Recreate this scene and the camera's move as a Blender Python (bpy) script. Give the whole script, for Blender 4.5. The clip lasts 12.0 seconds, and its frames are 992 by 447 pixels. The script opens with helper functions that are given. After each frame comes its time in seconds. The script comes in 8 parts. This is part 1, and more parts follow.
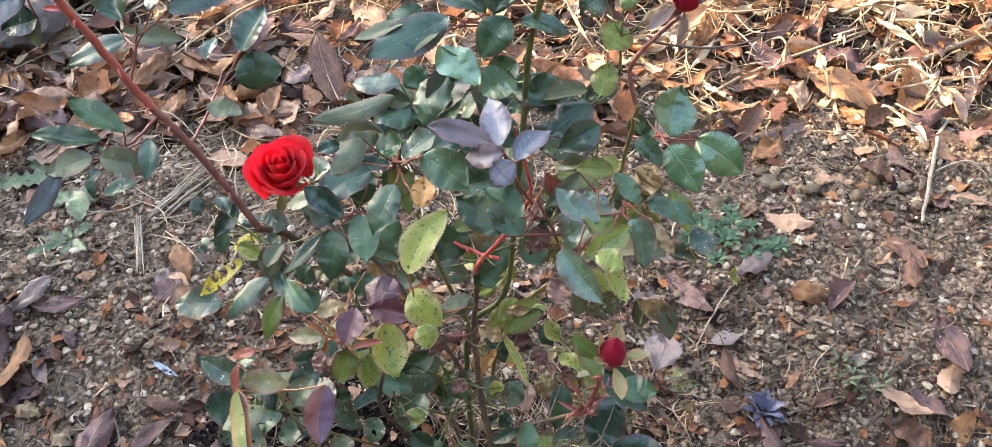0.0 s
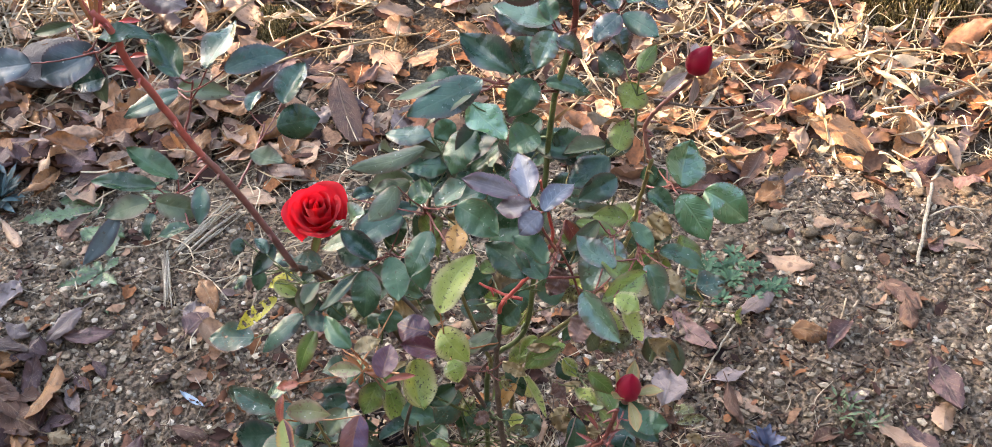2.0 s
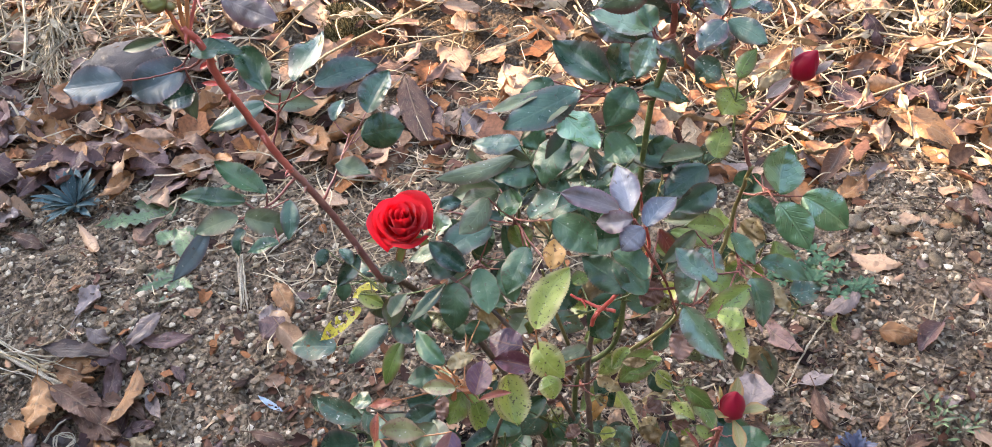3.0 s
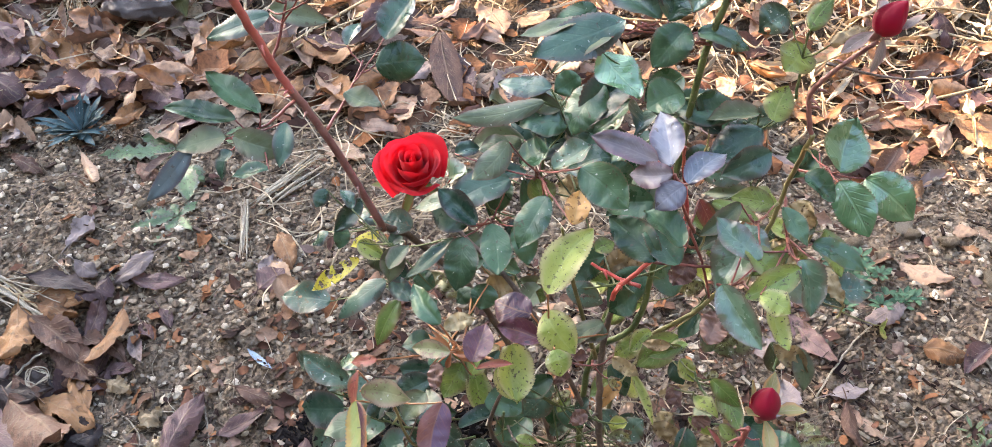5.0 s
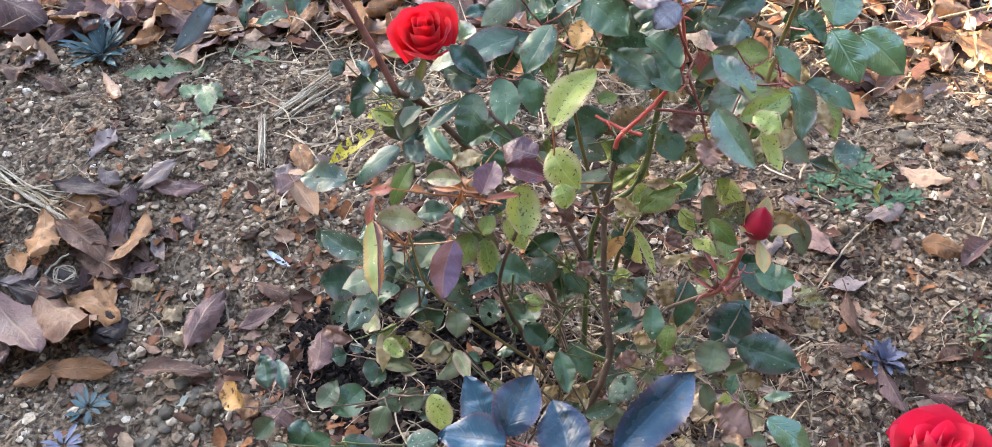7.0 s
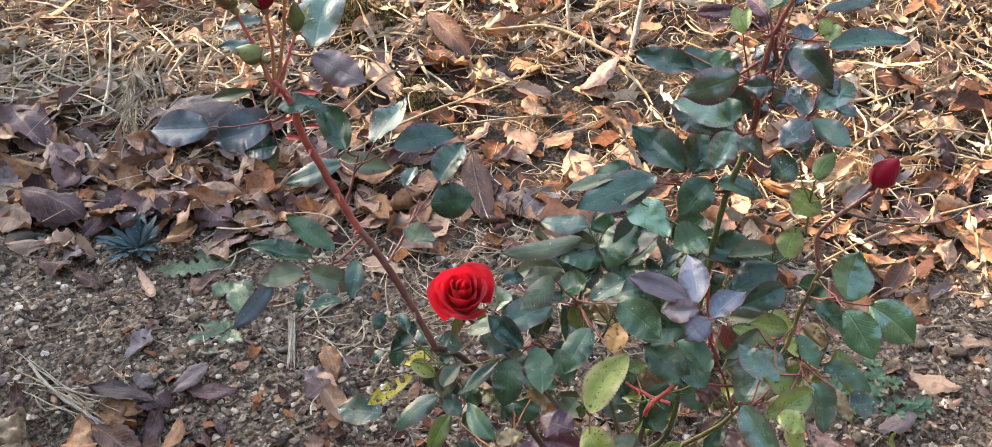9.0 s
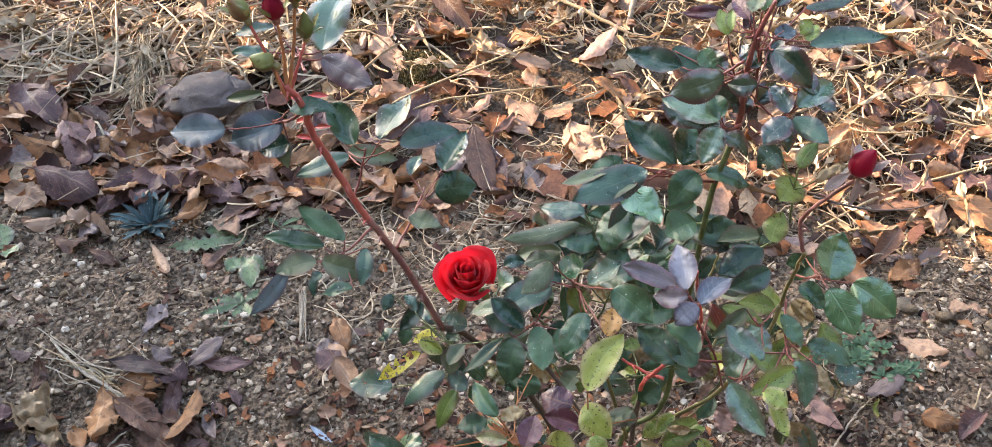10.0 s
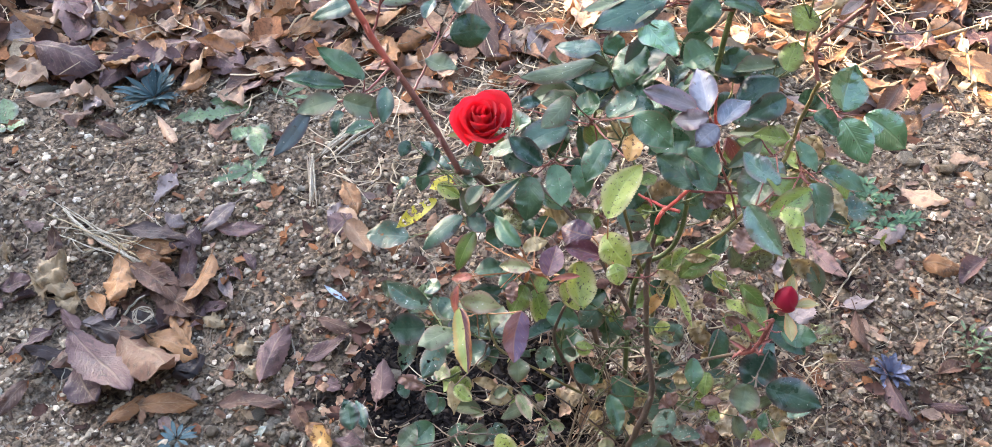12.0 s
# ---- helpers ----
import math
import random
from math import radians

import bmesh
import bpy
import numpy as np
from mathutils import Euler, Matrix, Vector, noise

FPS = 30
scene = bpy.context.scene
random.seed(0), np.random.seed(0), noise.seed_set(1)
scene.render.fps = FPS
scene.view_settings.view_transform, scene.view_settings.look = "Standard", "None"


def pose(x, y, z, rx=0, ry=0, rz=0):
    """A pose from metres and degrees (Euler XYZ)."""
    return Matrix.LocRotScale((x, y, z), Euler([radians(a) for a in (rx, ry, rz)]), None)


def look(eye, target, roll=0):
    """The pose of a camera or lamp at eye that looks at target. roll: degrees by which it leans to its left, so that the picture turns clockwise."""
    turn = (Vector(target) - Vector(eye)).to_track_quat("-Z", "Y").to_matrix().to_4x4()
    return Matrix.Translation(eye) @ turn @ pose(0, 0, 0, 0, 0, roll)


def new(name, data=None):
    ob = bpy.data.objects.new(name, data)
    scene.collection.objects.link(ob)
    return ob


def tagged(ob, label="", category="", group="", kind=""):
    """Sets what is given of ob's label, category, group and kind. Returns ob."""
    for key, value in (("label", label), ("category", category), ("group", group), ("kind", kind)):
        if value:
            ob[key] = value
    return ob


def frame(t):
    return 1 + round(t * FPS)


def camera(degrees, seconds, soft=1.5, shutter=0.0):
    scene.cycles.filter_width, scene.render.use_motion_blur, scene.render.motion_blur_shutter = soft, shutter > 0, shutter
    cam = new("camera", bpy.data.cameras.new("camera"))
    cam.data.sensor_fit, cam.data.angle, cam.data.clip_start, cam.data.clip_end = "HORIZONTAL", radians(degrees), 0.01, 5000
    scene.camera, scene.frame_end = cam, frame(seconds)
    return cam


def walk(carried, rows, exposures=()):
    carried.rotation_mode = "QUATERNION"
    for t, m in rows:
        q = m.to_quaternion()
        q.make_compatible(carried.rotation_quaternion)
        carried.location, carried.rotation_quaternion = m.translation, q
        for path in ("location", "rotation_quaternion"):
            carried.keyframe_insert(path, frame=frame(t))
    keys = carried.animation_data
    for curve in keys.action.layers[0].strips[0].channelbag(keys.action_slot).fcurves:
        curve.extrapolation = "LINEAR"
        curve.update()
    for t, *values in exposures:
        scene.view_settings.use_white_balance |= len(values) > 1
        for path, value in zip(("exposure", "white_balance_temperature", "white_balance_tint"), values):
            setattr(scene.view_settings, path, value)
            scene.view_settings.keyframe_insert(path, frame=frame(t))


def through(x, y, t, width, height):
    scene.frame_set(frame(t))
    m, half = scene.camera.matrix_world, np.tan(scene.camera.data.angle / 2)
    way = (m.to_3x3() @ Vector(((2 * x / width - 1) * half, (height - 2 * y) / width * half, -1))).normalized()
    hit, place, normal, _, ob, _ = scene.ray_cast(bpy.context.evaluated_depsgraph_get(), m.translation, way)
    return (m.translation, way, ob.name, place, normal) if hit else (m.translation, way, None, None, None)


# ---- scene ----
cam = camera(49.8, 12.0, 0.62)
PATH = [
    (0, (0.096, 0.012, 1.038), (-0.025, 1.422, -0.375), -3.3),
    (0.5, (0.094, -0.013, 1.05), (-0.017, 1.416, -0.345), -3.1),
    (0.9, (0.071, -0.015, 1.095), (-0.025, 1.477, -0.234), -2.5),
    (1, (0.073, -0.022, 1.1), (-0.032, 1.486, -0.209), -2.5),
    (1.5, (0.073, -0.022, 1.099), (-0.036, 1.497, -0.198), -2.2),
    (1.8, (0.079, -0.025, 1.089), (-0.035, 1.465, -0.24), -2.3),
    (2, (0.08, -0.028, 1.09), (-0.04, 1.425, -0.28), -2.6),
    (2.5, (0.078, -0.028, 1.092), (-0.115, 1.402, -0.294), -5.3),
    (3, (0.047, -0.001, 1.091), (-0.171, 1.428, -0.291), -5.9),
    (3.2, (0.046, 0.017, 1.096), (-0.181, 1.445, -0.286), -5.8),
    (4.8, (0.044, 0.059, 1.005), (-0.22, 1.469, -0.388), -1.8),
    (5, (0.045, 0.051, 1.001), (-0.223, 1.461, -0.392), -1.7),
    (5.5, (0.057, 0.015, 0.982), (-0.215, 1.412, -0.423), -2.0),
    (6, (0.073, -0.018, 0.966), (-0.203, 1.368, -0.45), -2.3),
    (6.5, (0.062, -0.043, 0.956), (-0.223, 1.339, -0.462), -2.4),
    (6.7, (0.061, -0.048, 0.956), (-0.225, 1.332, -0.463), -2.4),
    (8.3, (0.084, -0.021, 1.027), (-0.213, 1.453, -0.291), -3.8),
    (8.5, (0.069, -0.018, 1.047), (-0.23, 1.472, -0.254), -3.4),
    (9, (0.033, -0.008, 1.086), (-0.279, 1.516, -0.171), -2.4),
    (9.5, (0.022, -0.014, 1.105), (-0.302, 1.504, -0.156), -2.2),
    (10, (0.04, -0.026, 1.137), (-0.272, 1.443, -0.184), -3.5),
    (10.2, (0.046, -0.028, 1.139), (-0.253, 1.349, -0.28), -4.6),
    (10.5, (0.046, -0.035, 1.148), (-0.245, 1.313, -0.3), -4.9),
    (11, (0.019, -0.035, 1.151), (-0.27, 1.301, -0.309), -4.9),
    (11.5, (0.012, -0.05, 1.117), (-0.271, 1.255, -0.372), -4.7),
    (12, (0.022, -0.075, 1.112), (-0.258, 1.263, -0.348), -4.5),
]
WARMTH = {6: 7250, 6.5: 7130, 8.3: 7150, 8.5: 7150, 11.5: 7080, 12: 7050}
EXPOSURE = [(0, 3.67), (0.5, 3.62), (1, 3.43), (1.5, 3.40), (2, 3.59), (2.5, 3.72), (3, 3.72), (5, 3.86), (5.5, 3.85), (6, 3.92), (6.5, 3.91), (8.3, 3.62), (8.5, 3.54), (9, 3.33), (9.5, 3.33), (10, 3.43), (10.5, 3.73), (11, 3.84), (11.5, 3.96), (12, 3.98)]
walk(cam, [(t, look(eye, target, roll)) for t, eye, target, roll in PATH], [(t, stops_up, WARMTH.get(t, 7350), 11) for t, stops_up in EXPOSURE])

# ---- world and light ----
world = bpy.data.worlds.new("sky")
scene.world = world
world.use_nodes = True
wn = world.node_tree
wn.nodes.clear()
sky = wn.nodes.new("ShaderNodeTexSky")
sky.sky_type = "NISHITA"
sky.sun_disc = False
SUN_DIR = Vector((-0.84, 0.23, 0.46)).normalized()
sky.sun_elevation = math.asin(SUN_DIR.z)
sky.sun_rotation = math.atan2(SUN_DIR.x, SUN_DIR.y)
sky.air_density, sky.dust_density, sky.ozone_density = 1.0, 1.6, 1.0
bg = wn.nodes.new("ShaderNodeBackground")
bg.inputs["Strength"].default_value = 0.15
wout = wn.nodes.new("ShaderNodeOutputWorld")
wn.links.new(sky.outputs[0], bg.inputs[0])
wn.links.new(bg.outputs[0], wout.inputs[0])
sun_data = bpy.data.lights.new("sun", "SUN")
sun_data.energy, sun_data.angle, sun_data.color = 1.5, radians(0.55), (1.0, 0.76, 0.56)
sun = new("sun", sun_data)
sun.rotation_euler = SUN_DIR.to_track_quat("Z", "Y").to_euler()


# ---- node helpers ----
def blank(name):
    m = bpy.data.materials.new(name)
    m.use_nodes = True
    m.node_tree.nodes.clear()
    return m, m.node_tree


def plug(nt, sock, value):
    if isinstance(value, bpy.types.NodeSocket):
        nt.links.new(value, sock)
    elif isinstance(value, (tuple, list)) and len(value) == 3 and sock.type == "RGBA":
        sock.default_value = (*value, 1.0)
    else:
        sock.default_value = value


def calc(nt, op, a, b=0.0, c=0.0):
    n = nt.nodes.new("ShaderNodeMath")
    n.operation = op
    plug(nt, n.inputs[0], a)
    plug(nt, n.inputs[1], b)
    plug(nt, n.inputs[2], c)
    return n.outputs[0]


def span(nt, value, lo, hi, to_lo=0.0, to_hi=1.0):
    n = nt.nodes.new("ShaderNodeMapRange")
    n.interpolation_type = "SMOOTHSTEP"
    for k, v in zip(("Value", "From Min", "From Max", "To Min", "To Max"), (value, lo, hi, to_lo, to_hi)):
        plug(nt, n.inputs[k], v)
    return n.outputs[0]


def blend(nt, fac, a, b, mode="MIX"):
    n = nt.nodes.new("ShaderNodeMix")
    n.data_type = "RGBA"
    n.blend_type = mode
    plug(nt, n.inputs[0], fac)
    plug(nt, n.inputs[6], a)
    plug(nt, n.inputs[7], b)
    return n.outputs[2]


def grain(nt, vec, scale, detail=3.0, rough=0.55):
    n = nt.nodes.new("ShaderNodeTexNoise")
    plug(nt, n.inputs["Vector"], vec)
    n.inputs["Scale"].default_value = scale
    n.inputs["Detail"].default_value = detail
    n.inputs["Roughness"].default_value = rough
    return n.outputs["Fac"]


def cells(nt, vec, scale, feature="F1", out="Distance"):
    n = nt.nodes.new("ShaderNodeTexVoronoi")
    n.feature = feature
    plug(nt, n.inputs["Vector"], vec)
    n.inputs["Scale"].default_value = scale
    return n.outputs[out]


def stops(nt, fac, *rows):
    n = nt.nodes.new("ShaderNodeValToRGB")
    plug(nt, n.inputs[0], fac)
    el = n.color_ramp.elements
    while len(el) < len(rows):
        el.new(0.5)
    for e, (p, col) in zip(el, rows):
        e.position = p
        e.color = (*col, 1.0)
    return n.outputs[0]


def relief(nt, height, strength=0.4, dist=0.002):
    n = nt.nodes.new("ShaderNodeBump")
    n.inputs["Strength"].default_value = strength
    n.inputs["Distance"].default_value = dist
    plug(nt, n.inputs["Height"], height)
    return n.outputs[0]


def surface(nt, colour, rough, normal=None, through=0.0, glow=None, sheen=0.0, spec=0.5, hole=None):
    """Principled surface, with light let through (leaves, petals) and holes where asked."""
    p = nt.nodes.new("ShaderNodeBsdfPrincipled")
    plug(nt, p.inputs["Base Color"], colour)
    plug(nt, p.inputs["Roughness"], rough)
    plug(nt, p.inputs["Specular IOR Level"], spec)
    plug(nt, p.inputs["Sheen Weight"], sheen)
    if normal is not None:
        plug(nt, p.inputs["Normal"], normal)
    shader = p.outputs[0]
    if through:
        t = nt.nodes.new("ShaderNodeBsdfTranslucent")
        plug(nt, t.inputs[0], glow if glow is not None else colour)
        if normal is not None:
            plug(nt, t.inputs["Normal"], normal)
        mx = nt.nodes.new("ShaderNodeMixShader")
        mx.inputs[0].default_value = through
        nt.links.new(shader, mx.inputs[1])
        nt.links.new(t.outputs[0], mx.inputs[2])
        shader = mx.outputs[0]
    if hole is not None:
        c = nt.nodes.new("ShaderNodeBsdfTransparent")
        mx = nt.nodes.new("ShaderNodeMixShader")
        plug(nt, mx.inputs[0], hole)
        nt.links.new(shader, mx.inputs[1])
        nt.links.new(c.outputs[0], mx.inputs[2])
        shader = mx.outputs[0]
    o = nt.nodes.new("ShaderNodeOutputMaterial")
    nt.links.new(shader, o.inputs[0])


def coords(nt, kind="Object"):
    return nt.nodes.new("ShaderNodeTexCoord").outputs[kind]


def chance(nt):
    return nt.nodes.new("ShaderNodeObjectInfo").outputs["Random"]


def island(nt):
    return nt.nodes.new("ShaderNodeNewGeometry").outputs["Random Per Island"]


def split(nt, vec):
    n = nt.nodes.new("ShaderNodeSeparateXYZ")
    plug(nt, n.inputs[0], vec)
    return n.outputs


def shifted(nt, vec, by):
    """A pattern's own place on every object."""
    n = nt.nodes.new("ShaderNodeVectorMath")
    n.operation = "ADD"
    plug(nt, n.inputs[0], vec)
    c = nt.nodes.new("ShaderNodeCombineXYZ")
    plug(nt, c.inputs[0], calc(nt, "MULTIPLY", by, 37.0))
    plug(nt, c.inputs[1], calc(nt, "MULTIPLY", by, 91.0))
    plug(nt, c.inputs[2], calc(nt, "MULTIPLY", by, 53.0))
    plug(nt, n.inputs[1], c.outputs[0])
    return n.outputs[0]


def veins(nt, pairs=7.0, slant=2.2):
    """Midrib and side veins of a leaf, along its length u and across it v. Gives the mask and the side (0 or 1)."""
    u, v, _ = split(nt, coords(nt, "UV"))
    off = calc(nt, "ABSOLUTE", calc(nt, "MULTIPLY", calc(nt, "SUBTRACT", v, 0.5), 2.0))
    rib = span(nt, off, 0.09, 0.02)
    stray = calc(nt, "MULTIPLY", grain(nt, shifted(nt, coords(nt), chance(nt)), 60.0, 2.0), 1.1)
    run = calc(nt, "FRACT", calc(nt, "ADD", calc(nt, "SUBTRACT", calc(nt, "MULTIPLY", u, pairs), calc(nt, "MULTIPLY", off, slant)), stray))
    line = calc(nt, "MULTIPLY", span(nt, calc(nt, "ABSOLUTE", calc(nt, "SUBTRACT", run, 0.5)), 0.16, 0.03), span(nt, grain(nt, shifted(nt, coords(nt), chance(nt)), 75.0, 3.0), 0.36, 0.62, 0.15, 1.0))
    line = calc(nt, "MULTIPLY", line, span(nt, off, 1.0, 0.55))
    return calc(nt, "MAXIMUM", rib, calc(nt, "MULTIPLY", line, 0.7)), calc(nt, "GREATER_THAN", v, 0.5), u, off, calc(nt, "ABSOLUTE", calc(nt, "SUBTRACT", run, 0.5))


def living_leaf(name, dark, light, vein, rough=0.35, spots=None, spot_at=0.62, through=0.10, spot_scale=170.0, flecks=0.27, tint=None, tint_by=0.0, other=None, eaten=0.0, vein_by=0.3, spec=0.4, bump=0.22):
    """A rose leaflet: two greens, veins, spots of blight, a blush of another tint towards the edge, and bites."""
    m, nt = blank(name)
    r = chance(nt)
    uv = shifted(nt, coords(nt, "Object"), r)
    mask, side, u, off, quilt = veins(nt)
    big, fine = grain(nt, uv, 55.0, 3.0), grain(nt, uv, 420.0, 2.0)
    tone = calc(nt, "ADD", calc(nt, "MULTIPLY", big, 1.1), calc(nt, "MULTIPLY", r, 0.5))
    colour = blend(nt, span(nt, tone, 0.45, 1.1), dark, light)
    colour = blend(nt, span(nt, grain(nt, uv, 130.0, 4.0, 0.65), 0.5, 0.72, 0.0, 0.4), colour, blend(nt, 0.5, colour, (0.10, 0.08, 0.04)))
    if other is not None:
        colour = blend(nt, span(nt, calc(nt, "ADD", side, calc(nt, "MULTIPLY", calc(nt, "SUBTRACT", grain(nt, uv, 95.0, 4.0, 0.65), 0.5), 2.6)), 0.3, 0.75), colour, other)
    if tint is not None:
        edge = calc(nt, "ADD", span(nt, off, 0.35, 1.0), calc(nt, "SUBTRACT", grain(nt, uv, 90.0, 3.0), 0.5))
        colour = blend(nt, calc(nt, "MULTIPLY", span(nt, edge, 0.1, 0.9), tint_by), colour, tint)
    colour = blend(nt, calc(nt, "MULTIPLY", mask, vein_by), colour, vein)
    colour = blend(nt, span(nt, calc(nt, "ADD", off, calc(nt, "MULTIPLY", big, 0.25)), 0.98, 1.10, 0.0, 0.38), colour, (0.15, 0.07, 0.055))
    if spots is not None:
        blot = span(nt, grain(nt, uv, spot_scale, 4.0, 0.6), spot_at, spot_at + 0.06)
        colour = blend(nt, calc(nt, "MULTIPLY", blot, 0.85), colour, spots)
    colour = blend(nt, span(nt, fine, 0.5, 0.75, 0.0, 0.05), colour, (0.4, 0.4, 0.3))
    colour = blend(nt, span(nt, grain(nt, uv, 210.0, 2.0), 0.66, 0.72, 0.0, 0.6), colour, (0.05, 0.03, 0.015))
    # pale flecks: tiny glints and holes put into the leaf colour
    if flecks:
        colour = blend(nt, span(nt, grain(nt, uv, 330.0, 2.0, 0.4), 1.0 - flecks, 1.05 - flecks, 0.0, 0.55), colour, (0.5, 0.49, 0.42))
    height = calc(nt, "ADD", calc(nt, "MULTIPLY", mask, -0.8), calc(nt, "ADD", calc(nt, "MULTIPLY", quilt, -0.25), calc(nt, "MULTIPLY", fine, 0.25)))
    hole = span(nt, grain(nt, uv, 120.0, 2.0, 0.4), 1.0 - eaten, 1.02 - eaten) if eaten else None
    surface(nt, colour, span(nt, big, 0.3, 0.7, rough - 0.12, rough + 0.08), relief(nt, height, bump, 0.0009), through, hole=hole, spec=spec)
    return m


LEAF_GREEN = living_leaf("leaf_green", (0.011, 0.036, 0.015), (0.052, 0.110, 0.050), (0.11, 0.17, 0.09), 0.36, spec=0.42, vein_by=0.13)
LEAF_BLUE = living_leaf("leaf_blue_green", (0.010, 0.034, 0.020), (0.046, 0.095, 0.060), (0.09, 0.15, 0.11), 0.34, tint=(0.075, 0.055, 0.06), tint_by=0.45, spec=0.42, vein_by=0.12)
LEAF_DULL = living_leaf("leaf_dull", (0.050, 0.073, 0.035), (0.110, 0.132, 0.066), (0.16, 0.18, 0.1), 0.5, tint=(0.10, 0.06, 0.05), tint_by=0.4)
LEAF_GLOSS = living_leaf("leaf_gloss", (0.034, 0.098, 0.042), (0.085, 0.185, 0.078), (0.20, 0.31, 0.15), 0.24, vein_by=0.24, spec=0.95, bump=0.4)
LEAF_SHEEN = living_leaf("leaf_sheen", (0.034, 0.082, 0.045), (0.10, 0.165, 0.095), (0.20, 0.27, 0.17), 0.26, tint=(0.12, 0.075, 0.06), tint_by=0.5, spec=0.75, vein_by=0.16)
LEAF_BRONZE = living_leaf("leaf_bronze", (0.014, 0.032, 0.018), (0.052, 0.076, 0.040), (0.12, 0.13, 0.08), 0.24, tint=(0.085, 0.03, 0.03), tint_by=0.7, spec=0.7, vein_by=0.15)
LEAF_PLUM = living_leaf("leaf_plum", (0.06, 0.046, 0.05), (0.13, 0.104, 0.106), (0.25, 0.2, 0.2), 0.40, tint=(0.10, 0.045, 0.06), tint_by=0.6, spec=0.5, vein_by=0.12, bump=0.14)
LEAF_SILVER = living_leaf("leaf_silver", (0.055, 0.068, 0.085), (0.15, 0.155, 0.185), (0.26, 0.26, 0.28), 0.40, tint=(0.055, 0.045, 0.065), tint_by=0.8, spec=0.45, vein_by=0.25, bump=0.14)
LEAF_PURPLE = living_leaf("leaf_purple", (0.035, 0.012, 0.02), (0.085, 0.025, 0.035), (0.28, 0.14, 0.05), 0.4, spots=(0.02, 0.01, 0.015))
LEAF_YELLOW = living_leaf("leaf_yellow_green", (0.14, 0.20, 0.035), (0.29, 0.33, 0.075), (0.34, 0.37, 0.14), 0.45, spots=(0.06, 0.04, 0.02), spot_at=0.59, spot_scale=400.0, through=0.28, tint=(0.40, 0.34, 0.17), tint_by=0.6)
LEAF_RAGGED = living_leaf("leaf_ragged_yellow", (0.34, 0.30, 0.03), (0.52, 0.46, 0.06), (0.5, 0.42, 0.1), 0.5, spots=(0.10, 0.08, 0.03), spot_at=0.56, spot_scale=330.0, through=0.3, eaten=0.42)
LEAF_LIME = living_leaf("leaf_lime", (0.08, 0.135, 0.028), (0.19, 0.25, 0.06), (0.28, 0.33, 0.13), 0.4, spots=(0.07, 0.05, 0.02), spot_at=0.6, spot_scale=420.0, through=0.28, tint=(0.16, 0.10, 0.05), tint_by=0.45)
LEAF_ORANGE = living_leaf("leaf_orange", (0.34, 0.16, 0.04), (0.50, 0.27, 0.09), (0.45, 0.30, 0.12), 0.55, spots=(0.12, 0.05, 0.02), spot_at=0.56, through=0.25, eaten=0.36)
LEAF_DRY = living_leaf("leaf_dry", (0.20, 0.13, 0.06), (0.42, 0.32, 0.17), (0.30, 0.2, 0.1), 0.6, spots=(0.10, 0.05, 0.02), through=0.2)
LEAF_EATEN = living_leaf("leaf_eaten", (0.016, 0.046, 0.028), (0.072, 0.118, 0.070), (0.13, 0.17, 0.11), 0.40, spots=(0.07, 0.055, 0.025), spot_at=0.58, spot_scale=240.0, flecks=0.33, eaten=0.33, tint=(0.10, 0.08, 0.05), tint_by=0.4)
LEAF_MOTTLED = living_leaf("leaf_mottled", (0.12, 0.135, 0.055), (0.30, 0.28, 0.135), (0.2, 0.19, 0.1), 0.45, spots=(0.06, 0.035, 0.02), spot_at=0.54, spot_scale=300.0, flecks=0.37, eaten=0.33, tint=(0.15, 0.085, 0.06), tint_by=0.8, through=0.22)
LEAF_PALE = living_leaf("leaf_pale", (0.10, 0.13, 0.05), (0.22, 0.22, 0.11), (0.25, 0.25, 0.13), 0.5, through=0.25, spots=(0.2, 0.13, 0.09), spot_at=0.58, spot_scale=260.0, tint=(0.30, 0.20, 0.15), tint_by=0.7)
LEAF_TWOTONE = living_leaf("leaf_two_tone", (0.14, 0.19, 0.04), (0.26, 0.28, 0.07), (0.40, 0.24, 0.08), 0.4, other=(0.075, 0.03, 0.045), through=0.25, tint=(0.40, 0.16, 0.03), tint_by=0.5)
LEAF_CRIMSON = living_leaf("leaf_crimson", (0.13, 0.055, 0.06), (0.22, 0.09, 0.075), (0.34, 0.17, 0.10), 0.4, other=(0.11, 0.06, 0.10), through=0.22)
LEAF_RED = living_leaf("leaf_red", (0.20, 0.045, 0.035), (0.36, 0.11, 0.07), (0.42, 0.22, 0.12), 0.4, spots=(0.12, 0.05, 0.03), spot_scale=300.0, through=0.3, tint=(0.16, 0.11, 0.04), tint_by=0.5)
LEAF_RUSSET = living_leaf("leaf_russet", (0.12, 0.06, 0.05), (0.22, 0.12, 0.09), (0.28, 0.18, 0.12), 0.5)
LEAF_NIGHT = living_leaf("leaf_night", (0.006, 0.026, 0.042), (0.018, 0.058, 0.092), (0.04, 0.10, 0.14), 0.34, tint=(0.035, 0.035, 0.075), tint_by=0.5, spec=0.36, vein_by=0.12, through=0.06)
WEED_GREEN = living_leaf("weed_green", (0.048, 0.085, 0.03), (0.12, 0.175, 0.072), (0.18, 0.22, 0.12), 0.5, spots=(0.07, 0.055, 0.035), spot_at=0.56, spot_scale=260.0, tint=(0.14, 0.13, 0.10), tint_by=0.6)
WEED_BLUE = living_leaf("weed_blue", (0.014, 0.038, 0.042), (0.048, 0.092, 0.100), (0.09, 0.14, 0.14), 0.5, spec=0.3)
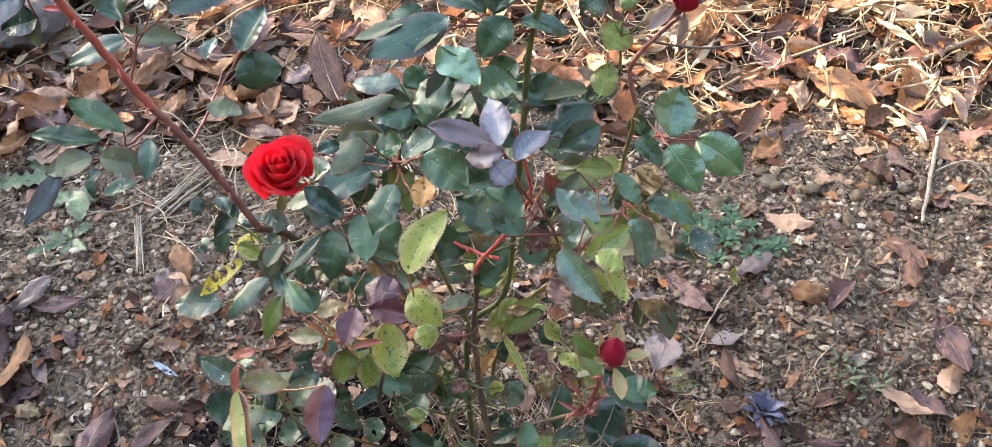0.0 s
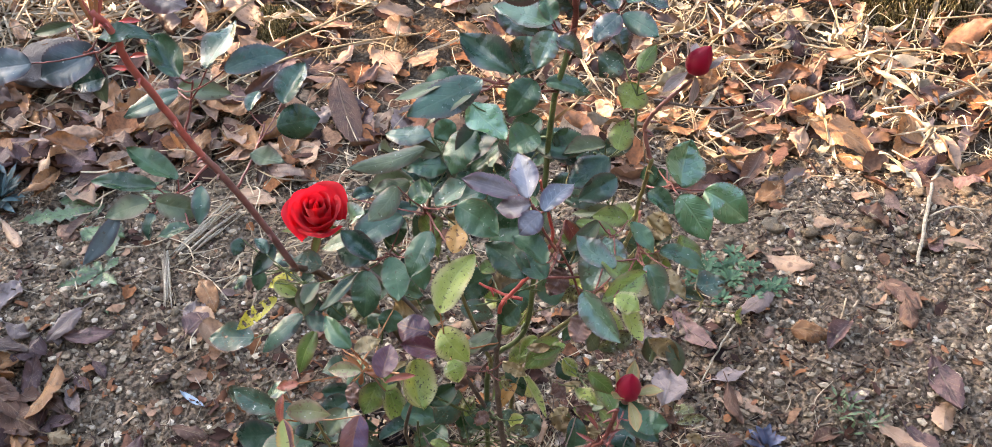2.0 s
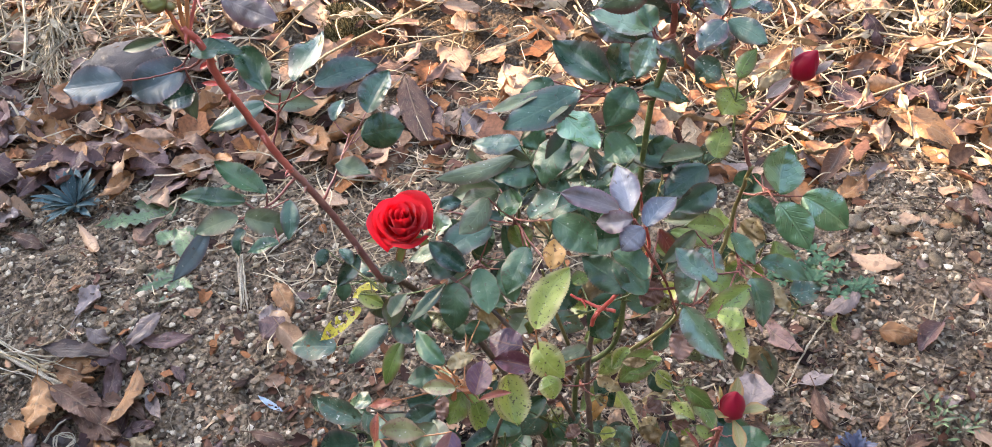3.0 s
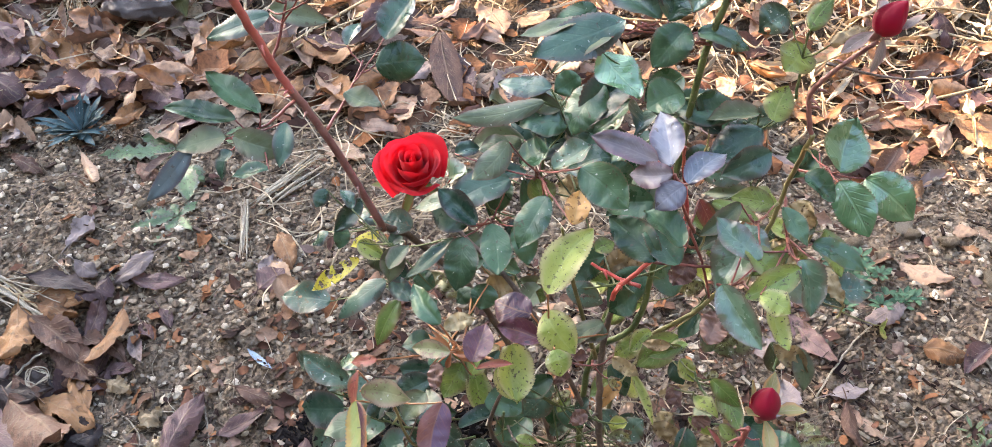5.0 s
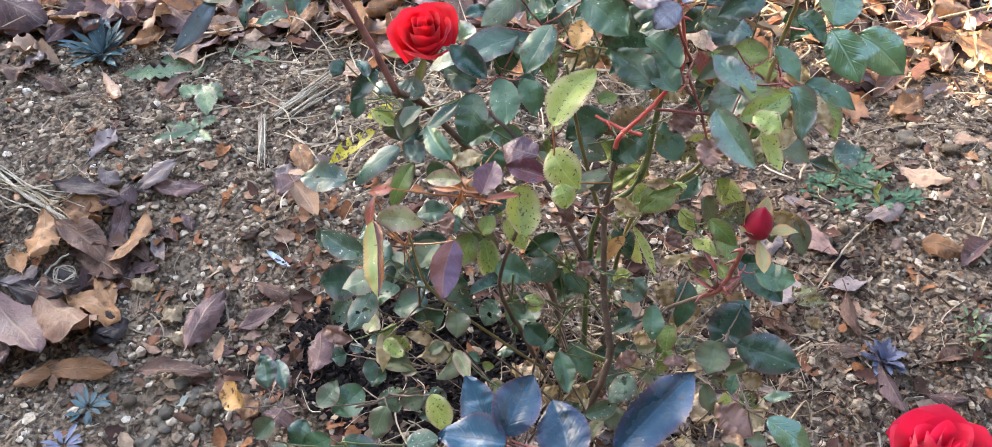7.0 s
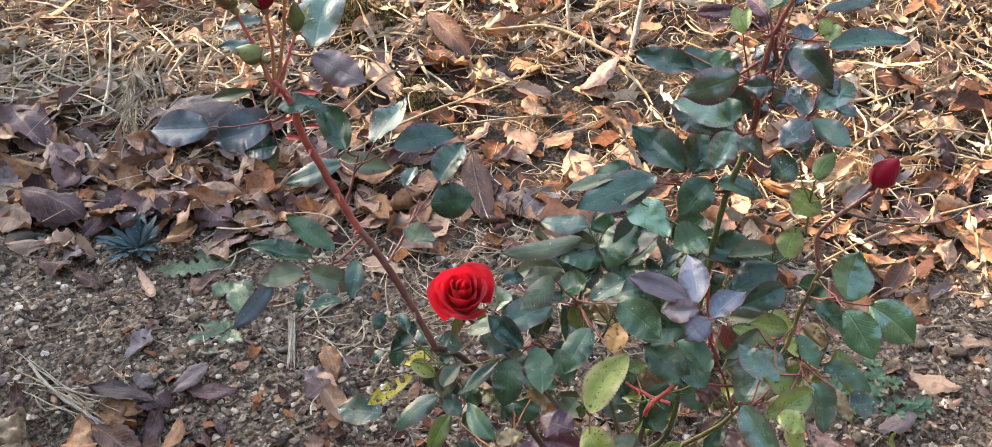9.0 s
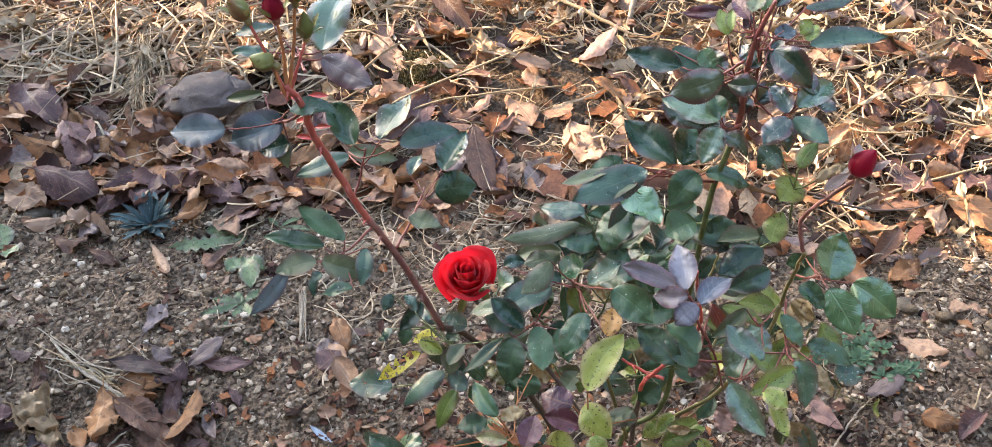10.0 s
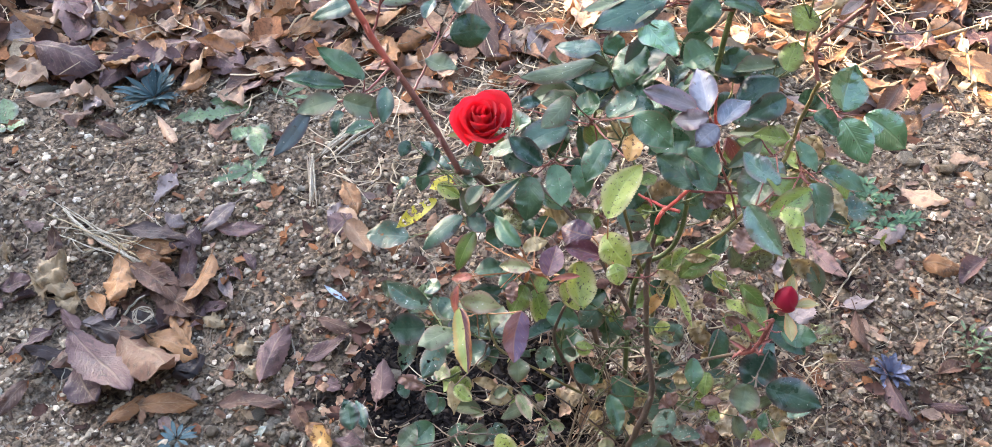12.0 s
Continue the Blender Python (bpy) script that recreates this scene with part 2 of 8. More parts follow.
WEED_CLOVER = living_leaf("weed_clover", (0.022, 0.060, 0.030), (0.060, 0.120, 0.062), (0.12, 0.2, 0.1), 0.5, spec=0.2)
WEED_SLATE = living_leaf("weed_slate", (0.042, 0.050, 0.085), (0.095, 0.105, 0.165), (0.09, 0.09, 0.13), 0.5)
SEPAL = living_leaf("sepal", (0.16, 0.15, 0.05), (0.32, 0.27, 0.11), (0.4, 0.30, 0.22), 0.5, through=0.25, tint=(0.42, 0.20, 0.08), tint_by=0.7)
SEPAL_PALE = living_leaf("sepal_pale", (0.15, 0.115, 0.095), (0.29, 0.225, 0.20), (0.4, 0.32, 0.3), 0.55, through=0.25, tint=(0.36, 0.20, 0.18), tint_by=0.5)
LEAF_SLATE = living_leaf("leaf_slate", (0.035, 0.06, 0.068), (0.085, 0.115, 0.125), (0.12, 0.15, 0.16), 0.4, vein_by=0.12, tint=(0.07, 0.065, 0.08), tint_by=0.6)
SEPAL_GREEN = living_leaf("sepal_green", (0.105, 0.125, 0.035), (0.21, 0.22, 0.07), (0.18, 0.18, 0.06), 0.42, tint=(0.24, 0.05, 0.04), tint_by=0.55)


def stem_skin(name, low, high, rough=0.45):
    m, nt = blank(name)
    v = coords(nt)
    g = grain(nt, v, 60.0, 4.0)
    colour = blend(nt, span(nt, g, 0.3, 0.7), low, high)
    surface(nt, blend(nt, span(nt, grain(nt, v, 500.0), 0.55, 0.7, 0.0, 0.35), colour, (0.25, 0.2, 0.15)), rough, relief(nt, grain(nt, v, 350.0), 0.3, 0.001))
    return m


STEM_RED = stem_skin("stem_red", (0.13, 0.03, 0.025), (0.26, 0.075, 0.055))
STEM_BRIGHT = stem_skin("stem_bright_red", (0.36, 0.03, 0.025), (0.5, 0.10, 0.07))
STEM_GREEN = stem_skin("stem_green", (0.05, 0.075, 0.02), (0.11, 0.13, 0.04))
STEM_OLIVE = stem_skin("stem_olive", (0.13, 0.12, 0.04), (0.24, 0.19, 0.07))
STEM_BROWN = stem_skin("stem_brown", (0.06, 0.042, 0.03), (0.14, 0.09, 0.065), 0.6)
STEM_CORAL = stem_skin("stem_coral", (0.30, 0.10, 0.035), (0.46, 0.20, 0.08), 0.45)
STEM_DUSK = stem_skin("stem_dusky", (0.17, 0.062, 0.05), (0.29, 0.125, 0.10), 0.5)
STEM_PINK = stem_skin("stem_pink", (0.34, 0.06, 0.05), (0.50, 0.13, 0.10), 0.42)


def petal_skin(name, deep, bright, rim):
    m, nt = blank(name)
    u, v, _ = split(nt, coords(nt, "UV"))
    w = grain(nt, coords(nt), 300.0, 3.0)
    colour = blend(nt, span(nt, calc(nt, "ADD", u, calc(nt, "MULTIPLY", w, 0.3)), 0.3, 1.1), deep, bright)
    colour = blend(nt, span(nt, u, 0.93, 1.0, 0.0, 0.25), colour, rim)
    surface(nt, colour, 0.5, relief(nt, w, 0.12, 0.0006), 0.6, glow=bright, sheen=0.25, spec=0.3)
    return m


PETAL = petal_skin("petal_red", (0.66, 0.008, 0.022), (0.78, 0.016, 0.034), (0.76, 0.07, 0.09))
PETAL_BUD = petal_skin("petal_bud", (0.22, 0.002, 0.018), (0.38, 0.007, 0.042), (0.5, 0.05, 0.09))
PETAL_PINK = petal_skin("petal_near", (0.42, 0.003, 0.024), (0.58, 0.008, 0.046), (0.68, 0.04, 0.10))


def dead_leaf(name, low, high, dark, light_edge=(0.45, 0.33, 0.2), rough=0.6):
    """A fallen leaf: leathery, blotched, with raised veins."""
    m, nt = blank(name)
    r = chance(nt)
    v = shifted(nt, coords(nt), r)
    mask, _, u, off, quilt = veins(nt, 9.0, 2.6)
    a, b = grain(nt, v, 28.0, 4.0), grain(nt, v, 260.0, 3.0)
    tone = calc(nt, "ADD", calc(nt, "MULTIPLY", a, 0.8), calc(nt, "MULTIPLY", r, 0.4))
    colour = blend(nt, span(nt, tone, 0.3, 0.9), low, high)
    colour = blend(nt, span(nt, grain(nt, v, 65.0, 5.0, 0.65), 0.52, 0.68, 0.0, 0.75), colour, dark)
    colour = blend(nt, span(nt, b, 0.58, 0.75, 0.0, 0.26), colour, light_edge)
    colour = blend(nt, calc(nt, "MULTIPLY", mask, 0.16), colour, light_edge)
    height = calc(nt, "ADD", calc(nt, "MULTIPLY", mask, 0.4), calc(nt, "ADD", calc(nt, "MULTIPLY", quilt, 0.18), calc(nt, "MULTIPLY", b, 0.7)))
    surface(nt, colour, span(nt, a, 0.3, 0.7, rough - 0.1, rough + 0.15), relief(nt, height, 0.7, 0.0022), 0.12, spec=0.32)
    return m


DEAD = {
    "purple": dead_leaf("dead_purple", (0.060, 0.030, 0.030), (0.165, 0.092, 0.082), (0.028, 0.018, 0.020)),
    "orange": dead_leaf("dead_orange", (0.150, 0.066, 0.027), (0.31, 0.150, 0.064), (0.05, 0.025, 0.015)),
    "tan": dead_leaf("dead_tan", (0.21, 0.125, 0.078), (0.37, 0.235, 0.155), (0.12, 0.07, 0.05)),
    "dark": dead_leaf("dead_dark", (0.016, 0.011, 0.011), (0.06, 0.038, 0.033), (0.008, 0.006, 0.006), (0.16, 0.11, 0.08)),
    "grey": dead_leaf("dead_grey", (0.15, 0.108, 0.098), (0.26, 0.197, 0.178), (0.07, 0.05, 0.05)),
    "russet": dead_leaf("dead_russet", (0.075, 0.036, 0.024), (0.155, 0.078, 0.050), (0.035, 0.018, 0.014)),
    "pale": dead_leaf("dead_pale", (0.30, 0.32, 0.27), (0.44, 0.44, 0.38), (0.2, 0.2, 0.17)),
    "crumpled": dead_leaf("dead_crumpled", (0.27, 0.18, 0.10), (0.48, 0.35, 0.21), (0.11, 0.07, 0.04)),
    "blue": dead_leaf("dead_blue", (0.24, 0.31, 0.38), (0.42, 0.49, 0.56), (0.25, 0.3, 0.38), (0.6, 0.66, 0.72)),
}


def litter_skin(name, rows, rough=0.65, scale=160.0, through=0.0, spec=0.03):
    """For heaps of many pieces: each piece has its own colour."""
    m, nt = blank(name)
    i = island(nt)
    v = coords(nt)
    g = grain(nt, v, scale, 4.0)
    colour = stops(nt, i, *rows)
    colour = blend(nt, span(nt, g, 0.35, 0.7, 0.0, 0.6), colour, blend(nt, 0.75, colour, (0.02, 0.014, 0.012)))
    surface(nt, colour, rough, relief(nt, g, 0.6, 0.002), through, spec=spec)
    return m


LITTER = litter_skin("leaf_litter", ((0.0, (0.018, 0.011, 0.010)), (0.2, (0.13, 0.066, 0.050)), (0.4, (0.30, 0.125, 0.055)), (0.55, (0.045, 0.022, 0.018)), (0.75, (0.40, 0.23, 0.14)), (0.9, (0.20, 0.135, 0.115)), (1.0, (0.46, 0.32, 0.20))), through=0.12)
DRIFT = litter_skin("leaf_drift", ((0.0, (0.030, 0.016, 0.013)), (0.25, (0.17, 0.082, 0.055)), (0.45, (0.34, 0.145, 0.052)), (0.6, (0.085, 0.042, 0.030)), (0.8, (0.42, 0.235, 0.13)), (1.0, (0.25, 0.175, 0.15))), 0.5, 120.0, 0.16, 0.4)
STRAW = litter_skin("straw", ((0.0, (0.27, 0.195, 0.12)), (0.3, (0.46, 0.355, 0.23)), (0.6, (0.60, 0.485, 0.345)), (0.85, (0.42, 0.325, 0.215)), (1.0, (0.14, 0.095, 0.06))), 0.5, 60.0, 0.08)
ROOTLET = litter_skin("rootlet", ((0.0, (0.06, 0.04, 0.033)), (0.4, (0.15, 0.11, 0.085)), (0.7, (0.30, 0.235, 0.17)), (0.9, (0.46, 0.38, 0.28)), (1.0, (0.09, 0.05, 0.045))), 0.7, 90.0)
GRAVEL = litter_skin("gravel", ((0.0, (0.05, 0.037, 0.027)), (0.2, (0.14, 0.10, 0.070)), (0.45, (0.28, 0.215, 0.15)), (0.75, (0.43, 0.34, 0.24)), (0.93, (0.50, 0.405, 0.30)), (1.0, (0.58, 0.50, 0.40))), 0.7, 250.0)
CHIPS = litter_skin("chips", ((0.0, (0.012, 0.008, 0.007)), (0.25, (0.09, 0.055, 0.042)), (0.5, (0.26, 0.19, 0.13)), (0.7, (0.03, 0.018, 0.015)), (0.85, (0.30, 0.235, 0.165)), (1.0, (0.36, 0.29, 0.21))), 0.7, 200.0)
# dark compost, taken to near-black to hold the shade below the leaves
SHADED_COMPOST = litter_skin("compost", ((0.0, (0.004, 0.004, 0.004)), (0.7, (0.011, 0.009, 0.009)), (1.0, (0.05, 0.04, 0.034))), 0.9, 250.0)
MOSS = litter_skin("moss", ((0.0, (0.045, 0.036, 0.014)), (0.5, (0.12, 0.098, 0.042)), (1.0, (0.24, 0.19, 0.10))), 0.85, 200.0)


def wood_skin(name, low, high):
    m, nt = blank(name)
    v = shifted(nt, coords(nt), chance(nt))
    g = grain(nt, v, 140.0, 5.0, 0.65)
    u = split(nt, coords(nt, "UV"))[1]
    fibre = calc(nt, "SINE", calc(nt, "ADD", calc(nt, "MULTIPLY", u, 60.0), calc(nt, "MULTIPLY", g, 9.0)))
    colour = blend(nt, span(nt, calc(nt, "ADD", calc(nt, "MULTIPLY", fibre, 0.2), g), 0.3, 0.8), low, high)
    surface(nt, colour, 0.65, relief(nt, calc(nt, "ADD", fibre, g), 0.4, 0.001), spec=0.12)
    return m


PALE_WOOD = wood_skin("pale_wood", (0.22, 0.18, 0.13), (0.50, 0.43, 0.33))
STRAW_ONE = wood_skin("straw_stalk", (0.26, 0.19, 0.105), (0.47, 0.37, 0.235))
GREY_WOOD = wood_skin("grey_wood", (0.16, 0.12, 0.09), (0.36, 0.29, 0.21))


def stone_skin(name, low, high):
    m, nt = blank(name)
    v = shifted(nt, coords(nt), chance(nt))
    g = grain(nt, v, 120.0, 4.0)
    spots = grain(nt, v, 330.0, 3.0, 0.6)
    colour = blend(nt, span(nt, g, 0.3, 0.7), low, high)
    colour = blend(nt, span(nt, spots, 0.52, 0.68, 0.0, 0.45), colour, blend(nt, 0.8, colour, (0.03, 0.024, 0.02)))
    surface(nt, colour, 0.75, relief(nt, calc(nt, "ADD", calc(nt, "MULTIPLY", g, 1.5), calc(nt, "ADD", spots, grain(nt, v, 500.0))), 0.9, 0.004), spec=0.1)
    return m


PEBBLE = stone_skin("pebble", (0.19, 0.14, 0.095), (0.38, 0.295, 0.205))
PEBBLE_WHITE = stone_skin("pebble_white", (0.20, 0.165, 0.125), (0.38, 0.325, 0.255))


def soil_skin():
    """Loose sandy soil: clods, grit of several sizes, shade painted into crevices, straw gaps and the black compost by
    the foot of the rose.
    """
    m, nt = blank("soil")
    v = coords(nt)
    x, y, _ = split(nt, v)
    broad, mid, fine = grain(nt, v, 5.0, 4.0), grain(nt, v, 38.0, 5.0, 0.65), grain(nt, v, 260.0, 4.0, 0.65)
    colour = blend(nt, span(nt, broad, 0.35, 0.65), (0.150, 0.105, 0.072), (0.29, 0.207, 0.142))
    # near-black crevices between clods and crumbs: shade put into the soil colour
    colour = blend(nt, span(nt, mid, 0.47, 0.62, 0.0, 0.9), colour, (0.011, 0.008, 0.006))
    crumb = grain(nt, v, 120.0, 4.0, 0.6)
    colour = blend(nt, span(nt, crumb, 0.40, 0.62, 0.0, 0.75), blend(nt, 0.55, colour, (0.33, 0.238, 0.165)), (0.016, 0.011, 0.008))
    bent = shifted(nt, v, calc(nt, "MULTIPLY", calc(nt, "SUBTRACT", grain(nt, v, 90.0, 3.0), 0.5), 0.00016))
    grit = cells(nt, bent, 130.0)
    grit_tone = cells(nt, bent, 130.0, "F1", "Color")
    pale = stops(nt, split(nt, grit_tone)[0], (0.0, (0.04, 0.03, 0.023)), (0.45, (0.12, 0.092, 0.070)), (0.8, (0.28, 0.222, 0.168)), (1.0, (0.48, 0.41, 0.33)))
    colour = blend(nt, span(nt, calc(nt, "ADD", grit, calc(nt, "MULTIPLY", fine, 0.35)), 0.68, 0.42, 0.0, 0.85), colour, pale)
    colour = blend(nt, span(nt, fine, 0.55, 0.72, 0.0, 0.4), colour, (0.24, 0.185, 0.135))
    # dark compost patch, its black also standing in for shade under the rose
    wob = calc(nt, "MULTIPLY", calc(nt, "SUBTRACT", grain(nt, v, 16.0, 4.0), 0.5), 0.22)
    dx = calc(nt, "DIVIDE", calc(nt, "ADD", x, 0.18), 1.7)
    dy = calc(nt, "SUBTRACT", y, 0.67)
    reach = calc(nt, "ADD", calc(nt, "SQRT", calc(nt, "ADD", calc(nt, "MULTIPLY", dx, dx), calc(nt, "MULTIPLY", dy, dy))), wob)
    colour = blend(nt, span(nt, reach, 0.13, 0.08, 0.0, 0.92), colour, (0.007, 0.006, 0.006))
    # soil darkened below the straw, painting the shade seen in its gaps
    straw_gap_shade = span(nt, calc(nt, "ADD", calc(nt, "ADD", y, calc(nt, "MULTIPLY", x, 0.12)), calc(nt, "MULTIPLY", calc(nt, "SUBTRACT", grain(nt, v, 9.0, 4.0), 0.5), 0.7)), 1.30, 1.46, 0.0, 0.7)
    colour = blend(nt, straw_gap_shade, colour, blend(nt, fine, (0.016, 0.012, 0.009), (0.13, 0.095, 0.066)))
    height = calc(nt, "ADD", calc(nt, "SUBTRACT", calc(nt, "MULTIPLY", mid, 1.4), calc(nt, "MULTIPLY", crumb, 1.3)), calc(nt, "SUBTRACT", calc(nt, "MULTIPLY", fine, 0.7), calc(nt, "MULTIPLY", grit, 1.0)))
    surface(nt, colour, 0.85, relief(nt, height, 1.0, 0.009), spec=0.02)
    return m


GREY_STONE = stone_skin("grey_stone", (0.15, 0.125, 0.115), (0.33, 0.285, 0.265))
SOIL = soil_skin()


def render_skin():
    m, nt = blank("shade_wall_render")
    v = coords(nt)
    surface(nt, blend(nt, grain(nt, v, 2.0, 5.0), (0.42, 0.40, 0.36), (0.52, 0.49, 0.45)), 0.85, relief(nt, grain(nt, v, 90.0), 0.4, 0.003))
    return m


SHADE_WALL = render_skin()


def added_wall_skin():
    m, nt = blank("dark_added_wall")
    v = coords(nt)
    g = grain(nt, v, 3.0, 6.0, 0.6)
    surface(nt, blend(nt, g, (0.035, 0.032, 0.024), (0.10, 0.085, 0.062)), 0.85, relief(nt, grain(nt, v, 40.0), 0.4, 0.004))
    return m


ADDED_WALL = added_wall_skin()
rng = random.Random(11)


# ---- geometry helpers ----
def mesh_of(name, verts, faces, uvs=None, smooth=True):
    me = bpy.data.meshes.new(name)
    me.from_pydata([tuple(map(float, v)) for v in verts], [], faces)
    if uvs is not None:
        layer = me.uv_layers.new(name="UVMap")
        idx = np.zeros(len(me.loops), dtype=np.int32)
        me.loops.foreach_get("vertex_index", idx)
        layer.data.foreach_set("uv", np.asarray(uvs, dtype=np.float32)[idx].ravel())
    me.polygons.foreach_set("use_smooth", [smooth] * len(me.polygons))
    me.update()
    return me


def put(name, me, material, parent=None, label=""):
    """Links a mesh as one object, under a thing or a part when a parent is given."""
    if not me.materials:
        me.materials.append(material)
    ob = new(name, me)
    if parent is not None:
        ob.parent = parent
        top = parent
        shift = Vector((0, 0, 0))
        while top is not None:
            shift += top.location
            top = top.parent
        ob.location = -shift
    return tagged(ob, label) if label else ob


def thing(name, at, label, category, group=""):
    ob = new(name)
    ob.empty_display_size = 0.05
    ob.location = at
    return tagged(ob, label, category, group)


def lattice(ix, iy, seed):
    h = np.sin(ix * 127.1 + iy * 311.7 + seed * 74.7) * 43758.5453
    return h - np.floor(h)


def vnoise(x, y, size, seed=0):
    """Smooth value noise in 0..1, on numpy arrays."""
    x, y = np.asarray(x, float) / size, np.asarray(y, float) / size
    ix, iy = np.floor(x), np.floor(y)
    fx, fy = x - ix, y - iy
    fx, fy = fx * fx * (3 - 2 * fx), fy * fy * (3 - 2 * fy)
    a, b = lattice(ix, iy, seed), lattice(ix + 1, iy, seed)
    c, d = lattice(ix, iy + 1, seed), lattice(ix + 1, iy + 1, seed)
    return (a * (1 - fx) + b * fx) * (1 - fy) + (c * (1 - fx) + d * fx) * fy


def ground_height(x, y):
    """The bed: a low ridge behind the rose, a shallow dip past it, clods and crumbs."""
    x, y = np.asarray(x, float), np.asarray(y, float)
    h = 0.022 * np.exp(-((y - 0.96) / 0.17) ** 2) - 0.030 * np.exp(-((y - 1.40) / 0.16) ** 2) * (0.5 + 0.5 * np.tanh(np.abs(x + 0.2) * 3 - 1.0)) - 0.018 * np.exp(-((y - 0.66) / 0.12) ** 2)
    h = h + 0.022 * (vnoise(x, y, 0.16, 1) - 0.5) + 0.014 * (vnoise(x, y, 0.06, 2) - 0.5)
    h = h + 0.019 * (np.abs(vnoise(x, y, 0.034, 3) - 0.5) - 0.2) + 0.010 * (vnoise(x, y, 0.017, 4) - 0.5)
    return h - 0.006


def gz(x, y):
    return float(ground_height(x, y))


def sheet(length, width, outline, fold=0.25, sag=0.1, wave=0.0, roll=0.0, teeth=0.06, rows=15, seed=0, cols=4, crumple=0.0):
    """A leaf blade along +x with its face up +z: folded on the midrib, sagging to the tip, wavy, rolled at the sides, toothed."""
    r = random.Random(seed)
    across = [-1.0 + 2.0 * j / cols for j in range(cols + 1)]
    ph, ph2 = r.uniform(0, 6.3), r.uniform(0, 6.3)
    skew = r.uniform(-0.06, 0.06)
    verts, uvs, faces = [], [], []
    for i in range(rows + 1):
        u = i / rows
        half = 0.5 * width * outline(u)
        tooth = 1.0 + (teeth if i % 2 else -teeth) * (1.0 if 0 < i < rows else 0.0)
        bend = sag * length * u * u
        for s in across:
            w = half * s * (tooth if abs(s) == 1.0 else 1.0)
            lift = abs(w) * math.sin(fold) - roll * abs(s) ** 2 * half
            rip = wave * width * math.sin(u * 9.0 + ph + s * 1.3) * abs(s) + wave * 0.6 * width * math.sin(u * 5.0 + ph2)
            if crumple:
                q = Vector((u * 4.5, s * 2.2, seed * 1.37))
                rip += crumple * width * (noise.noise(q) + 0.55 * noise.noise(q * 2.3)) * (0.3 + 0.7 * abs(s) + 0.5 * u)
            verts.append((length * u * (1 - 0.12 * sag * u), w * math.cos(fold) + skew * length * math.sin(u * 3.1), lift - bend + rip))
            uvs.append((u, 0.5 + 0.5 * s))
    n = len(across)
    for i in range(rows):
        for j in range(n - 1):
            a = i * n + j
            faces.append((a, a + n, a + n + 1, a + 1))
    return verts, faces, uvs


def rose_outline(u):
    """Half the width of a rose leaflet along its length: rounded at the base, running out to a point."""
    return max(0.02, 1.8 * u ** 0.5 * (1 - u ** 2.2)) if 0 < u < 1 else 0.02


def cherry_outline(u):
    return (max(0.0, math.sin(math.pi * u ** 0.96)) ** 0.72) if 0 < u < 1 else 0.02


def lance_outline(u):
    return (max(0.0, math.sin(math.pi * u ** 1.2)) ** 0.9) if 0 < u < 1 else 0.05


def framed(base, tip, face):
    """The pose of a blade from base to tip with its face towards the given side."""
    x = (Vector(tip) - Vector(base)).normalized()
    y = Vector(face).cross(x).normalized()
    z = x.cross(y)
    m = Matrix((x, y, z)).transposed().to_4x4()
    m.translation = Vector(base)
    return m


def moved(verts, m):
    return [m @ Vector(v) for v in verts]


def tube(points, radii, sides=7, kink=0.0, seed=0, steps=5):
    """A round stem through the points, with its thickness at each."""
    r = random.Random(seed)
    pts = [Vector(p) for p in points]
    radii = list(radii) if hasattr(radii, "__len__") else [radii] * len(pts)
    fine, fat = [], []
    for i in range(len(pts) - 1):
        p0, p1, p2, p3 = pts[max(0, i - 1)], pts[i], pts[i + 1], pts[min(len(pts) - 1, i + 2)]
        for k in range(steps):
            t = k / steps
            q = 0.5 * ((2 * p1) + (p2 - p0) * t + (2 * p0 - 5 * p1 + 4 * p2 - p3) * t * t + (3 * p1 - p0 - 3 * p2 + p3) * t ** 3)
            fine.append(q + Vector((r.uniform(-kink, kink), r.uniform(-kink, kink), r.uniform(-kink, kink))))
            fat.append(radii[i] * (1 - t) + radii[i + 1] * t)
    fine.append(pts[-1])
    fat.append(radii[-1])
    verts, faces, uvs = [], [], []
    side = Vector((0.3, 0.2, 1.0))
    for i, q in enumerate(fine):
        d = (fine[min(i + 1, len(fine) - 1)] - fine[max(i - 1, 0)]).normalized()
        side = (side - d * side.dot(d))
        side = side.normalized() if side.length > 1e-6 else d.orthogonal().normalized()
        other = d.cross(side)
        for k in range(sides):
            a = 2 * math.pi * k / sides
            verts.append(q + (side * math.cos(a) + other * math.sin(a)) * fat[i])
            uvs.append((i / len(fine), k / sides))
    for i in range(len(fine) - 1):
        for k in range(sides):
            a, b = i * sides + k, i * sides + (k + 1) % sides
            faces.append((a, b, b + sides, a + sides))
    faces.append(tuple(reversed(range(sides))))
    faces.append(tuple(range((len(fine) - 1) * sides, len(fine) * sides)))
    return verts, faces, uvs


class Heap:
    """Many pieces gathered into one mesh."""

    def __init__(self):
        self.v, self.f, self.t = [], [], []

    def add(self, verts, faces, uvs):
        n = len(self.v)
        self.v += [tuple(p) for p in verts]
        self.f += [tuple(i + n for i in f) for f in faces]
        self.t += list(uvs)

    def mesh(self, name, smooth=True):
        return mesh_of(name, self.v, self.f, self.t, smooth)


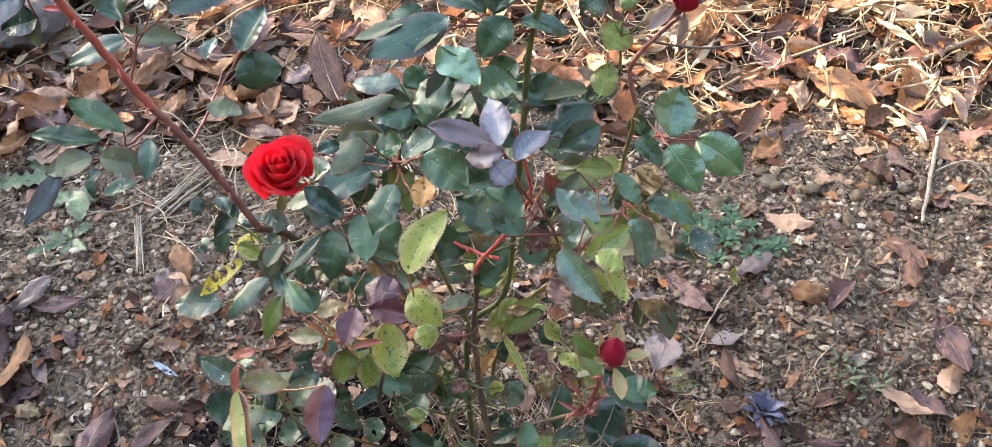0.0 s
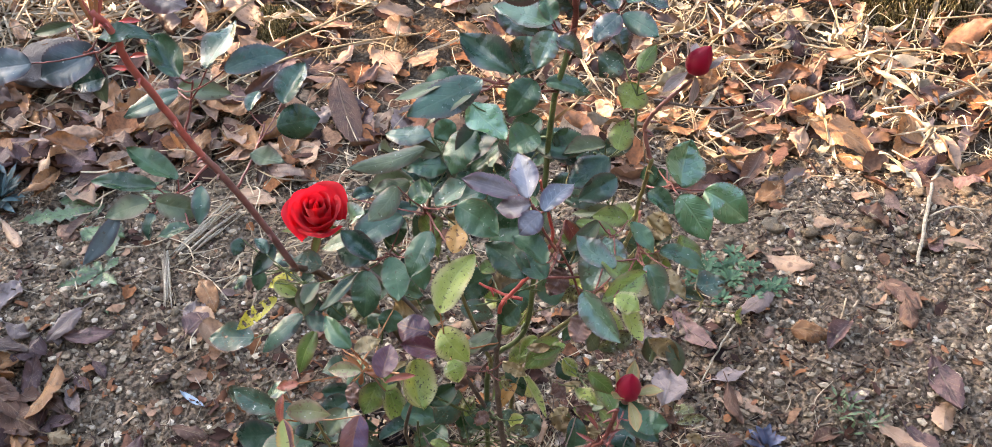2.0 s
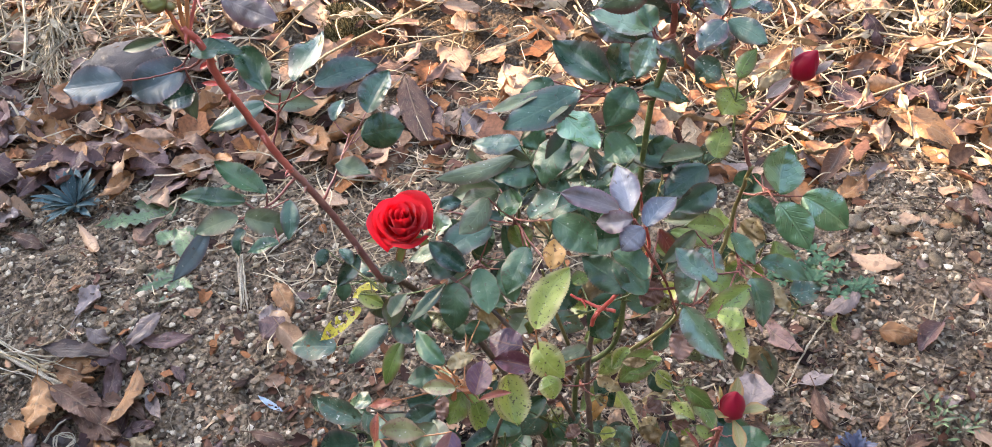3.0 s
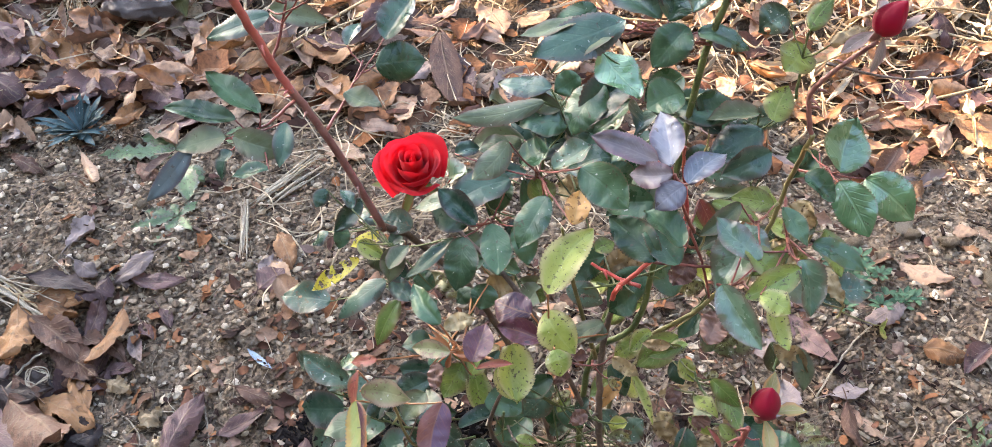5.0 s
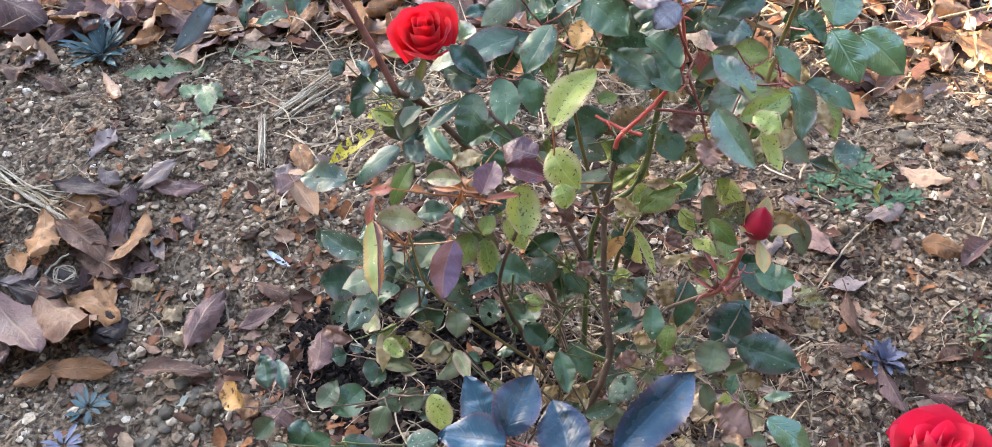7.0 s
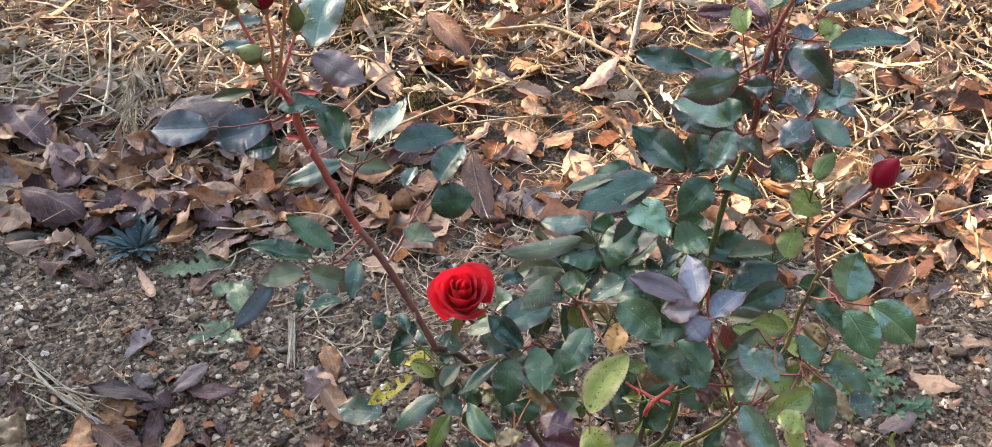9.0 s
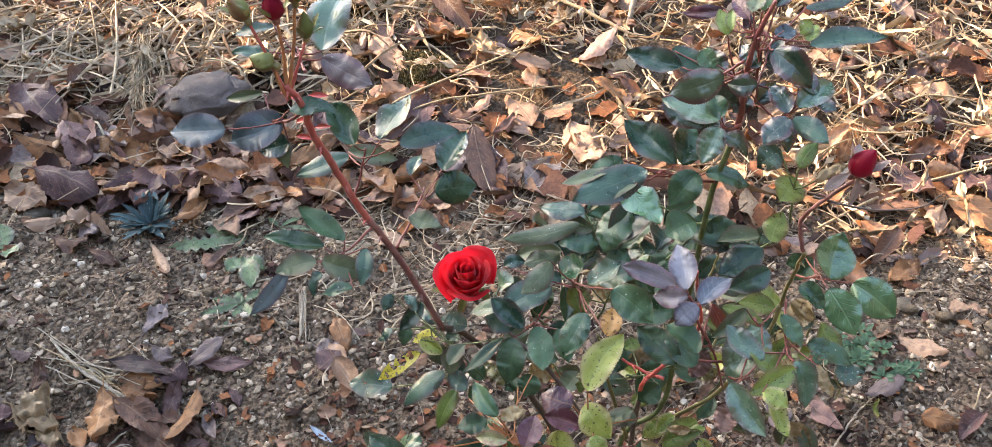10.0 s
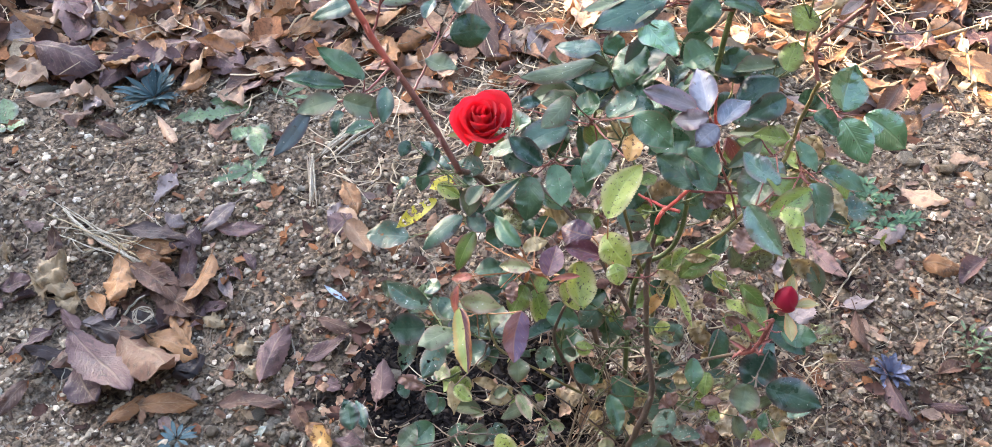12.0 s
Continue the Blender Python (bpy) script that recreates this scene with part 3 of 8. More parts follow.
# ---- the ground and what closes the place ----
def graded(lo, hi, step, far, growth=1.22):
    mid = list(np.arange(lo, hi + step / 2, step))
    d, out_lo, out_hi, a, b = step, [], [], lo, hi
    while a > -far:
        d *= growth
        a -= d
        b += d
        out_lo.append(a)
        out_hi.append(b)
    return np.array(out_lo[::-1] + mid + out_hi)


def build_ground():
    xs, ys = graded(-1.75, 1.35, 0.009, 300.0), graded(0.05, 2.55, 0.009, 300.0)
    gx, gy = np.meshgrid(xs, ys)
    z = ground_height(gx, gy)
    away = np.clip((np.hypot(gx + 0.2, gy - 1.2) - 1.9) / 1.0, 0, 1)
    z = z * (1 - away)
    nx, ny = len(xs), len(ys)
    verts = np.stack([gx, gy, z], -1).reshape(-1, 3)
    i = np.arange((ny - 1) * (nx - 1))
    a = (i // (nx - 1)) * nx + i % (nx - 1)
    faces = np.stack([a, a + 1, a + nx + 1, a + nx], -1)
    me = bpy.data.meshes.new("ground")
    me.from_pydata(verts.tolist(), [], faces.tolist())
    me.polygons.foreach_set("use_smooth", [True] * len(me.polygons))
    me.update()
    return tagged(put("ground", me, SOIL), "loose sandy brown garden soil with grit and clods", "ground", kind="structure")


build_ground()


def build_shade_wall():
    """An unseen plain wall, added off to the side so that its shade lies over the bed."""
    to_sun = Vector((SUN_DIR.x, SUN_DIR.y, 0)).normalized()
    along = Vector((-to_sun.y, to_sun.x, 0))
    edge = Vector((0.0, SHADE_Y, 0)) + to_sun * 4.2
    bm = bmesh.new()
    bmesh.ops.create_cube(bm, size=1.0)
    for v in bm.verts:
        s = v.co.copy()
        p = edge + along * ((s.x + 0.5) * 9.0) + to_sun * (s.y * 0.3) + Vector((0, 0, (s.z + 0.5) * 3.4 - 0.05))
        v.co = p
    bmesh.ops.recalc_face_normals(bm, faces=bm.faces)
    me = bpy.data.meshes.new("shade_wall_west")
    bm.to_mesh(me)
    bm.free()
    return tagged(put("shade_wall_west", me, SHADE_WALL), "unseen plain wall added to cast shade on the bed", "wall", kind="structure")


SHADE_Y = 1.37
build_shade_wall()


def added_wall(name, a, b, tall, thick, label):
    """A plain dark boundary, added out of view to close the place."""
    a, b = Vector((*a, 0)), Vector((*b, 0))
    side = Vector((-(b - a).y, (b - a).x, 0)).normalized() * thick
    bm = bmesh.new()
    bmesh.ops.create_cube(bm, size=1.0)
    for v in bm.verts:
        s = v.co.copy()
        v.co = a.lerp(b, s.x + 0.5) + side * s.y + Vector((0, 0, (s.z + 0.5) * tall - 0.05))
    bmesh.ops.recalc_face_normals(bm, faces=bm.faces)
    me = bpy.data.meshes.new(name)
    bm.to_mesh(me)
    bm.free()
    return tagged(put(name, me, ADDED_WALL), label, "wall", kind="structure")


added_wall("wall_south", (-6.0, -1.6), (3.4, -1.6), 3.2, 0.2, "unseen plain dark wall added to close the place")
added_wall("wall_east", (3.4, -1.8), (3.4, 5.2), 3.0, 0.2, "unseen plain dark wall added to close the place")
added_wall("wall_north", (-2.6, 5.0), (3.6, 5.0), 3.0, 0.2, "unseen plain dark wall added to close the place")


# ---- the rose ----
STALKS = {}
FACE = Vector((0.0, -0.5, 0.87)).normalized()
count = [0]


def leaf_stalk(bush, start, material):
    """Begins a leaf: its stalk leaves the stem at start and will reach the leaflets that follow."""
    ob = new("leaf")
    ob.parent = bush
    STALKS[ob] = (Vector(start), material, [])
    ob.location = Vector(start) - bush.location
    return ob


def leaflet(stalk, base, tip, width, material, fold=0.0):
    """One toothed leaflet from base to tip."""
    count[0] += 1
    r = random.Random(count[0] * 7 + 3)
    base, tip = Vector(base), Vector(tip)
    length = (tip - base).length
    axis = (tip - base).normalized()
    face = Matrix.Rotation(r.uniform(-0.45, 0.45), 3, axis) @ FACE
    verts, faces, uvs = sheet(length * 1.03, width * 1.06, rose_outline, fold or r.uniform(0.15, 0.75), r.uniform(-0.1, 0.42), 0.025 + 0.06 * r.random(), r.uniform(-0.1, 0.45), 0.036, 41, count[0], 6, 0.32 if material in (LEAF_DRY, LEAF_RUSSET, LEAF_MOTTLED) else 0.06)
    STALKS[stalk][2].append(base)
    return put("leaflet", mesh_of("leaflet", moved(verts, framed(base, tip, face)), faces, uvs), material, stalk)


def join_stalk(stalk):
    """Draws the leaf's stalk with its short side stalks, as the mesh of the leaf itself."""
    start, material, bases = STALKS[stalk]
    heap = Heap()
    if bases:
        mid = sum(bases, Vector()) / len(bases)
        if mid.z < 0.33 and material is STEM_RED:
            material = STEM_BROWN
        knee = start.lerp(mid, 0.55) + Vector((0, 0, -0.004))
        heap.add(*tube([start, knee, mid], [0.0013, 0.0010, 0.0008], 6, 0.0004, 5))
        for k, b in enumerate(bases):
            q = knee.lerp(mid, 0.3 + 0.6 * (k % 3) / 2)
            heap.add(*tube([q, q.lerp(b, 0.5) + Vector((0, 0, -0.002)), b], [0.0008, 0.0007, 0.0006], 5, 0.0003, k))
    me = heap.mesh("leaf_stalk")
    me.materials.append(material)
    rachis = new("leaf_stalk", me)
    rachis.parent = stalk
    rachis.location = -start
    return stalk


def cane(bush, name, points, radii, material, label="", thorns=0, seed=0):
    """A stem with its thorns."""
    heap = Heap()
    heap.add(*tube(points, radii, 9, min(0.0007, 0.22 * max(radii)), seed, 7))
    r = random.Random(seed + 5)
    for _ in range(thorns):
        k = r.randrange(len(points) - 1)
        t = r.random()
        p = Vector(points[k]).lerp(Vector(points[k + 1]), t)
        rad = radii[k] * (1 - t) + radii[k + 1] * t
        d = Vector((r.uniform(-1, 1), r.uniform(-1, 0.3), r.uniform(-0.4, 0.4))).normalized()
        heap.add(*tube([p + d * rad * 0.5, p + d * (rad + 0.003), p + d * (rad + 0.0065) + Vector((0, 0, -0.002))], [0.0016, 0.0009, 0.0002], 5, 0, 1, 2))
    return put(name, heap.mesh(name), material, bush, label)


def bract(bush, base, way, width, material, seed):
    """A small pointed stipule standing off a stem."""
    way = Vector(way)
    v, f, u = sheet(way.length, width, lance_outline, 0.7, 0.3, 0.05, 0.1, 0.05, 9, seed)
    return put("bract", mesh_of("bract", moved(v, framed(base, Vector(base) + way, (0.1, -0.6, 0.8))), f, u), material, bush)


def turned(axis, spin=0.0):
    return Vector(axis).normalized().to_track_quat("Z", "Y").to_matrix().to_4x4() @ Matrix.Rotation(spin, 4, "Z")


def petal(flower, m, phi, ring, tall, spread, flare, curl, material, seed, point=0.07):
    """One petal of a cupped bloom: a curved sheet round the angle phi, ring metres from the axis, its rim rolled outwards."""
    r = random.Random(seed)
    cols, rows = 14, 12
    verts, uvs, faces = [], [], []
    lean, skew = r.uniform(-0.08, 0.08), r.uniform(-0.25, 0.25)
    for i in range(rows + 1):
        v = i / rows
        belly = math.sin(min(1.0, v * 1.25) * math.pi * 0.5) ** 0.8
        for j in range(cols + 1):
            s = -1 + 2 * j / cols
            top = tall * (1 - 0.10 * s * s - 0.16 * abs(s) ** 5 + point * max(0.0, 1 - abs(s - skew) * 1.6) ** 1.6)
            over = max(0.0, v - 0.74) / 0.26
            rad = 0.0022 + (ring - 0.0022) * belly + flare * v ** 2.5 * (1 - 0.25 * s * s)
            rad += curl * over ** 1.6 * (1 - 0.35 * abs(s))
            z = top * v - 0.55 * curl * over ** 2.4
            a = phi + s * spread * (0.5 + 0.5 * math.sin(math.pi * 0.5 * min(1, v * 1.4))) + lean * v
            rad *= 1 + 0.025 * math.sin(3.5 * s + seed) * v + 0.055 * s * v
            verts.append(m @ Vector((rad * math.cos(a), rad * math.sin(a), z)))
            uvs.append((v, j / cols))
    n = cols + 1
    for i in range(rows):
        for j in range(cols):
            a = i * n + j
            faces.append((a, a + 1, a + n + 1, a + n))
    return put("petal", mesh_of("petal", verts, faces, uvs), material, flower)


def egg(m, radius, tall, twist=0.5, sides=20, rows=14, overlap=0.05):
    """A pointed bud with the overlapping edges of its wrapped petals."""
    verts, uvs, faces = [], [], []
    for i in range(rows + 1):
        v = i / rows
        prof = math.sin(math.pi * (0.09 + 0.91 * v) ** 0.74) ** 0.85 if v < 1 else 0.03
        for k in range(sides):
            a = 2 * math.pi * k / sides
            step = ((a / (2 * math.pi) * 3 + twist * v) % 1.0)
            rad = radius * prof * (1 + overlap * (step - 0.5))
            verts.append(m @ Vector((rad * math.cos(a), rad * math.sin(a), tall * v)))
            uvs.append((0.35 + 0.5 * v, k / sides))
    for i in range(rows):
        for k in range(sides):
            a, b = i * sides + k, i * sides + (k + 1) % sides
            faces.append((a, b, b + sides, a + sides))
    faces.append(tuple(reversed(range(sides))))
    faces.append(tuple(range(rows * sides, (rows + 1) * sides)))
    return verts, faces, uvs


def sepals(parent, m, length, width, droop, material, n=5, seed=0, ring=0.005, set_out=()):
    r = random.Random(seed)
    for k in range(n):
        a = 2 * math.pi * (k + r.uniform(-0.15, 0.15)) / n
        d = droop + r.uniform(-0.45, 0.45)
        out = Vector((math.cos(a), math.sin(a), 0))
        if set_out:
            d = set_out[k][2]
            out = m.to_3x3().inverted() @ Vector((set_out[k][0], set_out[k][1], 0))
            out = Vector((out.x, out.y, 0)).normalized()
        if droop < 0 and not set_out and (m.to_3x3() @ out).y < -0.55:
            d = -0.7
        base = m @ (out * ring)
        tip = m @ (out * (ring + length * math.cos(d)) + Vector((0, 0, length * math.sin(d))))
        face = m.to_3x3() @ (Vector((0, 0, math.cos(d))) - out * math.sin(d))
        verts, faces, uvs = sheet(length, width, lance_outline, 0.35, r.uniform(-0.3, 0.45), 0.04, 0.1, 0.03, 10, seed * 10 + k)
        put("sepal", mesh_of("sepal", moved(verts, framed(base, tip, face)), faces, uvs), material, parent)


def bloom(bush, centre, axis, size, material, seed=0, label=""):
    """An open rose: a tight spiral heart inside wider and wider petals."""
    fl = new("flower")
    fl.parent = bush
    fl.location = Vector(centre) - bush.location
    if label:
        tagged(fl, label)
    m = Matrix.Translation(Vector(centre)) @ turned(axis, 0.7) @ Matrix.Translation((0, 0, -0.42 * size))
    n = 23
    for i in range(n):
        k = i / (n - 1)
        jit = random.Random(seed * 31 + i)
        ring = size * (0.035 + 0.335 * k ** 0.92) * jit.uniform(0.97, 1.03)
        tall = size * (0.80 - 0.10 * k - 0.14 * k ** 3) * jit.uniform(0.975, 1.025)
        spread = (1.9 - 0.95 * k) * jit.uniform(0.9, 1.08)
        flare = size * (0.08 * max(0.0, k - 0.55) - 0.05 * (1 - k))
        lean = Matrix.Rotation(jit.uniform(-0.07, 0.07) * (1.1 - k), 4, "X") @ Matrix.Rotation(jit.uniform(-0.07, 0.07) * (1.1 - k), 4, "Y")
        petal(fl, m @ lean, i * 2.399 + jit.uniform(-0.25, 0.25), ring, tall, spread, flare, size * (0.012 + 0.085 * k * k) * jit.uniform(0.7, 1.25), material, seed * 100 + i, 0.05 + 0.09 * k)
    sepals(fl, m @ Matrix.Translation((0, 0, 0.002)), size * 0.5, size * 0.16, -0.5, SEPAL_GREEN, 5, seed)
    return fl


def bud(bush, centre, axis, radius, tall, material, sepal_mat, droop, sepal_len, seed=0, label="", set_out=(), broad=1.05):
    """A closed bud on its green hip, with five sepals."""
    b = new("bud")
    b.parent = bush
    b.location = Vector(centre) - bush.location
    if label:
        tagged(b, label)
    m = Matrix.Translation(Vector(centre)) @ turned(axis, seed) @ Matrix.Translation((0, 0, -0.45 * tall))
    v, f, t = egg(m, radius * 1.04, tall, 0.9, 54, 18, 0.16)
    put("bud_petals", mesh_of("bud_petals", v, f, t), material, b)
    v, f, t = egg(m @ Matrix.Translation((0, 0, -radius * 0.85)), radius * 0.42, radius * 1.2, 0, 14, 8, 0.0)
    put("hip", mesh_of("hip", v, f, t), STEM_DUSK if material == PETAL_BUD else STEM_OLIVE, b)
    if sepal_len:
        sepals(b, m @ Matrix.Translation((0, 0, radius * 0.12)), sepal_len * 1.1, radius * broad, droop, sepal_mat, len(set_out) or 5, seed, radius * 0.55, set_out)
    return b


rose = thing("rose_bush", (0.02, 0.60, 0.0), "leggy rose bush with red bloom and blemished leaves in bare soil", "rose bush")
cane(rose, "cane", [(0.005, 0.63, -0.03), (-0.03, 0.675, 0.12), (-0.09, 0.685, 0.27), (-0.138, 0.655, 0.375), (-0.161, 0.635, 0.408)], [0.0036, 0.0034, 0.0031, 0.0030, 0.0030], STEM_BROWN, "brown lower part of the arching cane", 4, 34)
cane(rose, "cane", [(-0.158, 0.637, 0.402), (-0.188, 0.630, 0.497), (-0.208, 0.621, 0.550)], [0.0030, 0.0030, 0.0030], STEM_DUSK, "dusky red middle of the arching cane", 5, 35)
cane(rose, "cane", [(-0.206, 0.622, 0.545), (-0.210, 0.620, 0.556), (-0.221, 0.606, 0.610), (-0.227, 0.586, 0.665), (-0.228, 0.583, 0.688), (-0.236, 0.577, 0.712)], [0.0030, 0.0030, 0.0030, 0.0029, 0.0028, 0.0022], STEM_PINK, "coral-red upper part of the arching cane", 7, 1)
cane(rose, "cane", [(0.022, 0.56, -0.03), (0.018, 0.545, 0.08), (0.026, 0.524, 0.158), (0.038, 0.529, 0.223), (0.030, 0.546, 0.277), (0.026, 0.560, 0.330), (0.026, 0.575, 0.373), (0.034, 0.582, 0.426)], [0.0040, 0.0036, 0.0034, 0.0032, 0.0029, 0.0027, 0.0024, 0.0020], STEM_BROWN, "upright brown woody cane", 6, 2)
cane(rose, "cane", [(0.02, 0.60, -0.02), (0.010, 0.605, 0.15), (0.015, 0.606, 0.305), (0.049, 0.606, 0.361), (0.061, 0.627, 0.449), (0.073, 0.632, 0.587), (0.086, 0.644, 0.640)], [0.003, 0.0028, 0.0026, 0.0024, 0.0024, 0.0024, 0.0024], STEM_GREEN, "tall green shoot", 6, 3)
cane(rose, "cane", [(0.084, 0.642, 0.632), (0.089, 0.647, 0.659), (0.091, 0.639, 0.722), (0.102, 0.637, 0.763)], [0.0027, 0.0025, 0.0021, 0.0014], STEM_RED, "dark red tip of the tall shoot", 4, 33)
cane(rose, "cane", [(0.03, 0.61, 0.2), (0.046, 0.620, 0.304), (0.098, 0.617, 0.375), (0.135, 0.640, 0.43), (0.148, 0.655, 0.480), (0.152, 0.630, 0.542)], [0.0022, 0.0021, 0.0020, 0.0019, 0.0018, 0.0018], STEM_OLIVE, "slender branching shoot", 4, 4)
cane(rose, "cane", [(0.152, 0.631, 0.538), (0.145, 0.634, 0.569), (0.154, 0.627, 0.595), (0.176, 0.626, 0.622)], [0.0018, 0.0018, 0.0017, 0.0016], STEM_DUSK, "dusky red tip of the slender shoot", 4, 36)
cane(rose, "cane", [(0.030, 0.56, 0.20), (0.034, 0.552, 0.229), (0.074, 0.503, 0.318), (0.104, 0.470, 0.380)], [0.0018, 0.0016, 0.0015, 0.0015], STEM_BROWN, "brown side shoot", 5, 5)
cane(rose, "cane", [(0.102, 0.472, 0.376), (0.114, 0.459, 0.401), (0.124, 0.459, 0.442)], [0.0016, 0.0018, 0.0018], STEM_RED, "reddish neck of the crimson bud", 6, 51)
for k, d in enumerate(((-0.02, 0.0, 0.016), (0.018, -0.004, -0.004), (-0.008, 0.0, -0.022), (0.022, 0.0, 0.012), (0.002, -0.006, -0.016), (-0.012, 0.004, 0.022))):
    q = Vector((0.111, 0.462, 0.395 + 0.003 * k))
    bract(rose, q, Vector(d) * 0.75, 0.0042, STEM_RED, 52 + k)
cane(rose, "twig", [(0.030, 0.571, 0.420), (0.033, 0.571, 0.435), (0.056, 0.578, 0.462), (0.074, 0.580, 0.50), (0.068, 0.570, 0.55), (0.066, 0.545, 0.592)], [0.0020, 0.0019, 0.0017, 0.0015, 0.0012, 0.0009], STEM_BRIGHT, "bright red young twig", 3, 6)
cane(rose, "twig", [(0.012, 0.595, 0.433), (0.030, 0.585, 0.432), (0.049, 0.578, 0.432)], [0.0011, 0.0014, 0.0017], STEM_BRIGHT, "", 3, 7)
cane(rose, "twig", [(0.056, 0.578, 0.458), (0.099, 0.590, 0.447), (0.136, 0.598, 0.440)], [0.0012, 0.0011, 0.0008], STEM_RED, "", 0, 8)
cane(rose, "twig", [(0.077, 0.601, 0.475), (0.090, 0.592, 0.45), (0.099, 0.585, 0.42)], [0.0012, 0.0011, 0.0008], STEM_RED, "", 0, 9)
cane(rose, "twig", [(-0.02, 0.63, 0.02), (-0.05, 0.60, 0.15), (-0.06, 0.55, 0.28), (-0.03, 0.52, 0.40)], [0.0026, 0.0022, 0.0018, 0.0013], STEM_BROWN, "", 3, 10)
cane(rose, "twig", [(-0.03, 0.60, 0.10), (-0.09, 0.54, 0.24), (-0.10, 0.47, 0.36), (-0.10, 0.445, 0.44)], [0.0016, 0.0013, 0.0011, 0.0009], STEM_OLIVE, "", 2, 11)
cane(rose, "twig", [(0.02, 0.58, 0.26), (-0.04, 0.60, 0.38), (-0.10, 0.64, 0.41), (-0.139, 0.668, 0.42)], [0.0022, 0.002, 0.0018, 0.0016], STEM_BROWN, "", 2, 12)
cane(rose, "twig", [(0.02, 0.59, 0.33), (0.0, 0.565, 0.45), (-0.005, 0.54, 0.52)], [0.002, 0.0016, 0.001], STEM_OLIVE, "", 1, 13)
dry = random.Random(15)
for k in range(46):
    a = k * 0.83
    foot = Vector((0.01 + dry.uniform(0.02, 0.10) * math.cos(a), 0.60 + dry.uniform(0.02, 0.08) * math.sin(a), -0.005))
    up = Vector((dry.uniform(-0.14, 0.14), dry.uniform(-0.08, 0.06), dry.uniform(0.08, 0.27)))
    fat = dry.uniform(0.0006, 0.0014)
    cane(rose, "dead_twig", [foot, foot + up * 0.5 + Vector((dry.uniform(-0.02, 0.02), 0, 0.02)), foot + up], [fat, fat * 0.8, fat * 0.4], (STEM_BROWN, GREY_WOOD, PALE_WOOD)[k % 3], "", 0, 120 + k)

bloom(rose, (-0.139, 0.672, 0.441), (0.07, -0.42, 0.905), 0.061, PETAL, 1, "open velvety red rose bloom")
bud(rose, (0.132, 0.466, 0.461), (0.12, 0.05, 0.99), 0.0089, 0.025, PETAL_BUD, SEPAL, 0.3, 0.021, 2, "fat crimson bud with spread sepals", ((-0.9, 0.3, 1.0), (0.95, 0.1, 0.5), (-0.6, -0.8, 0.9), (0.3, -0.95, -0.6), (0.2, 1.0, 1.1)), 1.3)
bud(rose, (0.181, 0.628, 0.638), (0.42, -0.1, 0.90), 0.0090, 0.026, PETAL_BUD, SEPAL_PALE, -0.6, 0.022, 3, "crimson bud with sepals folded back", ((-0.9, 0.2, 1.0), (0.95, -0.1, 0.95), (-0.75, -0.65, -0.85), (0.5, -0.85, -1.0), (0.1, 1.0, 0.3)), 1.1)
TOP = (-0.236, 0.577, 0.700)
for k, (at, axis, rad, tall) in enumerate((((-0.248, 0.573, 0.734), (-0.9, -0.2, 0.5), 0.0085, 0.018), ((-0.258, 0.575, 0.776), (-0.4, 0, 0.9), 0.008, 0.024), ((-0.237, 0.585, 0.772), (0.0, -0.1, 1), 0.009, 0.022), ((-0.220, 0.594, 0.752), (0.1, 0, 1), 0.0068, 0.022), ((-0.222, 0.592, 0.782), (0.1, 0, 1), 0.008, 0.022))):
    cane(rose, "twig", [TOP, Vector(TOP).lerp(Vector(at), 0.5) + Vector((0.002, 0, 0)), Vector(at) - Vector(axis).normalized() * tall * 0.5], [0.0017, 0.0012, 0.0011], STEM_PINK if k % 2 else STEM_CORAL, "", 0, 40 + k)
    b = bud(rose, at, axis, rad * 0.8, tall * 0.95, PETAL_BUD if k == 2 else SEPAL_GREEN, SEPAL_GREEN, 1.2, 0.016 if k else 0.0, 5 + k, "small red-tipped bud" if k == 2 else "small unopened green bud")
for k, d in enumerate(((-0.012, -0.002, 0.004), (0.010, -0.004, 0.006), (-0.014, 0.0, -0.004), (-0.010, -0.003, 0.010), (0.012, 0.0, 0.002))):
    q = Vector((-0.226, 0.590, 0.655 + 0.010 * k))
    bract(rose, q, Vector(d) * 1.25, 0.0056, STEM_BRIGHT, 90 + k)
for k, d in enumerate(((-0.010, 0.002, 0.008), (-0.014, -0.002, 0.002), (0.009, -0.003, 0.003), (-0.003, -0.004, -0.010), (-0.006, -0.002, 0.013), (0.012, 0.0, -0.004))):
    q = Vector((-0.072, 0.492, 0.440))
    bract(rose, q, Vector(d) * 1.5, 0.0056, STEM_CORAL, 190 + k)
cane(rose, "tendril", [(0.150, 0.63, 0.60), (0.19, 0.62, 0.60), (0.225, 0.62, 0.605), (0.24, 0.625, 0.615)], [0.0011, 0.0008, 0.0006, 0.0005], STEM_BROWN, "thin dry tendril", 0, 60)
stalk = leaf_stalk(rose, (-0.216, 0.618, 0.573), STEM_RED)
leaflet(stalk, (-0.233, 0.668, 0.578), (-0.281, 0.653, 0.569), 0.021, LEAF_BLUE)
leaflet(stalk, (-0.234, 0.671, 0.580), (-0.193, 0.673, 0.581), 0.022, LEAF_DULL)
leaflet(stalk, (-0.213, 0.632, 0.618), (-0.239, 0.661, 0.635), 0.029, LEAF_GREEN)
leaflet(stalk, (-0.189, 0.630, 0.627), (-0.175, 0.668, 0.649), 0.029, LEAF_BLUE)
leaflet(stalk, (-0.165, 0.602, 0.646), (-0.122, 0.618, 0.655), 0.022, LEAF_BLUE)
join_stalk(stalk)
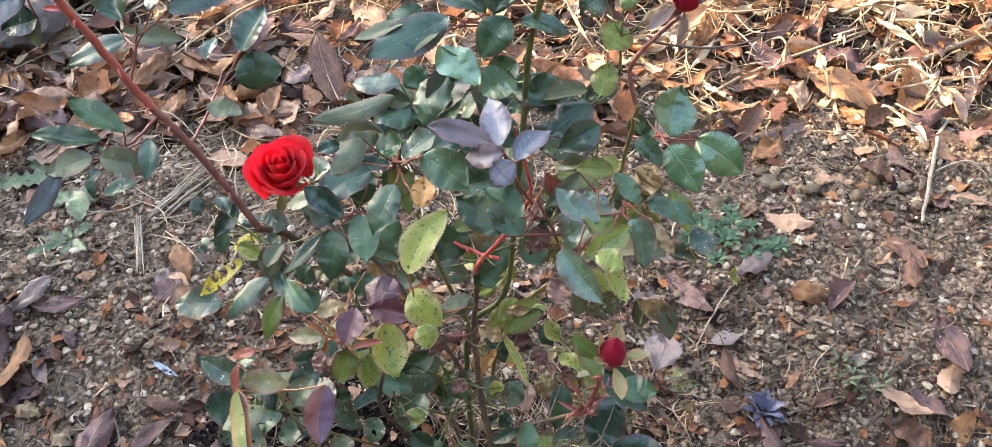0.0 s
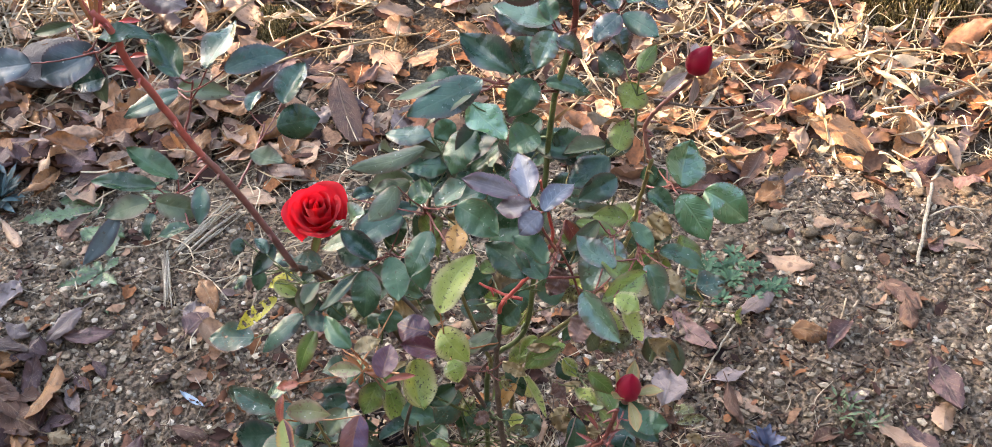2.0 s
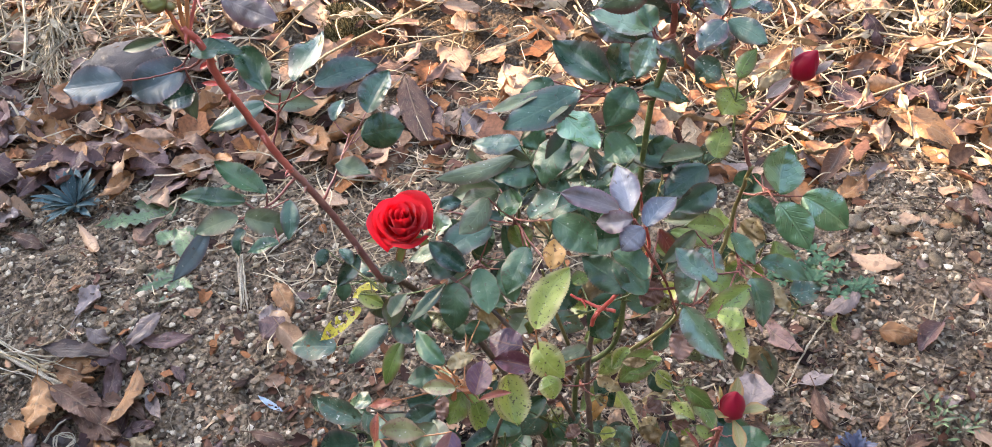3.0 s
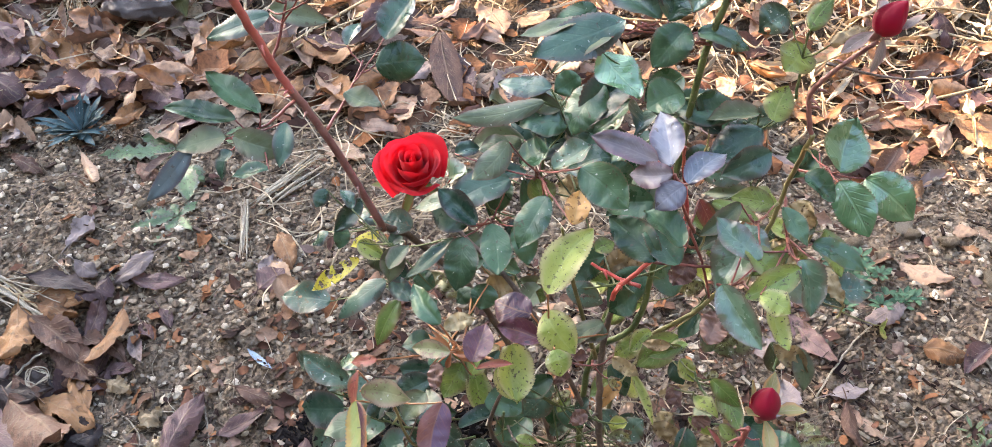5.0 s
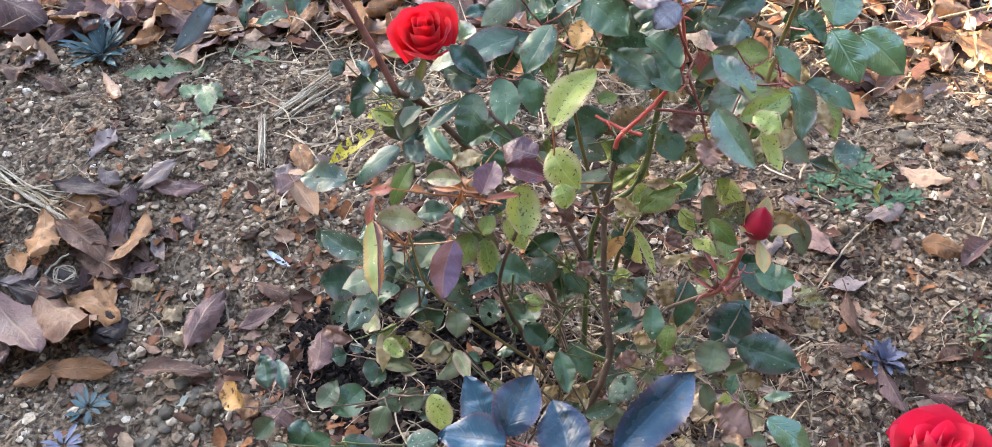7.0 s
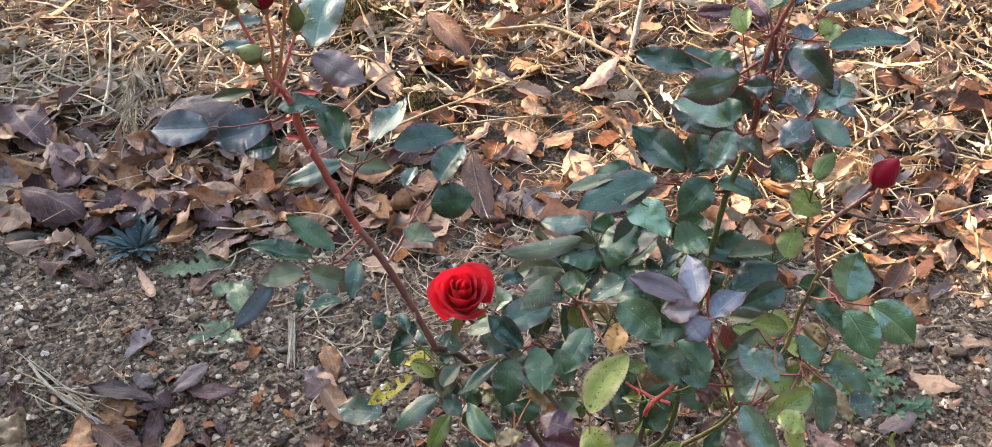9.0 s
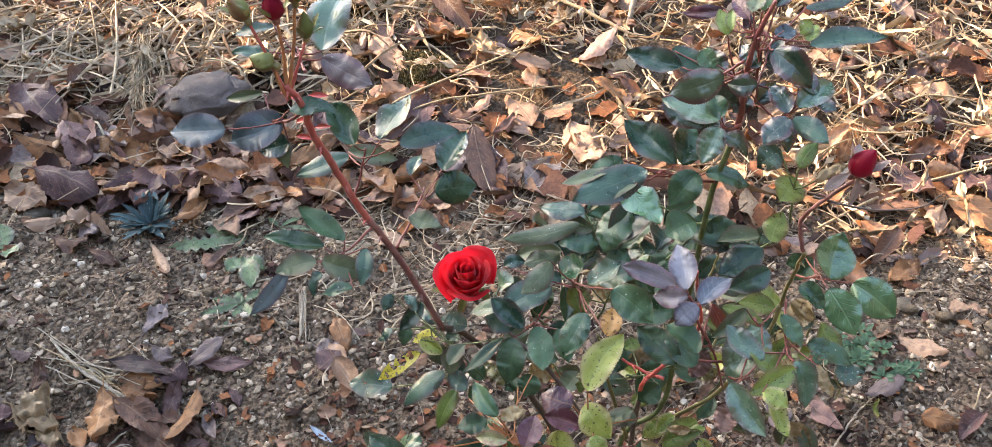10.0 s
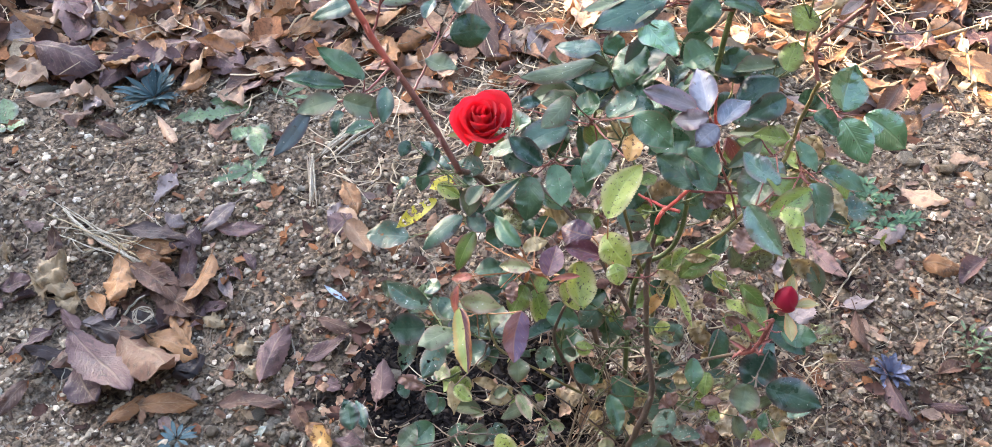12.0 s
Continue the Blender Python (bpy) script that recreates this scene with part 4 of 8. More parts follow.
stalk = leaf_stalk(rose, (-0.194, 0.642, 0.497), STEM_RED)
leaflet(stalk, (-0.165, 0.716, 0.531), (-0.147, 0.747, 0.549), 0.031, LEAF_BLUE)
leaflet(stalk, (-0.171, 0.707, 0.513), (-0.134, 0.713, 0.516), 0.031, LEAF_GREEN)
leaflet(stalk, (-0.193, 0.709, 0.527), (-0.192, 0.731, 0.540), 0.018, LEAF_BLUE)
leaflet(stalk, (-0.188, 0.674, 0.508), (-0.158, 0.667, 0.505), 0.022, LEAF_DULL)
join_stalk(stalk)
stalk = leaf_stalk(rose, (-0.228, 0.582, 0.686), STEM_RED)
leaflet(stalk, (-0.288, 0.571, 0.673), (-0.335, 0.568, 0.671), 0.028, LEAF_SLATE)
leaflet(stalk, (-0.251, 0.593, 0.670), (-0.293, 0.576, 0.660), 0.034, LEAF_SLATE)
leaflet(stalk, (-0.237, 0.576, 0.691), (-0.204, 0.584, 0.696), 0.019, LEAF_GREEN)
leaflet(stalk, (-0.250, 0.593, 0.647), (-0.273, 0.586, 0.643), 0.022, LEAF_BLUE)
leaflet(stalk, (-0.259, 0.599, 0.650), (-0.252, 0.578, 0.638), 0.015, LEAF_DULL)
leaflet(stalk, (-0.273, 0.616, 0.676), (-0.308, 0.611, 0.673), 0.011, LEAF_DULL)
join_stalk(stalk)
stalk = leaf_stalk(rose, (-0.223, 0.586, 0.718), STEM_RED)
leaflet(stalk, (-0.224, 0.624, 0.705), (-0.182, 0.607, 0.696), 0.024, LEAF_PLUM)
leaflet(stalk, (-0.225, 0.629, 0.709), (-0.215, 0.681, 0.738), 0.036, LEAF_SHEEN)
leaflet(stalk, (-0.258, 0.609, 0.718), (-0.287, 0.608, 0.717), 0.013, LEAF_BLUE)
leaflet(stalk, (-0.259, 0.628, 0.729), (-0.291, 0.622, 0.725), 0.011, LEAF_BLUE)
join_stalk(stalk)
stalk = leaf_stalk(rose, (-0.205, 0.621, 0.540), STEM_RED)
leaflet(stalk, (-0.220, 0.592, 0.549), (-0.262, 0.611, 0.560), 0.025, LEAF_GREEN)
leaflet(stalk, (-0.236, 0.586, 0.546), (-0.288, 0.590, 0.548), 0.022, LEAF_GREEN)
leaflet(stalk, (-0.240, 0.575, 0.539), (-0.271, 0.563, 0.533), 0.021, LEAF_DULL)
leaflet(stalk, (-0.263, 0.567, 0.535), (-0.290, 0.531, 0.514), 0.015, LEAF_SLATE)
leaflet(stalk, (-0.236, 0.576, 0.540), (-0.198, 0.570, 0.537), 0.023, LEAF_DULL)
leaflet(stalk, (-0.235, 0.567, 0.535), (-0.243, 0.551, 0.526), 0.018, LEAF_BLUE)
leaflet(stalk, (-0.206, 0.558, 0.530), (-0.230, 0.551, 0.525), 0.016, LEAF_GREEN)
leaflet(stalk, (-0.202, 0.588, 0.547), (-0.200, 0.561, 0.531), 0.015, LEAF_BLUE)
join_stalk(stalk)
stalk = leaf_stalk(rose, (0.086, 0.635, 0.715), STEM_RED)
leaflet(stalk, (0.043, 0.646, 0.700), (0.002, 0.656, 0.705), 0.020, LEAF_BLUE)
leaflet(stalk, (0.072, 0.606, 0.721), (0.037, 0.593, 0.713), 0.024, LEAF_BRONZE)
leaflet(stalk, (0.070, 0.649, 0.689), (0.062, 0.671, 0.701), 0.019, LEAF_BRONZE)
join_stalk(stalk)
stalk = leaf_stalk(rose, (0.090, 0.643, 0.654), STEM_RED)
leaflet(stalk, (0.073, 0.614, 0.677), (0.032, 0.627, 0.685), 0.023, LEAF_SHEEN)
leaflet(stalk, (0.073, 0.610, 0.674), (0.063, 0.587, 0.661), 0.024, LEAF_SHEEN)
leaflet(stalk, (0.076, 0.605, 0.672), (0.095, 0.595, 0.666), 0.018, LEAF_BRONZE)
leaflet(stalk, (0.074, 0.616, 0.679), (0.067, 0.632, 0.688), 0.018, LEAF_GREEN)
join_stalk(stalk)
stalk = leaf_stalk(rose, (0.096, 0.635, 0.725), STEM_RED)
leaflet(stalk, (0.103, 0.617, 0.737), (0.129, 0.596, 0.725), 0.026, LEAF_BRONZE)
leaflet(stalk, (0.096, 0.619, 0.707), (0.076, 0.618, 0.707), 0.018, LEAF_BRONZE)
leaflet(stalk, (0.133, 0.663, 0.713), (0.187, 0.677, 0.721), 0.020, LEAF_BLUE)
leaflet(stalk, (0.070, 0.681, 0.729), (0.040, 0.679, 0.727), 0.013, LEAF_PURPLE)
leaflet(stalk, (0.107, 0.657, 0.724), (0.122, 0.665, 0.728), 0.014, LEAF_SLATE)
leaflet(stalk, (0.128, 0.684, 0.732), (0.163, 0.694, 0.738), 0.009, LEAF_BRONZE)
join_stalk(stalk)
stalk = leaf_stalk(rose, (0.100, 0.638, 0.648), STEM_RED)
leaflet(stalk, (0.117, 0.591, 0.704), (0.104, 0.609, 0.715), 0.016, LEAF_BRONZE)
leaflet(stalk, (0.123, 0.595, 0.706), (0.148, 0.620, 0.721), 0.023, LEAF_SHEEN)
leaflet(stalk, (0.124, 0.614, 0.717), (0.138, 0.607, 0.713), 0.015, LEAF_BLUE)
leaflet(stalk, (0.120, 0.588, 0.702), (0.143, 0.573, 0.694), 0.016, LEAF_BLUE)
leaflet(stalk, (0.118, 0.587, 0.702), (0.101, 0.571, 0.693), 0.019, LEAF_BRONZE)
leaflet(stalk, (0.130, 0.605, 0.712), (0.126, 0.621, 0.722), 0.015, LEAF_BRONZE)
join_stalk(stalk)
stalk = leaf_stalk(rose, (0.085, 0.635, 0.734), STEM_RED)
leaflet(stalk, (0.129, 0.644, 0.728), (0.134, 0.658, 0.736), 0.012, LEAF_LIME)
leaflet(stalk, (0.076, 0.641, 0.736), (0.074, 0.657, 0.746), 0.010, LEAF_LIME)
leaflet(stalk, (0.095, 0.646, 0.750), (0.101, 0.670, 0.764), 0.011, LEAF_LIME)
leaflet(stalk, (0.089, 0.644, 0.749), (0.093, 0.661, 0.758), 0.014, LEAF_DULL)
leaflet(stalk, (0.084, 0.642, 0.737), (0.088, 0.659, 0.746), 0.008, LEAF_PURPLE)
join_stalk(stalk)
stalk = leaf_stalk(rose, (0.076, 0.633, 0.605), STEM_RED)
leaflet(stalk, (0.068, 0.632, 0.614), (0.102, 0.633, 0.615), 0.023, LEAF_GREEN)
leaflet(stalk, (0.061, 0.604, 0.637), (0.043, 0.582, 0.624), 0.028, LEAF_GREEN)
leaflet(stalk, (0.044, 0.629, 0.623), (0.004, 0.656, 0.638), 0.036, LEAF_BLUE)
leaflet(stalk, (0.049, 0.629, 0.623), (0.054, 0.660, 0.641), 0.028, LEAF_GREEN)
leaflet(stalk, (0.024, 0.589, 0.648), (-0.026, 0.564, 0.634), 0.026, LEAF_BLUE)
leaflet(stalk, (0.017, 0.579, 0.642), (-0.018, 0.562, 0.632), 0.010, LEAF_DULL)
leaflet(stalk, (-0.002, 0.588, 0.647), (-0.037, 0.575, 0.640), 0.012, LEAF_DULL)
leaflet(stalk, (0.006, 0.595, 0.651), (-0.019, 0.583, 0.644), 0.018, LEAF_GREEN)
join_stalk(stalk)
stalk = leaf_stalk(rose, (0.139, 0.650, 0.555), STEM_GREEN)
leaflet(stalk, (0.127, 0.682, 0.603), (0.110, 0.670, 0.596), 0.026, LEAF_EATEN)
leaflet(stalk, (0.140, 0.668, 0.587), (0.129, 0.650, 0.577), 0.026, LEAF_LIME)
leaflet(stalk, (0.140, 0.657, 0.606), (0.153, 0.676, 0.617), 0.014, LEAF_LIME)
leaflet(stalk, (0.153, 0.650, 0.600), (0.178, 0.666, 0.609), 0.010, LEAF_DRY)
join_stalk(stalk)
stalk = leaf_stalk(rose, (0.094, 0.634, 0.735), STEM_RED)
leaflet(stalk, (0.098, 0.638, 0.709), (0.082, 0.654, 0.718), 0.015, LEAF_BRONZE)
leaflet(stalk, (0.103, 0.638, 0.714), (0.113, 0.654, 0.723), 0.014, LEAF_BRONZE)
leaflet(stalk, (0.087, 0.646, 0.743), (0.073, 0.662, 0.752), 0.011, LEAF_PURPLE)
leaflet(stalk, (0.105, 0.656, 0.748), (0.121, 0.672, 0.757), 0.013, LEAF_BRONZE)
leaflet(stalk, (0.099, 0.647, 0.671), (0.115, 0.664, 0.681), 0.019, LEAF_BRONZE)
leaflet(stalk, (0.095, 0.657, 0.670), (0.084, 0.646, 0.663), 0.017, LEAF_BRONZE)
join_stalk(stalk)
stalk = leaf_stalk(rose, (0.089, 0.630, 0.708), STEM_RED)
leaflet(stalk, (0.060, 0.643, 0.684), (0.087, 0.634, 0.679), 0.023, LEAF_BRONZE)
leaflet(stalk, (0.032, 0.651, 0.670), (0.063, 0.632, 0.659), 0.027, LEAF_BRONZE)
leaflet(stalk, (0.069, 0.658, 0.661), (0.064, 0.631, 0.646), 0.023, LEAF_BRONZE)
leaflet(stalk, (0.100, 0.642, 0.710), (0.133, 0.642, 0.710), 0.026, LEAF_BRONZE)
leaflet(stalk, (0.136, 0.644, 0.682), (0.155, 0.635, 0.677), 0.018, LEAF_BRONZE)
leaflet(stalk, (0.057, 0.660, 0.707), (0.067, 0.647, 0.700), 0.017, LEAF_GREEN)
leaflet(stalk, (0.119, 0.645, 0.656), (0.128, 0.628, 0.646), 0.019, LEAF_BRONZE)
leaflet(stalk, (0.073, 0.641, 0.732), (0.066, 0.658, 0.742), 0.012, LEAF_LIME)
leaflet(stalk, (0.123, 0.648, 0.732), (0.131, 0.657, 0.737), 0.011, LEAF_LIME)
leaflet(stalk, (0.035, 0.668, 0.701), (0.063, 0.656, 0.694), 0.019, LEAF_BLUE)
join_stalk(stalk)
stalk = leaf_stalk(rose, (0.071, 0.635, 0.559), STEM_GREEN)
leaflet(stalk, (0.100, 0.637, 0.549), (0.055, 0.642, 0.552), 0.034, LEAF_GREEN)
leaflet(stalk, (0.006, 0.666, 0.570), (0.034, 0.638, 0.553), 0.031, LEAF_GLOSS)
leaflet(stalk, (0.063, 0.663, 0.557), (0.039, 0.646, 0.547), 0.026, LEAF_GREEN)
leaflet(stalk, (0.063, 0.613, 0.581), (0.042, 0.601, 0.574), 0.028, LEAF_GREEN)
leaflet(stalk, (0.031, 0.675, 0.546), (-0.006, 0.638, 0.525), 0.032, LEAF_BLUE)
leaflet(stalk, (0.008, 0.666, 0.543), (-0.013, 0.635, 0.526), 0.032, LEAF_GREEN)
leaflet(stalk, (0.063, 0.637, 0.543), (0.093, 0.630, 0.540), 0.026, LEAF_EATEN)
join_stalk(stalk)
stalk = leaf_stalk(rose, (-0.015, 0.654, 0.518), STEM_GREEN)
leaflet(stalk, (-0.029, 0.672, 0.530), (-0.070, 0.681, 0.535), 0.022, LEAF_BLUE)
leaflet(stalk, (-0.033, 0.661, 0.526), (-0.096, 0.645, 0.517), 0.017, LEAF_DULL)
leaflet(stalk, (-0.017, 0.669, 0.495), (-0.045, 0.670, 0.495), 0.022, LEAF_GREEN)
leaflet(stalk, (-0.021, 0.664, 0.518), (-0.048, 0.672, 0.523), 0.020, LEAF_DULL)
leaflet(stalk, (-0.011, 0.688, 0.532), (-0.027, 0.676, 0.525), 0.021, LEAF_GREEN)
join_stalk(stalk)
stalk = leaf_stalk(rose, (0.106, 0.633, 0.545), STEM_GREEN)
leaflet(stalk, (0.115, 0.631, 0.555), (0.082, 0.626, 0.552), 0.023, LEAF_DULL)
leaflet(stalk, (0.118, 0.627, 0.546), (0.086, 0.606, 0.534), 0.030, LEAF_BLUE)
leaflet(stalk, (0.112, 0.646, 0.535), (0.095, 0.634, 0.528), 0.016, LEAF_EATEN)
leaflet(stalk, (0.125, 0.630, 0.551), (0.133, 0.651, 0.563), 0.020, LEAF_LIME)
leaflet(stalk, (0.139, 0.664, 0.533), (0.111, 0.656, 0.528), 0.019, LEAF_EATEN)
leaflet(stalk, (0.111, 0.619, 0.512), (0.082, 0.616, 0.510), 0.021, LEAF_EATEN)
join_stalk(stalk)
stalk = leaf_stalk(rose, (0.077, 0.524, 0.543), STEM_RED)
leaflet(stalk, (0.051, 0.521, 0.600), (0.013, 0.529, 0.605), 0.021, LEAF_PLUM)
leaflet(stalk, (0.059, 0.518, 0.599), (0.048, 0.548, 0.616), 0.020, LEAF_SILVER)
leaflet(stalk, (0.069, 0.510, 0.594), (0.086, 0.534, 0.608), 0.019, LEAF_SILVER)
leaflet(stalk, (0.060, 0.514, 0.597), (0.035, 0.514, 0.596), 0.017, LEAF_PLUM)
leaflet(stalk, (0.067, 0.509, 0.594), (0.053, 0.496, 0.586), 0.017, LEAF_SILVER)
join_stalk(stalk)
stalk = leaf_stalk(rose, (0.153, 0.691, 0.460), STEM_RED)
leaflet(stalk, (0.182, 0.660, 0.486), (0.189, 0.695, 0.506), 0.036, LEAF_GLOSS)
leaflet(stalk, (0.205, 0.676, 0.469), (0.243, 0.653, 0.456), 0.038, LEAF_GLOSS)
leaflet(stalk, (0.178, 0.636, 0.498), (0.199, 0.604, 0.480), 0.028, LEAF_GLOSS)
leaflet(stalk, (0.149, 0.607, 0.528), (0.169, 0.593, 0.519), 0.020, LEAF_GREEN)
leaflet(stalk, (0.176, 0.716, 0.456), (0.158, 0.700, 0.447), 0.020, LEAF_GREEN)
leaflet(stalk, (0.168, 0.713, 0.460), (0.152, 0.707, 0.456), 0.018, LEAF_GREEN)
join_stalk(stalk)
stalk = leaf_stalk(rose, (0.149, 0.662, 0.455), STEM_RED)
leaflet(stalk, (0.135, 0.580, 0.520), (0.152, 0.560, 0.508), 0.017, LEAF_GREEN)
leaflet(stalk, (0.159, 0.579, 0.490), (0.197, 0.571, 0.485), 0.021, LEAF_GREEN)
leaflet(stalk, (0.143, 0.527, 0.526), (0.156, 0.500, 0.510), 0.023, LEAF_SHEEN)
leaflet(stalk, (0.143, 0.518, 0.528), (0.111, 0.499, 0.517), 0.020, LEAF_LIME)
leaflet(stalk, (0.119, 0.494, 0.527), (0.137, 0.486, 0.523), 0.019, LEAF_YELLOW)
leaflet(stalk, (0.110, 0.546, 0.514), (0.142, 0.530, 0.505), 0.020, LEAF_LIME)
leaflet(stalk, (0.161, 0.537, 0.513), (0.175, 0.518, 0.502), 0.011, LEAF_DRY)
join_stalk(stalk)
stalk = leaf_stalk(rose, (0.097, 0.592, 0.429), STEM_RED)
leaflet(stalk, (0.122, 0.608, 0.473), (0.099, 0.568, 0.450), 0.034, LEAF_SHEEN)
leaflet(stalk, (0.097, 0.506, 0.519), (0.122, 0.474, 0.501), 0.027, LEAF_SHEEN)
leaflet(stalk, (0.128, 0.505, 0.507), (0.140, 0.482, 0.494), 0.015, LEAF_YELLOW)
leaflet(stalk, (0.092, 0.480, 0.493), (0.102, 0.502, 0.506), 0.020, LEAF_RUSSET)
leaflet(stalk, (0.129, 0.582, 0.470), (0.118, 0.606, 0.483), 0.024, LEAF_SHEEN)
join_stalk(stalk)
stalk = leaf_stalk(rose, (0.085, 0.601, 0.453), STEM_RED)
leaflet(stalk, (0.070, 0.510, 0.528), (0.047, 0.532, 0.541), 0.025, LEAF_GREEN)
leaflet(stalk, (0.071, 0.499, 0.556), (0.047, 0.517, 0.566), 0.023, LEAF_GREEN)
leaflet(stalk, (0.058, 0.512, 0.529), (0.025, 0.533, 0.541), 0.025, LEAF_GREEN)
leaflet(stalk, (0.081, 0.623, 0.461), (0.103, 0.617, 0.458), 0.017, LEAF_LIME)
leaflet(stalk, (0.084, 0.627, 0.477), (0.095, 0.606, 0.465), 0.014, LEAF_RED)
join_stalk(stalk)
stalk = leaf_stalk(rose, (0.134, 0.667, 0.442), STEM_GREEN)
leaflet(stalk, (0.134, 0.679, 0.439), (0.090, 0.680, 0.439), 0.018, LEAF_DULL)
leaflet(stalk, (0.093, 0.623, 0.479), (0.130, 0.617, 0.476), 0.014, LEAF_LIME)
leaflet(stalk, (0.128, 0.696, 0.447), (0.088, 0.707, 0.453), 0.031, LEAF_BLUE)
leaflet(stalk, (0.123, 0.597, 0.551), (0.096, 0.580, 0.541), 0.028, LEAF_BLUE)
join_stalk(stalk)
stalk = leaf_stalk(rose, (-0.056, 0.645, 0.423), STEM_RED)
leaflet(stalk, (-0.084, 0.614, 0.439), (-0.120, 0.629, 0.447), 0.026, LEAF_BLUE)
leaflet(stalk, (-0.054, 0.634, 0.474), (-0.095, 0.612, 0.461), 0.030, LEAF_BLUE)
leaflet(stalk, (-0.084, 0.600, 0.441), (-0.088, 0.566, 0.422), 0.027, LEAF_GREEN)
leaflet(stalk, (-0.063, 0.602, 0.456), (-0.053, 0.569, 0.438), 0.023, LEAF_GREEN)
leaflet(stalk, (-0.044, 0.596, 0.462), (-0.031, 0.574, 0.449), 0.021, LEAF_GREEN)
leaflet(stalk, (-0.073, 0.596, 0.460), (-0.103, 0.615, 0.471), 0.023, LEAF_BLUE)
join_stalk(stalk)
stalk = leaf_stalk(rose, (-0.021, 0.651, 0.454), STEM_RED)
leaflet(stalk, (-0.012, 0.518, 0.567), (-0.027, 0.490, 0.551), 0.022, LEAF_GREEN)
leaflet(stalk, (-0.044, 0.644, 0.466), (-0.039, 0.616, 0.451), 0.016, LEAF_GREEN)
leaflet(stalk, (-0.038, 0.645, 0.462), (-0.024, 0.615, 0.445), 0.017, LEAF_LIME)
leaflet(stalk, (-0.026, 0.620, 0.460), (-0.037, 0.640, 0.471), 0.025, LEAF_LIME)
leaflet(stalk, (0.005, 0.504, 0.559), (0.007, 0.523, 0.570), 0.018, LEAF_ORANGE)
leaflet(stalk, (0.006, 0.535, 0.577), (0.036, 0.516, 0.566), 0.025, LEAF_GREEN)
leaflet(stalk, (-0.020, 0.682, 0.454), (-0.039, 0.705, 0.467), 0.023, LEAF_DULL)
leaflet(stalk, (-0.053, 0.698, 0.458), (-0.099, 0.692, 0.454), 0.027, LEAF_DULL)
leaflet(stalk, (-0.049, 0.602, 0.535), (-0.070, 0.577, 0.521), 0.019, LEAF_DULL)
leaflet(stalk, (-0.100, 0.656, 0.473), (-0.082, 0.664, 0.477), 0.017, LEAF_BLUE)
leaflet(stalk, (-0.039, 0.709, 0.455), (-0.067, 0.716, 0.459), 0.024, LEAF_BLUE)
join_stalk(stalk)
stalk = leaf_stalk(rose, (-0.011, 0.540, 0.395), STEM_CORAL)
leaflet(stalk, (-0.009, 0.504, 0.495), (0.013, 0.549, 0.521), 0.028, LEAF_YELLOW)
leaflet(stalk, (-0.023, 0.528, 0.447), (-0.050, 0.536, 0.451), 0.026, LEAF_PURPLE)
leaflet(stalk, (-0.014, 0.513, 0.438), (-0.044, 0.518, 0.441), 0.021, LEAF_PURPLE)
leaflet(stalk, (-0.012, 0.518, 0.462), (0.009, 0.496, 0.449), 0.027, LEAF_YELLOW)
leaflet(stalk, (-0.003, 0.497, 0.450), (0.004, 0.483, 0.441), 0.018, LEAF_YELLOW)
leaflet(stalk, (-0.035, 0.517, 0.425), (-0.027, 0.483, 0.405), 0.036, LEAF_YELLOW)
leaflet(stalk, (0.029, 0.560, 0.397), (0.002, 0.559, 0.397), 0.019, LEAF_DULL)
join_stalk(stalk)
stalk = leaf_stalk(rose, (-0.050, 0.522, 0.399), STEM_CORAL)
leaflet(stalk, (-0.055, 0.478, 0.450), (-0.050, 0.502, 0.463), 0.020, LEAF_PURPLE)
leaflet(stalk, (-0.077, 0.496, 0.460), (-0.057, 0.504, 0.464), 0.013, LEAF_DRY)
leaflet(stalk, (-0.073, 0.629, 0.360), (-0.076, 0.611, 0.349), 0.023, LEAF_GREEN)
leaflet(stalk, (-0.087, 0.635, 0.345), (-0.101, 0.625, 0.339), 0.015, LEAF_GREEN)
leaflet(stalk, (-0.079, 0.495, 0.464), (-0.103, 0.518, 0.477), 0.020, LEAF_GREEN)
leaflet(stalk, (-0.133, 0.615, 0.331), (-0.116, 0.625, 0.337), 0.023, LEAF_GREEN)
leaflet(stalk, (-0.066, 0.467, 0.472), (-0.093, 0.466, 0.472), 0.013, LEAF_PALE)
leaflet(stalk, (-0.092, 0.529, 0.380), (-0.093, 0.511, 0.369), 0.014, LEAF_RUSSET)
leaflet(stalk, (-0.118, 0.593, 0.289), (-0.107, 0.607, 0.298), 0.018, LEAF_GREEN)
leaflet(stalk, (-0.112, 0.458, 0.467), (-0.130, 0.455, 0.466), 0.009, LEAF_RED)
leaflet(stalk, (-0.051, 0.475, 0.448), (-0.028, 0.480, 0.451), 0.007, LEAF_RED)
leaflet(stalk, (-0.078, 0.572, 0.312), (-0.070, 0.588, 0.321), 0.015, LEAF_LIME)
join_stalk(stalk)
stalk = leaf_stalk(rose, (-0.127, 0.607, 0.386), STEM_GREEN)
leaflet(stalk, (-0.157, 0.623, 0.358), (-0.198, 0.597, 0.343), 0.022, LEAF_BLUE)
leaflet(stalk, (-0.142, 0.606, 0.355), (-0.159, 0.574, 0.336), 0.020, LEAF_LIME)
leaflet(stalk, (-0.234, 0.679, 0.257), (-0.286, 0.681, 0.258), 0.031, LEAF_EATEN)
leaflet(stalk, (-0.142, 0.590, 0.408), (-0.132, 0.610, 0.419), 0.017, LEAF_DULL)
